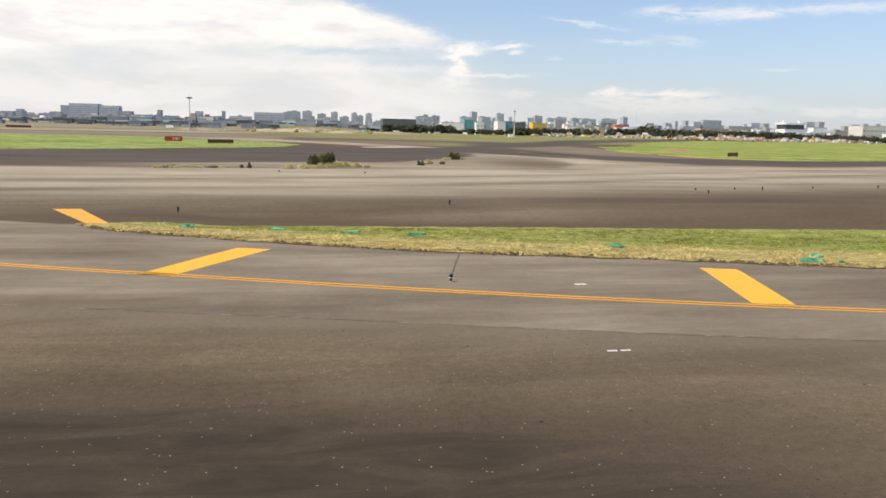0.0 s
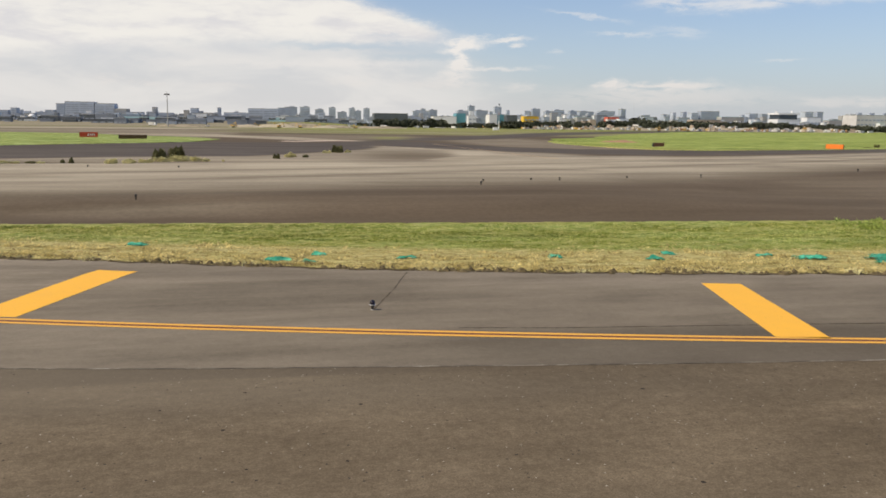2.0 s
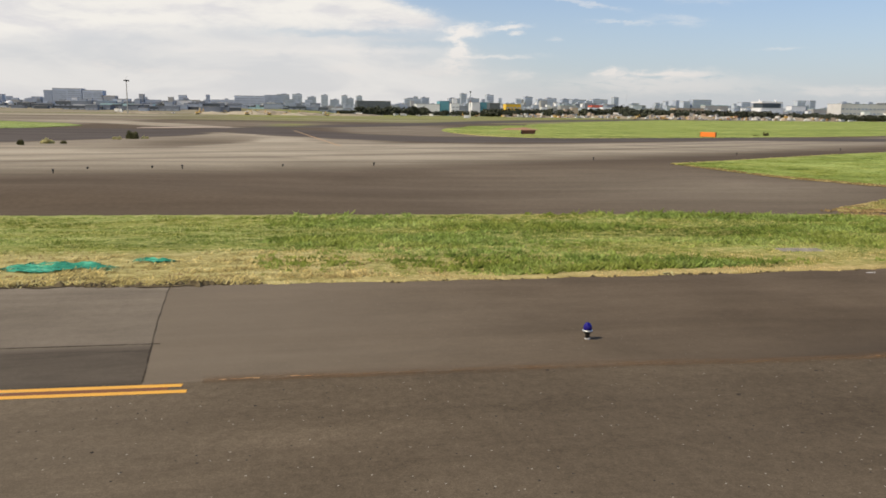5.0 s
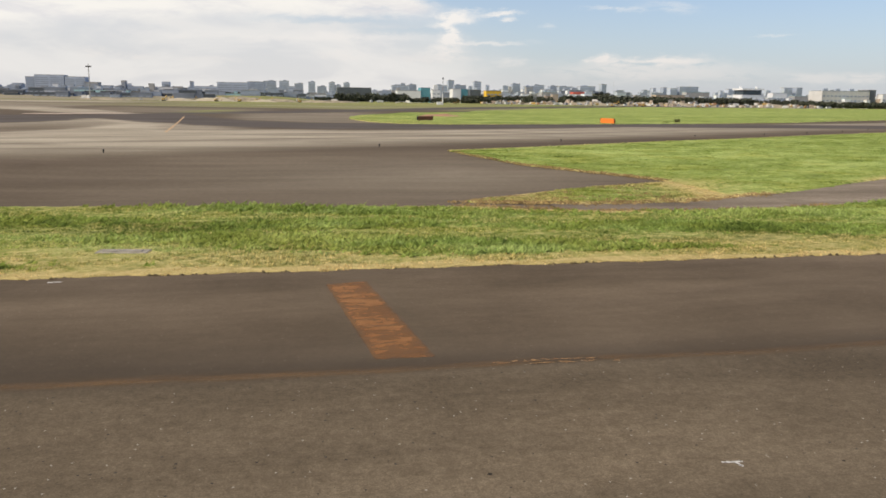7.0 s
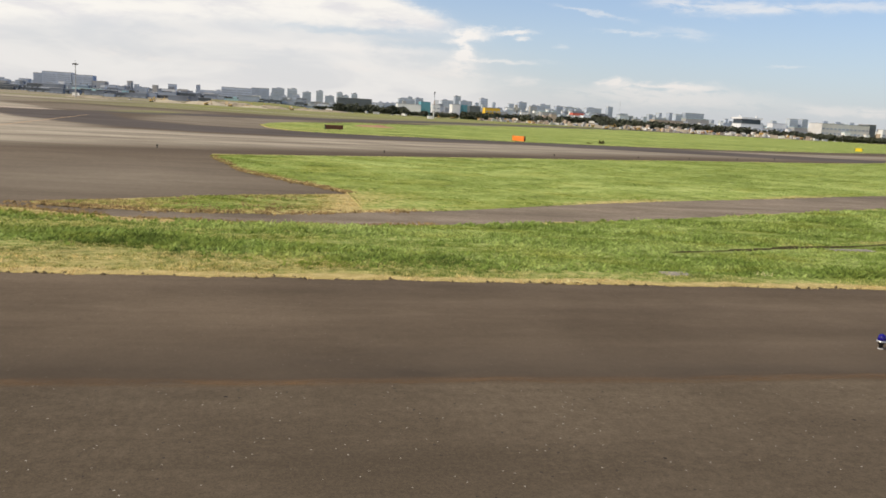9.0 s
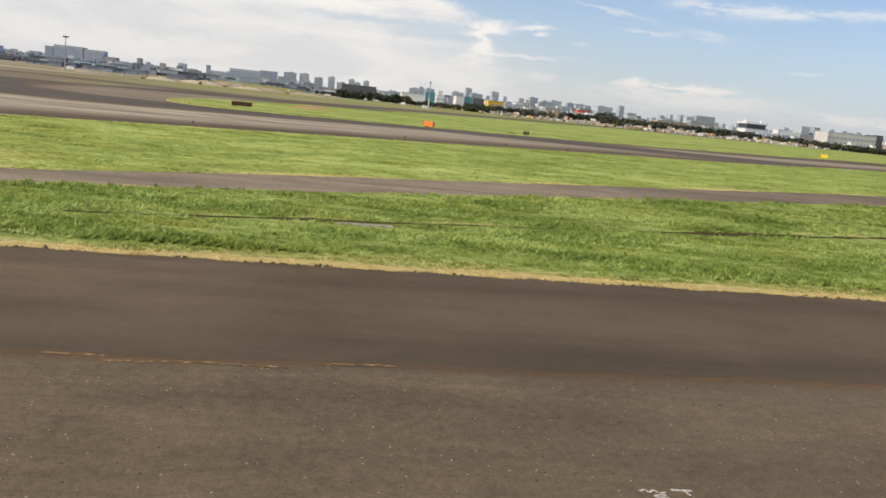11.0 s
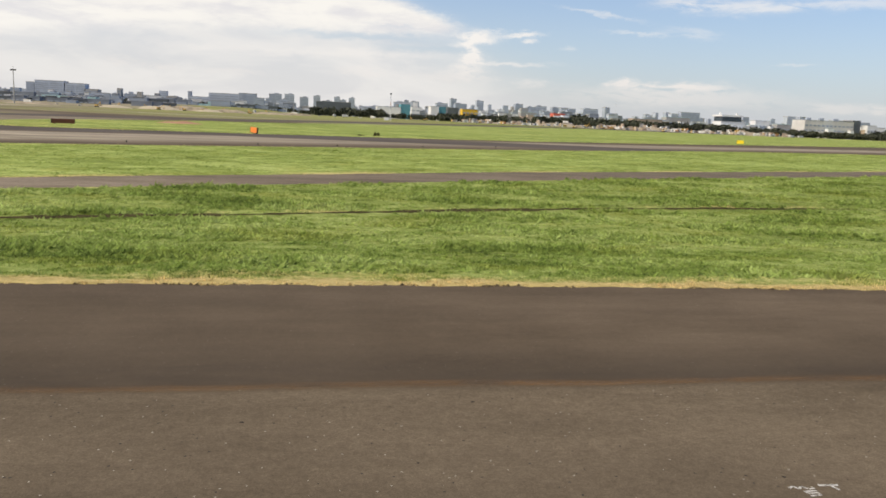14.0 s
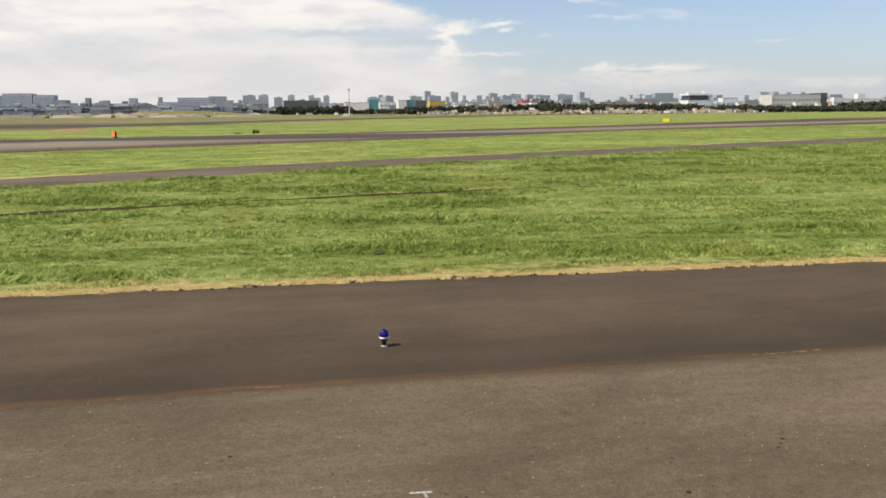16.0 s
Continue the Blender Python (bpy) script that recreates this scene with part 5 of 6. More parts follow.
def soil_clod(x, y, size, seed):
    """Clod of dark soil with roots and dead blades on it."""
    bm = bmesh.new()
    bmesh.ops.create_icosphere(bm, subdivisions=2, radius=size * 0.5)
    for v in bm.verts:
        k = 0.6 + 0.8 * noise.noise(v.co * (3.0 / size) + Vector((seed, 0, 0)))
        v.co = Vector((v.co.x * 1.9 * (0.7 + k * 0.5), v.co.y * (0.7 + k * 0.5), max(-0.02, v.co.z * 0.8 * k + 0.02)))
    ob = part("soil_clod", bm, M_SOIL)
    ob.matrix_world = pose(x, y, h(x, y))
    CLODS.append((x, y, size))
    return tagged(ob, "dark clod of soil and roots at the grass edge", "soil", "clods along the grass edge")


for k, (x, s) in enumerate(((9.0, .2), (14.0, .24), (19.2, .2), (34.2, .2), (37.8, .28), (43.3, .22), (45.4, .18), (62.5, .12), (25.1, .16), (29.4, .17), (31.2, .14), (116.1, .14), (119.6, .16), (175, .18), (104.4, .13), (177.6, .15), (180.5, .2), (39.9, .18), (11.6, .15), (16.4, .14))):
    soil_clod(x, float(grass_near(x)) + 0.05, s, k)
soil_clod(82.3, 38.0, 0.25, 40)
soil_clod(111.4, 22.0, 0.2, 41)
soil_clod(76.8, 38.8, 0.2, 42)
clod_r = np.random.default_rng(77)
cl = np.repeat(np.array(CLODS), 16, 0)
cl[:, 0] += clod_r.normal(0, 0.9, len(cl)) * cl[:, 2]
cl[:, 1] += clod_r.normal(0, 0.45, len(cl)) * cl[:, 2]
cl[:, 2] *= clod_r.uniform(0.5, 1.2, len(cl))
tip_x = clod_r.uniform(83, 104, 900)
tip_y = np.where(clod_r.uniform(0, 1, 900) < 0.5, road_far(np.maximum(tip_x, 84)), strip_far(tip_x)) + clod_r.normal(0.1, 0.35, 900)
tip_x[:260] = clod_r.uniform(90, 100.4, 260)
tip_y[:260] = wedge_low(tip_x[:260]) + clod_r.normal(0.2, 0.5, 260)
tip_x[260:520] = clod_r.uniform(84.5, 97, 260)
tip_y[260:520] = road_far(tip_x[260:520]) + clod_r.uniform(0, 1, 260) ** 1.5 * (tongue_top(tip_x[260:520]) - road_far(tip_x[260:520]))
tip = blades_mesh("dead_blades", np.stack([tip_x, tip_y, clod_r.uniform(0.5, 1.2, 900)], 1), 8, 0.14, 0.3, 0.12, M_TIP, 79, 1.3)
tagged(tip, "dead brown growth at the end of the service road", "grass", kind="stuff")
dead = blades_mesh("dead_blades", cl, 3, 1.0, 0.06, 0.03, M_WEED_DRY, 78, 0.7)
tagged(dead, "dead brown blades and roots on soil clods", "grass", kind="stuff")


def drain_cover(x, y, w, d, turn):
    ob = empty("drain_cover", x, y, h(x, y) + 0.0, turn)
    part("kerb", box(bmesh.new(), 0, 0, -0.1, w, d, 0.17, 0.02), M_OLD_CONCRETE, ob)
    part("grate", box(bmesh.new(), 0, 0, 0.072, w - 0.4, d - 0.3, 0.012), M_OLD_CONCRETE, ob)
    return tagged(ob, "concrete drain cover set in the grass", "drain")


drain_cover(121.7, 30.9, 2.3, 0.6, 4)
drain_cover(69.4, 23.9, 1.5, 0.6, -8)
drain_cover(108.4, 21.9, 0.9, 0.6, 0)

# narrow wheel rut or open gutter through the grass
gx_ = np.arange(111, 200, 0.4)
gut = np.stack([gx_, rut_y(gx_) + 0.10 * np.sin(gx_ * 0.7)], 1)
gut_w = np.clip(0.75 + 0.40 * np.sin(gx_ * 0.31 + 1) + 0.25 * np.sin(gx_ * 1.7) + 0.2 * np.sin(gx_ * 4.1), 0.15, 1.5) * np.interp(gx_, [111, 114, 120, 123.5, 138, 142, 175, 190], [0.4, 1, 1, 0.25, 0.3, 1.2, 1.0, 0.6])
# A flat ribbon: the dark colour holds bare soil and the rut's shade.
ribbon("rut", gut, gut_w, M_RUT, 0.055, "bare rut through the grass, its shade painted in", "rut")
# crumbling soil lip along the turf
for a, b_, w0 in ((-9.5, 50, 0.40),):
    ex = np.arange(a, b_, 0.2)
    ribbon("soil_lip", np.stack([ex, grass_near(ex) - 0.03 + ragged(ex, 1.0, 0.16)], 1), w0 * (0.7 + 0.5 * np.sin(ex * 1.7) * np.sin(ex * 0.53 + 1) + 0.3 * np.sin(ex * 5.1)), M_LIP, 0.022, "crumbling dark soil lip between turf and asphalt", "soil", "stuff")



def crumbs(n, x0, x1, size, seed, mat, reach, label):
    """Small lumps of soil scattered along the edge of the turf, in one mesh."""
    r = np.random.default_rng(seed)
    x = r.uniform(x0, x1, n)
    keep = np.sin(x * 0.8) + np.sin(x * 2.3 + 1) + r.normal(0, 0.8, n) > 0.2
    x = x[keep]
    y = near_edge(x) + r.normal(-0.02, reach, len(x))
    verts, faces = [], []
    for px_, py_ in zip(x, y):
        k, z0 = size * r.uniform(0.3, 1.0) ** 1.5, h(px_, py_) + 0.01
        i0 = len(verts)
        for a in range(5):
            rad = k * r.uniform(0.6, 1.2)
            verts.append((px_ + rad * 1.3 * math.cos(a * 1.2566), py_ + rad * math.sin(a * 1.2566), z0))
        verts.append((px_ + k * r.uniform(-.3, .3), py_ + k * r.uniform(-.3, .3), z0 + k * r.uniform(0.5, 1.1)))
        faces += [(i0 + a, i0 + (a + 1) % 5, i0 + 5) for a in range(5)]
    return tagged(link_mesh("soil_crumbs", verts, faces, mat), label, "soil", kind="stuff")


crumbs(1300, -9, 50, 0.15, 61, M_LIP, 0.09, "dark crumbs of soil along the straw edge")
crumbs(1500, 50, 215, 0.07, 62, M_SOIL, 0.05, "small dark crumbs of soil along the turf edge")

# ================= turf tufts =================
rng = np.random.default_rng(7)


def tufts(n, low, high, x0, x1, scale, per, spread, width, seed, label, attrs=None):
    x = rng.uniform(x0, x1, n)
    lo, hi = low(x), high(x)
    ok = hi > lo + 0.05
    x, lo, hi = x[ok], lo[ok], hi[ok]
    y = lo + (hi - lo) * rng.uniform(0, 1, len(x))
    rut = np.interp(x, gut[:, 0], gut[:, 1], -99, -99)
    clear = (y < rut - 0.75) | (y > rut + 0.25)
    x, y = x[clear], y[clear]
    size = (0.45 + 0.85 * np.clip(0.5 + 0.5 * np.sin(x * 0.9 + 2 * np.sin(y * 0.7)) * np.sin(y * 1.7 + np.sin(x * 0.4)), 0, 1) * rng.uniform(0.5, 1.1, len(x))) * np.interp(x, [40, 60], [0.72, 0.9])
    d = (attrs or strip_attrs)(x[:, None], y[:, None], None)["dry"][:, 0]
    size = size * np.where(d > 0.55, 0.68, 1.0)
    ob = blades_mesh("grass_tufts", np.stack([x, y, size], 1), per, scale, spread, width, M_TUFT, seed, 0.6, d)
    return tagged(ob, label, "grass", kind="stuff")


tufts(130000, near_edge, lambda x: np.minimum(near_edge(x) + 10, far_edge(x) - 0.7), -9.5, 250, 0.135, 5, 0.10, 0.055, 21, "short green and straw-coloured grass tufts by the shoulder")
tufts(90000, lambda x: np.minimum(near_edge(x) + 10, far_edge(x) - 0.7), lambda x: far_edge(x) - np.interp(x, [60, 100], [0.9, 0.3]), -9.5, 270, 0.15, 5, 0.18, 0.09, 22, "short grass tufts further from the shoulder")


def clover(n, x0, x1, seed):
    """Low broad-leaved clumps among the blades, in drifts."""
    r = np.random.default_rng(seed)
    x = r.uniform(x0, x1, n)
    lo, hi = near_edge(x) + np.interp(x, [52, 58, 75, 90], [0.3, 0.5, 1.6, 1.8]), far_edge(x) - 0.4
    y = lo + (hi - lo) * r.uniform(0, 1, n) ** 1.3
    drift = np.sin(x * 0.35 + 1.7 * np.sin(y * 0.5)) + np.sin(y * 0.9 + 0.23 * x) + r.normal(0, 0.5, n)
    rut = np.interp(x, gut[:, 0], gut[:, 1], -99, -99)
    ok = (drift > 0.1) & (hi > lo) & ((y < rut - 0.9) | (y > rut + 0.3))
    x, y = x[ok], y[ok]
    grow = np.interp(y - near_edge(x), [0, 12, 30], [0.9, 1.1, 1.5]) * r.uniform(0.6, 1.3, len(x)) * np.interp(drift[ok], [0.1, 1.6], [0.7, 1.45])
    ob = blades_mesh("clover", np.stack([x, y, grow], 1), 7, 0.17, 0.17, 0.16, M_TUFT, seed, 1.5, np.zeros(len(x)))
    return tagged(ob, "broad-leaved green clover drifts in the mown strip", "clover", kind="stuff")


clover(60000, 51, 260, 31)
mat_x = rng.uniform(-9.5, 51, 7000)
mat_y = near_edge(mat_x) + rng.uniform(0.06, 0.9, 7000)
mat_s = rng.uniform(0.3, 1.2, 7000) * (0.55 + 0.9 * np.array([max(0.0, noise.noise(Vector((a * 0.7, b_ * 1.3, 3.0))) + 0.45) for a, b_ in zip(mat_x, mat_y)]))
straw_mat = blades_mesh("straw_mat", np.stack([mat_x, mat_y, mat_s], 1), 6, 0.11, 0.16, 0.12, M_TUFT, 41, 2.2, np.full(7000, 1.0))
# cut hay left in heaps over the dry belt, with browner thatch between
hay_x = rng.uniform(-8, 56, 5200)
hay_y = near_edge(hay_x) + 0.6 + np.abs(rng.normal(0, 2.6, 5200))
hay_n = np.array([noise.noise(Vector((a * 0.55, b_ * 0.9, 7.0))) + 0.5 * noise.noise(Vector((a * 1.9, b_ * 2.6, 1.0))) for a, b_ in zip(hay_x, hay_y)])
heap = (hay_n > 0.12) & (hay_y < far_edge(hay_x) - 0.4)
thatch = (hay_n < -0.22) & (hay_y < far_edge(hay_x) - 0.4)
hay = blades_mesh("cut_hay", np.stack([hay_x, hay_y, 0.5 + 1.2 * np.clip(hay_n, 0, 1)], 1)[heap], 9, 0.14, 0.26, 0.11, M_TUFT, 43, 1.9, np.full(int(heap.sum()), 0.95))
tagged(hay, "pale cut hay lying in heaps on the dry belt", "straw", kind="stuff")
brown_hay = blades_mesh("thatch", np.stack([hay_x, hay_y, np.full(5200, 0.7)], 1)[thatch], 5, 0.10, 0.25, 0.10, M_TIP, 44, 1.6)
tagged(brown_hay, "brown thatch showing between the hay", "straw", kind="stuff")
tagged(straw_mat, "matted pale straw along the edge of the turf", "straw", kind="stuff")
dark_pick = rng.uniform(0, 1, 7000) < np.interp(mat_x, [112, 126, 168, 176], [0.16, 0.03, 0.03, 0.14])
brown_mat = blades_mesh("dead_blades", np.stack([mat_x, mat_y - 0.1, mat_s], 1)[dark_pick], 7, 0.10, 0.14, 0.10, M_LIP, 42, 1.8)
tagged(brown_mat, "brown dead blades in the straw edge", "straw", kind="stuff")
tufts(80000, wedge_floor, lambda x: np.maximum(taxi_near(x), wedge_floor(x) + 0.1), 90, 330, 0.10, 4, 0.35, 0.20, 23, "short grass tufts between the service road and the far taxiway", wedge_attrs)
tufts(9000, road_far, lambda x: np.maximum(tongue_top(x), road_far(x) + 0.3), 85.5, 100.5, 0.10, 4, 0.35, 0.20, 24, "short grass tufts at the end of the service road", tongue_attrs)


# ================= far town and airport buildings =================
def building(x, y, width, depth, top, wall, roof_mat=None, storeys=0, bays=0, label="", category="building", group="", name="building", glass=None, base=-0.3):
    """Block with parapet, roof plant and, where they can be told apart, rows of window bands."""
    ob = empty(name, x + width / 2, y, base)
    part("wall", box(bmesh.new(), 0, depth / 2, 0, width, depth, top), wall, ob)
    part("roof", box(bmesh.new(), 0, depth / 2, top, width + 0.6, depth + 0.6, max(0.5, top * 0.02)), roof_mat or M_CONCRETE, ob)
    if y > 2000 and storeys:
        storeys, bays = min(9, max(2, int(top / 7))), 1 if width < 30 else 2
    for s in range(storeys):
        z = top * (0.12 + 0.82 * s / max(1, storeys))
        hgt = top * 0.82 / max(1, storeys) * (0.5 if y > 2000 else 0.34)
        for b in range(bays):
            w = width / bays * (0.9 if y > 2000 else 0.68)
            part("window", box(bmesh.new(), -width / 2 + width * (b + 0.5) / bays, -0.12, z, w, 0.35, hgt), glass or M_WINDOW_HAZE, ob)
    return tagged(ob, label, category, group)


def plant_room(ob, dx_, dy_, top, sx, sz, mat):
    roof = next(c for c in ob.children if c.name.startswith("roof"))
    part("roof_plant", box(bmesh.new(), dx_, dy_, top, sx, sx * 0.6, sz), mat, roof)


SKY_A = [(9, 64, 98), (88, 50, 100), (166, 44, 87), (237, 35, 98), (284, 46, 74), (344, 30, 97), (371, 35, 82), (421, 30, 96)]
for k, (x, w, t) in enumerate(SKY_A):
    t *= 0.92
    b = building(x, 4300, w, 40, t, (M_TOWER_HAZE, M_TOWER_HAZE_PALE)[k % 2], None, 5, 3, "tall hazy pale grey apartment tower on the skyline", "tower block", "skyline towers", name="tower_block")
    plant_room(b, w * 0.1, 20, t, w * 0.4, 6, M_TOWER_HAZE)
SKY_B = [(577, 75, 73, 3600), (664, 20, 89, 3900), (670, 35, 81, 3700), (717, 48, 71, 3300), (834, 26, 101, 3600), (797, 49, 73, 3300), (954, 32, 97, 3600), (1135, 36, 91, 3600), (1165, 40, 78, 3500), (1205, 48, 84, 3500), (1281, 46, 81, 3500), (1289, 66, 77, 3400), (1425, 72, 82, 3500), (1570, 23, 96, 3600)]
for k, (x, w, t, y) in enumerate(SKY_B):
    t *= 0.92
    b = building(x, y, w, 35, t, (M_TOWER_HAZE_PALE, M_TOWER_HAZE, M_TOWER_HAZE)[k % 3], None, 4, 3, "hazy pale blue-grey tower block on the skyline", "tower block", "skyline towers", name="tower_block")
    plant_room(b, -w * 0.15, 15, t, w * 0.35, 5, M_TOWER_HAZE)
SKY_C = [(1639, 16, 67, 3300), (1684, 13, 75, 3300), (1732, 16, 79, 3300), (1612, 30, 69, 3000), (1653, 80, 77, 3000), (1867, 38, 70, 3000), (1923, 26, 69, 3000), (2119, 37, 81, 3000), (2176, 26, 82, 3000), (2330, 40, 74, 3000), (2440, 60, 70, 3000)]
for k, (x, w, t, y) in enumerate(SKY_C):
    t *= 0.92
    building(x, y, w, 30, t, (M_TOWER_HAZE, M_TOWER_HAZE_PALE)[k % 2], None, 4, 3, "hazy blue-grey tower block on the skyline", "tower block", "skyline towers", name="tower_block")
SKY_D = [(-826, 34, 36, 2600), (-783, 16, 43, 2600), (-718, 27, 27, 2500), (-716, 26, 39, 2700), (-460, 49, 35, 2600), (-384, 12, 50, 2600), (-365, 42, 34, 2600), (-294, 24, 52, 2800), (-226, 28, 34, 2500), (-216, 11, 57, 2900), (-165, 66, 36, 2500), (-940, 60, 40, 2600), (-1040, 50, 36, 2600)]
for k, (x, w, t, y) in enumerate(SKY_D):
    building(x, y, w, 30, t, (M_TOWER_HAZE, M_TOWER_HAZE_PALE, M_CONCRETE)[k % 3], None, 3, 4, "low grey town building", "building", "low town buildings")
for x, w, t, m in ((-761, 27, 65, M_TOWER_HAZE), (-733, 94, 72, M_TOWER_HAZE_PALE), (-636, 65, 67, M_TOWER_HAZE_PALE), (-574, 43, 50, M_CONCRETE)):
    building(x, 3000, w, 60, t, m, None, 3, 5, "large hazy blue-grey block in the distance", "building", "large blocks")
tr = random.Random(11)


def town_fill(count, near, far, low, high, hues, label):
    """Low town far off: walls, roofs and window bands of many blocks."""
    verts, faces, slots = [], [], []

    def block(x, y, z, w, d, t, slot):
        i = len(verts)
        verts.extend([(x, y, z), (x + w, y, z), (x + w, y + d, z), (x, y + d, z), (x, y, z + t), (x + w, y, z + t), (x + w, y + d, z + t), (x, y + d, z + t)])
        faces.extend([tuple(i + k for k in f) for f in ((0, 1, 5, 4), (1, 2, 6, 5), (2, 3, 7, 6), (3, 0, 4, 7), (4, 5, 6, 7))])
        slots.extend([slot] * 5)

    for k in range(count):
        y = tr.uniform(near, far)
        x = tr.uniform(-0.36, 0.92) * y + 60
        w, t = tr.uniform(7, 34), tr.uniform(low, high) * y / 2400 * (0.80 if x < 500 else 0.95) * (0.85 + 0.45 * noise.noise(Vector((x / 160, 0.3, 0))))
        if tr.random() < 0.14:
            w, t = tr.uniform(10, 22), t * 1.25
        wall = tr.choice(hues[0] if x > 500 else hues[1])
        block(x, y, -0.3, w, 18, t, wall)
        block(x - 0.3, y - 0.3, t - 0.3, w + 0.6, 18.6, 0.8, 2)
        if tr.random() < 0.4:
            block(x + w * 0.3, y + 4, t + 0.5, w * 0.25, 6, 3.0, 1)
        floors = max(1, int(t / 7))
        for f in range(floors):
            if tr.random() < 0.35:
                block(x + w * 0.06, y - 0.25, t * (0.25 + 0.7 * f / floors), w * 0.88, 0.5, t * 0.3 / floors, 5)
    ob = link_mesh("far_town", verts, faces, M_TOWER_HAZE)
    for m in (M_TOWER_HAZE_PALE, M_CONCRETE, M_FACADE_WHITE, M_FACADE_TAN, M_WINDOW_HAZE, M_TOWN_DARK):
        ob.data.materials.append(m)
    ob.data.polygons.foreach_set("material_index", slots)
    return tagged(ob, label, "town", kind="stuff")


town_fill(900, 2050, 2900, 15, 40, ((0, 0, 0, 1, 1, 2, 3, 6, 6), (0, 0, 1, 2, 3, 6, 6, 6, 6)), "spread of low grey and white town buildings")
town_fill(420, 3000, 3700, 24, 42, ((0, 0, 1, 1, 2), (0, 0, 0, 1, 1)), "distant spread of hazy grey apartment blocks")
town_fill(560, 2500, 3300, 19, 27, ((0, 0, 1, 1, 2, 3), (0, 0, 0, 1, 1, 6)), "distant low roofs of the town")
for k in range(75):
    y = tr.uniform(2000, 2500)
    x = tr.uniform(-0.36, 0.90) * y + 60
    building(x, y, tr.uniform(9, 30), 18, tr.uniform(15, 40) * y / 2400 * (0.80 if x < 500 else 0.95), tr.choice((M_TOWER_HAZE, M_TOWER_HAZE_PALE, M_CONCRETE, M_TOWN_DARK, M_FACADE_WHITE)), M_CONCRETE, 2, 1, "low grey town building far off", "building", "low town buildings")
building(-85, 2300, 81, 40, 45, M_TOWER_HAZE_PALE, None, 2, 6, "long pale grey building in town", "building")
building(-4, 2295, 46, 40, 48, M_TOWER_HAZE, M_CONCRETE, 3, 4, "dark grey block in the town", "building")
building(-222, 1300, 76, 25, 4.2, M_ROOF_CYAN, M_ROOF_CYAN, 1, 9, "long low shed with pale cyan walls and roof", "shed", name="shed", base=h(-184, 1300) - 0.3)
lr = random.Random(41)
for k in range(95):
    x, y = lr.uniform(-560, 130), lr.uniform(1310, 1460)
    kind_ = lr.random()
    hgt, wid = lr.uniform(2.5, 9.0), lr.uniform(6, 34)
    wall_ = M_FACADE_DARK if kind_ < 0.42 else M_TOWN_DARK if kind_ < 0.66 else M_FACADE_WHITE if kind_ < 0.80 else M_TOWER_HAZE if kind_ < 0.95 else M_ROOF_CYAN
    building(x, y, wid if kind_ < 0.66 or kind_ > 0.8 else wid * 0.4, 12, hgt, wall_, (M_CONCRETE, M_TOWN_DARK, M_TOWER_HAZE_PALE)[k % 3], 1 if hgt > 5 else 0, 3, "low dark airport shed on the far rise" if kind_ < 0.66 else "low pale airport shed on the far rise", "shed", "sheds beyond the field", name="shed", base=h(x, y) - 0.4)
for k in range(46):
    x, y = lr.uniform(-430, -30), lr.uniform(1085, 1175)
    building(x, y, lr.uniform(7, 30), 11, lr.uniform(2.6, 6.8), (M_FACADE_DARK, M_TOWN_DARK, M_FACADE_DARK, M_TOWN_DARK, M_TOWER_HAZE, M_FACADE_WHITE)[k % 6 if lr.random() < 0.8 else 0], (M_CONCRETE, M_TOWN_DARK)[k % 2], 1 if k % 3 else 0, 3, "low dark airport shed before the rise", "shed", "sheds beyond the field", name="shed", base=h(x, y) - 0.4)
building(190, 1600, 67, 40, 27, M_FACADE_DARK, M_CONCRETE, 0, 0, "dark flat-roofed hangar behind trees", "hangar")
building(308, 1595, 47, 30, 22.5, M_FACADE_WHITE, M_CONCRETE, 0, 0, "white flat-roofed warehouse above trees", "warehouse")
building(355.2, 1597, 19, 32, 29, M_FACADE_TEAL, M_TOWER_HAZE, 0, 0, "teal-walled warehouse block above trees", "warehouse")
b = building(371.5, 1560, 16, 14, 24, M_FACADE_WHITE, M_CONCRETE, 3, 2, "white stepped office tower", "office")
plant_room(b, 0, 7, 24, 9, 9.5, M_FACADE_WHITE)
building(399.5, 1500, 15.5, 30, 26, M_FACADE_WHITE, M_CONCRETE, 0, 0, "white warehouse block above trees", "warehouse")
building(415.2, 1502, 19, 32, 26.4, M_FACADE_TEAL, M_TOWER_HAZE, 0, 0, "teal-walled warehouse block above trees", "warehouse")
building(428.6, 1480, 20, 25, 25, M_FACADE_DARK, M_CONCRETE, 0, 0, "dark warehouse block above trees", "warehouse")
building(443, 1417, 28, 20, 23, M_FACADE_YELLOW, M_TOWER_HAZE, 3, 4, "bright yellow building above dark trees", "building")
building(639, 1500, 23, 20, 24, M_FACADE_RED, M_FACADE_RED, 0, 0, "red-walled building above dark trees", "building")
TOWN = [(534, 29, 19, 1480), (568, 31, 23, 1480), (642, 46, 20, 1450), (700, 30, 18, 1450), (825, 47, 26, 1400), (785, 34, 20, 1380), (1005, 30, 27, 1400), (1038, 28, 22, 1380), (945, 40, 22, 1400)]
for k, (x, w, t, y) in enumerate(TOWN):
    building(x, y, w, 18, t, (M_FACADE_WHITE, M_CONCRETE, M_FACADE_WHITE)[k % 3], (M_CONCRETE, M_ROOF_CYAN, M_TOWER_HAZE)[k % 3], 2, 4, "small white town building", "building", "white town buildings")
hr = random.Random(23)
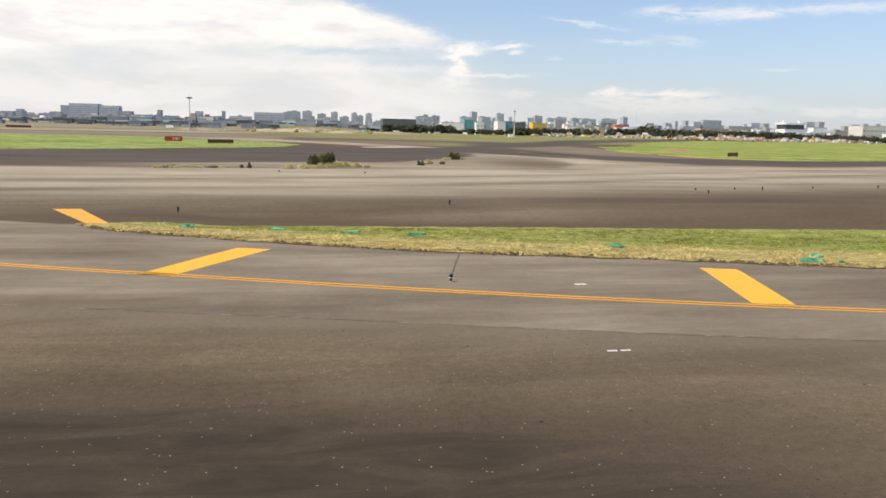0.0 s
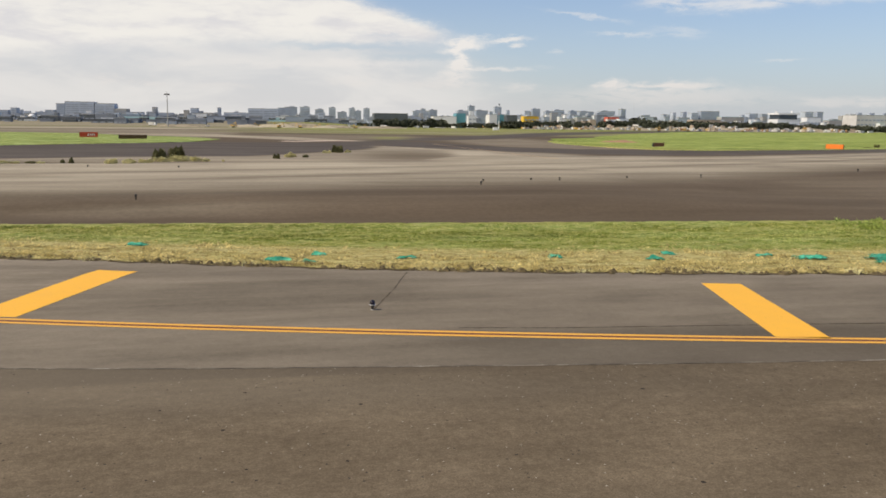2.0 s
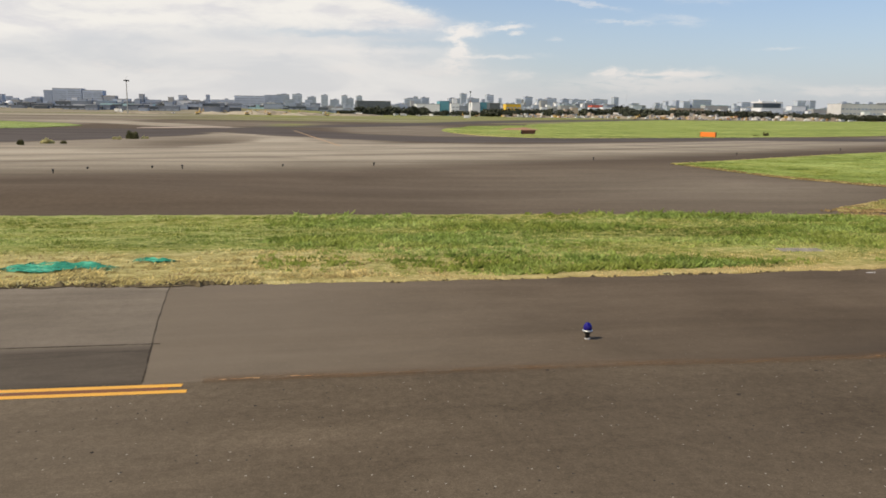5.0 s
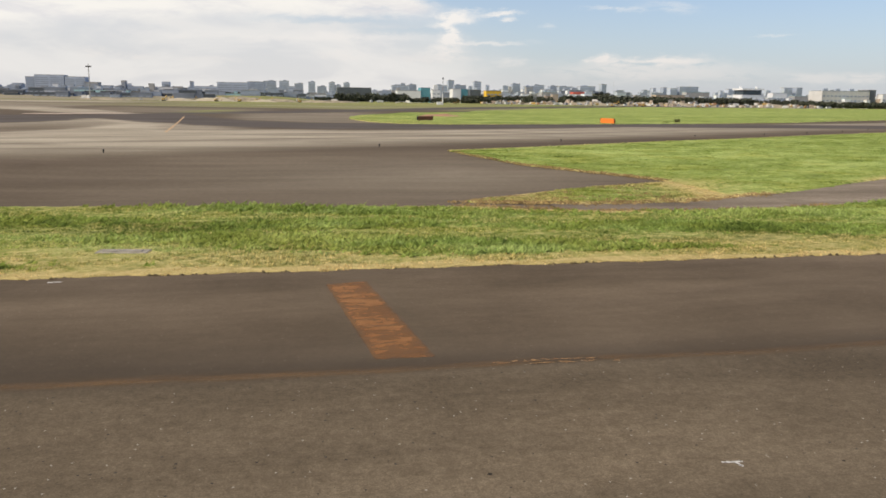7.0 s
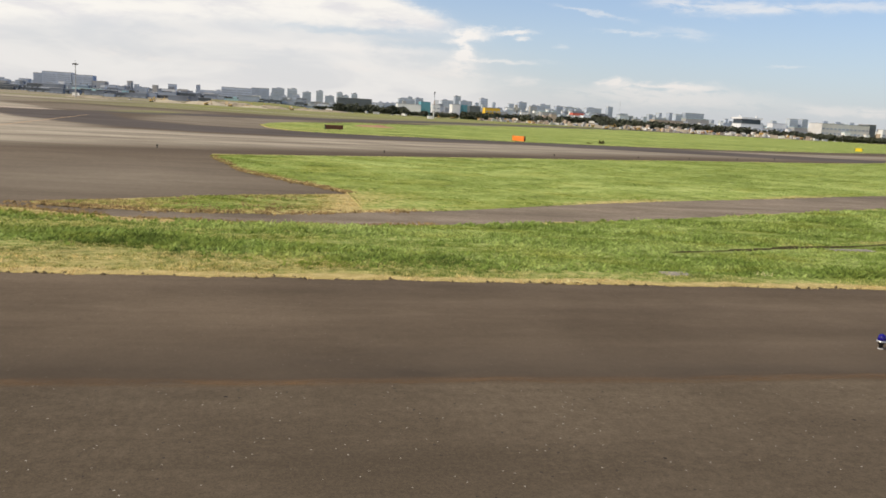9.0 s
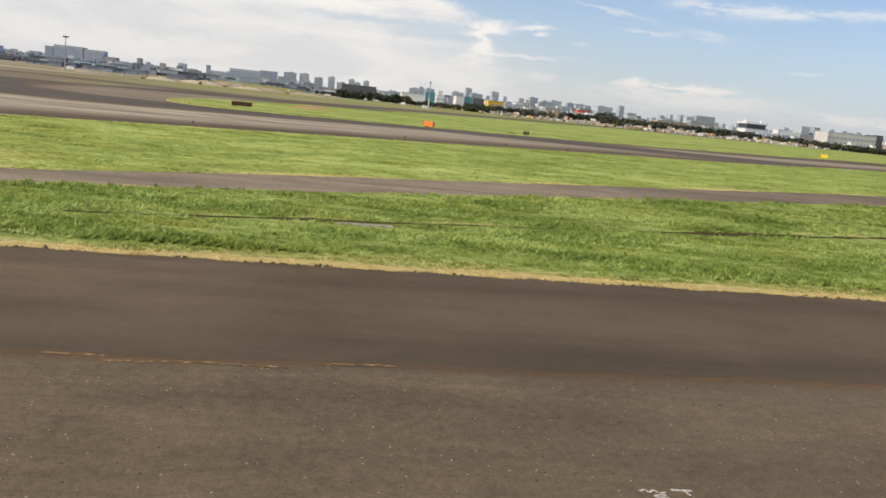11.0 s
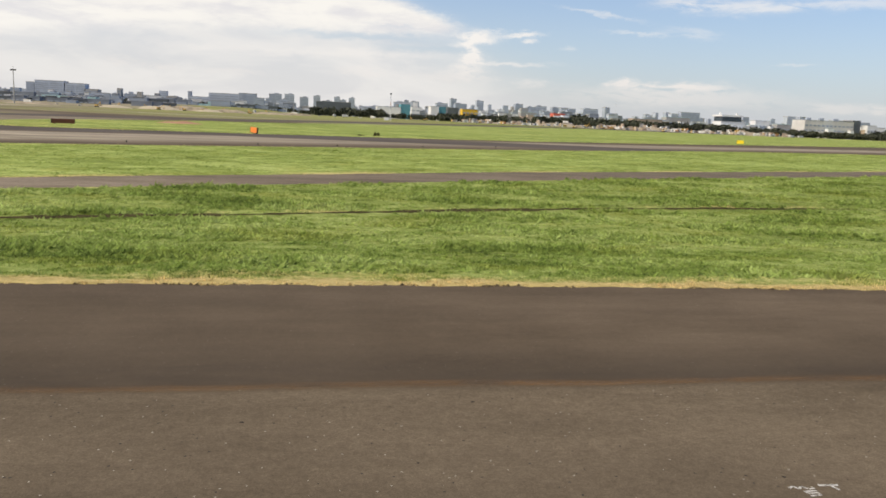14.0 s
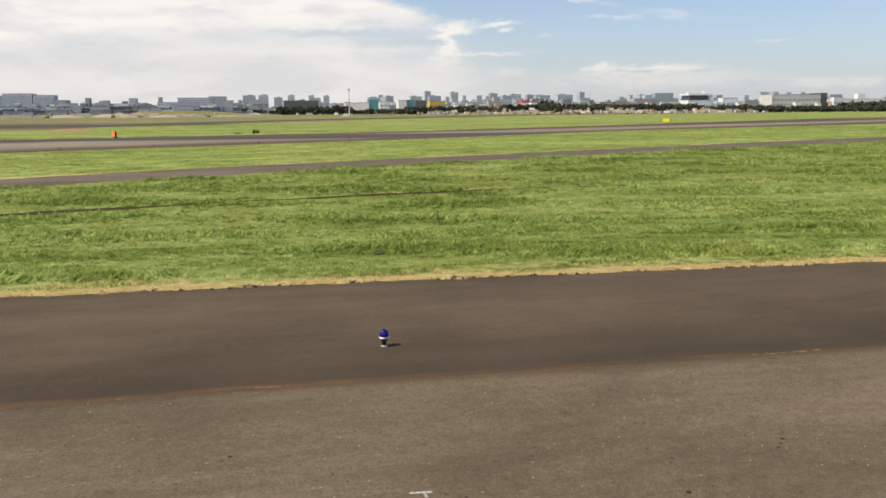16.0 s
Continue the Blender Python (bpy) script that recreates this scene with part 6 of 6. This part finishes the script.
for k in range(150):
    y = hr.uniform(1345, 1480)
    x = 485 + k * 6.3 + hr.uniform(-8, 8)
    building(x, y, hr.uniform(6, 15), 10, hr.uniform(8, 19), (M_FACADE_WHITE, M_CONCRETE, M_FACADE_WHITE, M_FACADE_TAN, M_TOWER_HAZE_PALE)[hr.randrange(5)], (M_CONCRETE, M_TOWER_HAZE, M_FACADE_TAN, M_ROOF_CYAN)[hr.randrange(4)], 1, 2, "small pale house near the airfield", "house", "houses by the airfield")
building(729, 1330, 55, 20, 19.5, M_FACADE_TAN, M_CONCRETE, 2, 6, "tan low-rise building above trees", "building")
b = building(893, 1325, 40, 30, 22, M_FACADE_WHITE, M_CONCRETE, 2, 7, "white terminal building with a dark glazed gallery", "terminal")
part("gallery", box(bmesh.new(), 0, 14, 22.4, 36, 30, 8), M_WINDOW, b, "dark glazed gallery")
part("canopy", box(bmesh.new(), 0, 14, 30.4, 42, 34, 3), M_FACADE_WHITE, b, "white canopy roof")
part("podium", box(bmesh.new(), 4, 2, 0, 62, 34, 9), M_FACADE_WHITE, b, "low white podium")
part("podium_glazing", box(bmesh.new(), 4, -15.2, 3.0, 56, 0.5, 3.2), M_WINDOW, b, "dark glazed band")
part("stair_tower", box(bmesh.new(), 23, 8, 0, 6, 10, 25), M_FACADE_WHITE, b, "white stair tower")
for k in (-16, 16):
    part("corner_post", box(bmesh.new(), k, 12, 33.4, 3, 3, 4), M_FACADE_WHITE, b)
b = building(1080, 1358, 102, 40, 32, M_PALE_WALL, M_CONCRETE, 3, 12, "big grey block with small windows", "building")
for k in (-35, -8, 22):
    plant_room(b, k, 15, 32, 9, 5, M_TOWER_HAZE)
building(1183, 1362, 16, 30, 35, M_FACADE_DARK, M_CONCRETE, 0, 0, "dark stair tower of a grey block", "building")
building(1205, 1350, 20, 16, 27, M_FACADE_WHITE, M_CONCRETE, 2, 3, "white building beside trees", "building")
b = building(1243, 1400, 114, 30, 24.5, M_FACADE_WHITE, M_CONCRETE, 2, 12, "long white building behind trees", "building")
plant_room(b, 10, 12, 24.5, 18, 10, M_FACADE_WHITE)


def mast(x, y, top, label, head=True):
    ob = empty("floodlight_mast", x, y, -0.3)
    part("pole", lathe(bmesh.new(), [(0.55, 0), (0.28, top)], 8), M_STEEL if not head else M_CONCRETE, ob)
    if head:
        part("lamp_rack", box(bmesh.new(), 0, 0, top - 1.6, 4.6, 0.9, 1.1), M_BLACK, ob)
        part("lightning_rod", lathe(bmesh.new(), [(0.12, top - 0.5), (0.06, top + 2.2)], 6), M_BLACK, ob)
    return tagged(ob, label, "mast")


mast(-82, 740, 30, "tall floodlight mast with a lamp rack")
def banded_mast(x, y, top, label):
    """Lattice-thin mast in painted bands with a small drum on its head."""
    ob = empty("radio_mast", x, y, h(x, y) - 0.1)
    for k in range(7):
        r = 0.62 - 0.05 * k
        part("pole_section", lathe(bmesh.new(), [(r, top * k / 7), (r - 0.05, top * (k + 1) / 7)], 8), (M_FACADE_WHITE, M_WHITE, M_FACADE_WHITE, M_TOWER_HAZE, M_RED_BAND, M_TOWER_HAZE_PALE, M_FACADE_DARK)[k], ob)
    part("drum", lathe(bmesh.new(), [(0.9, top), (0.9, top + 1.6), (0.3, top + 2.0)], 10), M_FACADE_DARK, ob, "dark drum on the mast head")
    part("equipment_hut", box(bmesh.new(), -4.0, 0, 0, 5.0, 4.0, 3.2), M_FACADE_WHITE, ob, "white hut at the foot")
    return tagged(ob, label, "mast")


banded_mast(253, 877, 27.5, "tall white banded radio mast on the field")
mast(1500, 3300, 110, "thin red-white radio mast far off", False)


def far_woods(x0, x1, y, height, count, seed, label):
    """A belt of trees: crowns of many small tilted leaf clumps."""
    rnd = np.random.default_rng(seed)
    verts, faces = [], []
    for k in range(count):
        cx_, cy_ = rnd.uniform(x0, x1), y + rnd.uniform(-12, 12)
        hh = height * rnd.uniform(0.6, 1.05)
        rad = hh * rnd.uniform(0.35, 0.6)
        for j in range(44):
            u = rnd.normal(0, 1, 3)
            u /= np.linalg.norm(u)
            c = np.array([cx_, cy_, h(cx_, cy_) + hh * 0.55]) + u * np.array([rad, rad, hh * 0.45]) * rnd.uniform(0.55, 1.0)
            a, b_ = rnd.normal(0, 1, 3), rnd.normal(0, 1, 3)
            a, b_ = a / np.linalg.norm(a) * rad * 0.34, b_ / np.linalg.norm(b_) * rad * 0.34
            i = len(verts)
            verts += [c + a, c + b_, c - a, c - b_]
            faces += [(i, i + 1, i + 2), (i, i + 2, i + 3)]
        i = len(verts)
        z0 = h(cx_, cy_) - 0.1
        verts += [(cx_ - 0.3, cy_, z0), (cx_ + 0.3, cy_, z0), (cx_ + 0.15, cy_, z0 + hh * 0.6), (cx_ - 0.15, cy_, z0 + hh * 0.6)]
        faces.append((i, i + 1, i + 2, i + 3))
    ob = link_mesh("far_woods", verts, faces, M_TREE)
    return tagged(ob, label, "trees", kind="stuff")


far_woods(180, 310, 1490, 16, 90, 1, "dark belt of trees before the warehouses")
far_woods(305, 420, 1490, 10.5, 80, 10, "low belt of trees before the warehouses")
far_woods(395, 560, 1390, 14, 170, 2, "dark belt of trees at the airfield edge")
far_woods(540, 900, 1295, 16, 430, 3, "dark belt of trees at the airfield edge")
far_woods(880, 1500, 1300, 12, 560, 4, "low dark hedge of trees before white buildings")
far_woods(1205, 1310, 1330, 20, 60, 5, "dark rounded grove before a white building")
far_woods(-900, -300, 2020, 10, 420, 6, "dark belt of trees before the town")
far_woods(-330, 230, 1990, 10, 380, 7, "dark belt of trees before the town")
far_woods(480, 1060, 1352, 15, 110, 9, "scattered dark trees between the houses")
far_woods(640, 670, 1380, 22, 14, 8, "tall dark trees beside a red building")


def sand_heap(x, y, w, hgt, seed):
    bm = bmesh.new()
    bmesh.ops.create_grid(bm, x_segments=14, y_segments=8, size=0.5)
    for v in bm.verts:
        r = 1 - min(1, (2 * v.co.x) ** 2 + (2 * v.co.y) ** 2)
        v.co = Vector((v.co.x * w, v.co.y * w * 0.6, hgt * r ** 0.7 * (0.8 + 0.4 * noise.noise(Vector((v.co.x * 4, v.co.y * 4, seed)))) - 0.1))
    bm.transform(Matrix.Translation((x, y, h(x, y) - 0.05)))
    return tagged(part("sand_mound", bm, M_SAND if seed % 3 == 0 else M_SPOIL), "long mound of sand and soil on the field", "sand mound", "sand mounds")


red_mound = sand_heap(121, 234, 14, 0.9, 30)
red_mound.data.materials[0] = M_RED_SOIL
tagged(red_mound, "low mound of bare reddish soil on grass", "soil")
for k, (x, y, w, t) in enumerate(((10, 900, 46, 5.0), (38, 930, 56, 6.5), (75, 960, 46, 4.2), (-20, 820, 34, 3.2), (-75, 760, 44, 2.4), (120, 1000, 56, 3.2), (60, 900, 30, 3.0), (150, 1050, 50, 3.4))):
    sand_heap(x, y, w, t, k)


def excavator(x, y, turn, mat=None):
    ob = empty("excavator", x, y, h(x, y) - 0.05, turn)
    for s in (-1.1, 1.1):
        part("track", box(bmesh.new(), 0, s, 0, 4.0, 0.6, 0.9, 0.2), M_RUBBER, ob)
    part("body", box(bmesh.new(), -0.6, 0, 1.0, 3.0, 2.4, 1.4, 0.1), mat or M_MACHINE, ob)
    part("cab", box(bmesh.new(), 0.7, 0.6, 1.0, 1.4, 1.1, 2.0, 0.1), M_FACADE_DARK, ob)
    bm = box(bmesh.new(), 0, 0, 0, 0.5, 0.5, 4.6)
    bm.transform(Matrix.Translation((1.2, -0.3, 1.8)) @ Matrix.Rotation(radians(48), 4, "Y"))
    boom = part("boom", bm, mat or M_MACHINE, ob)
    bm = box(bmesh.new(), 0, 0, 0, 0.4, 0.4, 3.4)
    bm.transform(Matrix.Translation((4.6, -0.3, 4.9)) @ Matrix.Rotation(radians(160), 4, "Y"))
    part("arm", bm, mat or M_MACHINE, boom)
    part("bucket", box(bmesh.new(), 5.6, -0.3, 0.9, 1.0, 1.1, 0.9, 0.15), M_SIGN_BACK, boom, "dark steel bucket")
    return tagged(ob, "yellow excavator on the construction field", "excavator", "construction machines")


def vehicle(x, y, turn, body, length, height, label):
    ob = empty("parked_truck", x, y, h(x, y) - 0.05, turn)
    part("body", box(bmesh.new(), -length * 0.14, 0, 0.8, length * 0.7, 2.2, height - 0.8, 0.08), body, ob)
    cab = part("cab", box(bmesh.new(), length * 0.36, 0, 0.6, length * 0.24, 2.1, height * 0.72, 0.15), M_WHITE, ob)
    part("windscreen", box(bmesh.new(), length * 0.485, 0, height * 0.55, 0.06, 1.8, height * 0.25), M_WINDOW, cab, "dark glass windscreen")
    for a in (-0.32, 0.33):
        for s in (-1, 1):
            bm = lathe(bmesh.new(), [(0.45, -0.15), (0.45, 0.15)], 10)
            bm.transform(Matrix.Translation((a * length, s, 0.45)) @ Matrix.Rotation(radians(90), 4, "X"))
            wheel = part("wheel", bm, M_RUBBER, ob)
            bm = lathe(bmesh.new(), [(0.24, -0.17), (0.24, 0.17)], 8)
            bm.transform(Matrix.Translation((a * length, s, 0.45)) @ Matrix.Rotation(radians(90), 4, "X"))
            part("rim", bm, M_STEEL, wheel, "grey metal rim")
    return tagged(ob, label, "truck", "parked vehicles")


digger = excavator(12, 880, 30)
for x, y, t in ((34, 905, 150), (52, 915, 20), (-30, 800, 70), (510, 1010, 40), (548, 1000, 170), (640, 1020, 15), (330, 1260, 100), (350, 1255, 0), (690, 1040, 60), (100, 960, 120), (-12, 962, 200), (2, 998, 40), (20, 990, 110), (28, 940, 320), (64, 985, 10), (-40, 930, 60), (120, 1010, 200)):
    copy_thing(digger, pose(x, y, h(x, y) - 0.05, 0, 0, t))
def parked_car(x, y, turn, paint, label):
    """Small car: lower body, glazed cabin, wheels."""
    ob = empty("parked_car", x, y, h(x, y) - 0.05, turn)
    part("body", box(bmesh.new(), 0, 0, 0.35, 4.4, 1.75, 0.65, 0.12), paint, ob)
    cabin = part("cabin", box(bmesh.new(), -0.25, 0, 1.0, 2.4, 1.55, 0.55, 0.15), M_WINDOW, ob, "dark glazed cabin")
    part("roof", box(bmesh.new(), -0.25, 0, 1.55, 1.9, 1.4, 0.06), paint, cabin)
    for a in (-1.35, 1.35):
        for s_ in (-0.85, 0.85):
            bm = lathe(bmesh.new(), [(0.32, -0.1), (0.32, 0.1)], 8)
            bm.transform(Matrix.Translation((a, s_, 0.32)) @ Matrix.Rotation(radians(90), 4, "X"))
            part("wheel", bm, M_RUBBER, ob)
    return tagged(ob, label, "car", "parked vehicles")


def site_cabin(x, y, turn, paint, label):
    """Stacked site cabins: two storeys with a door, windows and a flat roof."""
    ob = empty("site_cabin", x, y, h(x, y) - 0.05, turn)
    for k in range(2):
        unit = part("unit", box(bmesh.new(), 0, 0, 0.2 + 2.7 * k, 6.0, 2.4, 2.6, 0.04), paint, ob)
        for dx_ in (-1.8, 1.8):
            part("window", box(bmesh.new(), dx_, -1.2, 1.2 + 2.7 * k, 1.2, 0.06, 0.9), M_WINDOW, unit)
    part("roof", box(bmesh.new(), 0, 0, 5.5, 6.3, 2.7, 0.15), M_CONCRETE, ob)
    return tagged(ob, label, "site cabin", "site cabins")


def bank_line(x):
    return 1240 - (x - 385) * 0.30


def bank_height(x, y):
    """Long heap of spoil on which the machines stand."""
    ends = step(x, 395, 450) * (1 - step(x, 830, 900))
    rough = 0.75 + 0.5 * np.sin(x * 0.071) * np.sin(x * 0.023 + 1) + 0.18 * np.sin(x * 0.31 + y * 0.2)
    return 4.6 * ends * np.exp(-((y - bank_line(x) - 18) / 26.0) ** 2) * rough


def spoil_bank():
    xs, v = np.arange(390, 905, 3.0), np.linspace(-60, 80, 26)
    X = np.repeat(xs[:, None], len(v), 1)
    Y = bank_line(X) + v[None, :]
    ob = sheet("spoil_bank", X, Y, M_SPOIL, {}, -0.12)
    z = np.array([c.co.z for c in ob.data.vertices]) + bank_height(X, Y).ravel()
    for c, hgt in zip(ob.data.vertices, z):
        c.co.z = hgt
    return tagged(ob, "long heap of brown spoil behind the grass", "soil", kind="structure")


spoil_bank()


def stand(x, y, turn):
    return pose(x, y, h(x, y) - 0.12 + float(bank_height(np.float64(x), np.float64(y))), 0, 0, turn)


white_truck = vehicle(400, 1180, 20, M_PALE_WALL, 9.0, 3.9, "white box truck parked on the field")
orange_truck = vehicle(452, 1150, 100, M_RUSTY, 9.0, 3.6, "faded orange truck parked on the field")
tan_truck = vehicle(500, 1130, 160, M_FACADE_TAN, 10.0, 3.8, "tan tipper truck parked on the field")
grey_truck = vehicle(520, 1150, 60, M_TOWN_DARK, 8.0, 3.4, "dark grey truck parked on the field")
yellow_truck = vehicle(540, 1140, 200, M_MACHINE, 8.5, 3.5, "yellow dump truck parked on the field")
white_car = parked_car(470, 1165, 30, M_PALE_WALL, "small pale car parked on the field")
dark_car = parked_car(590, 1120, 70, M_TOWN_DARK, "small dark car parked on the field")
cabin_white = site_cabin(610, 1180, 10, M_CONCRETE, "pale grey stacked site cabins on the field")
cabin_tan = site_cabin(655, 1165, 80, M_FACADE_TAN, "tan stacked site cabins on the field")
vr = random.Random(5)
KINDS = (white_truck, white_truck, tan_truck, tan_truck, grey_truck, grey_truck, yellow_truck, orange_truck, white_car, white_car, white_car, white_car, dark_car, dark_car, cabin_white, cabin_tan, digger)
for k in range(230):
    x = 395 + 480 * vr.random() ** 0.9
    y = bank_line(x) + vr.uniform(-55, 42)
    copy_thing(vr.choice(KINDS), stand(x, y, vr.uniform(0, 360)))
for x, y in ((205, 1150), (222, 1180), (260, 1160), (-390, 1250), (-372, 1270), (-420, 1280), (100, 1060), (150, 1100), (-120, 900)):
    copy_thing(white_truck, pose(x, y, h(x, y) - 0.05, 0, 0, vr.uniform(0, 360)))
for x, y in ((170, 1120), (183, 1118), (240, 1140), (300, 1190), (315, 1200), (-60, 860), (-100, 930)):
    copy_thing(white_car, pose(x, y, h(x, y) - 0.05, 0, 0, vr.uniform(0, 360)))


def white_dome(x, y, z, radius):
    """Round white tank with a domed top on a low drum."""
    ob = empty("dome", x, y, z)
    part("drum", lathe(bmesh.new(), [(radius * 0.96, 0), (radius * 0.96, radius * 1.1)], 20), M_CONCRETE, ob)
    part("cap", lathe(bmesh.new(), [(radius * math.cos(a), radius * 1.1 + radius * 0.8 * math.sin(a)) for a in np.linspace(0, 1.5, 7)], 20), M_FACADE_WHITE, ob, "white domed cap", True)
    return tagged(ob, "white domed tank among low town buildings", "tank")


white_dome(-410, 1500, h(-410, 1500) - 0.3, 6.0)
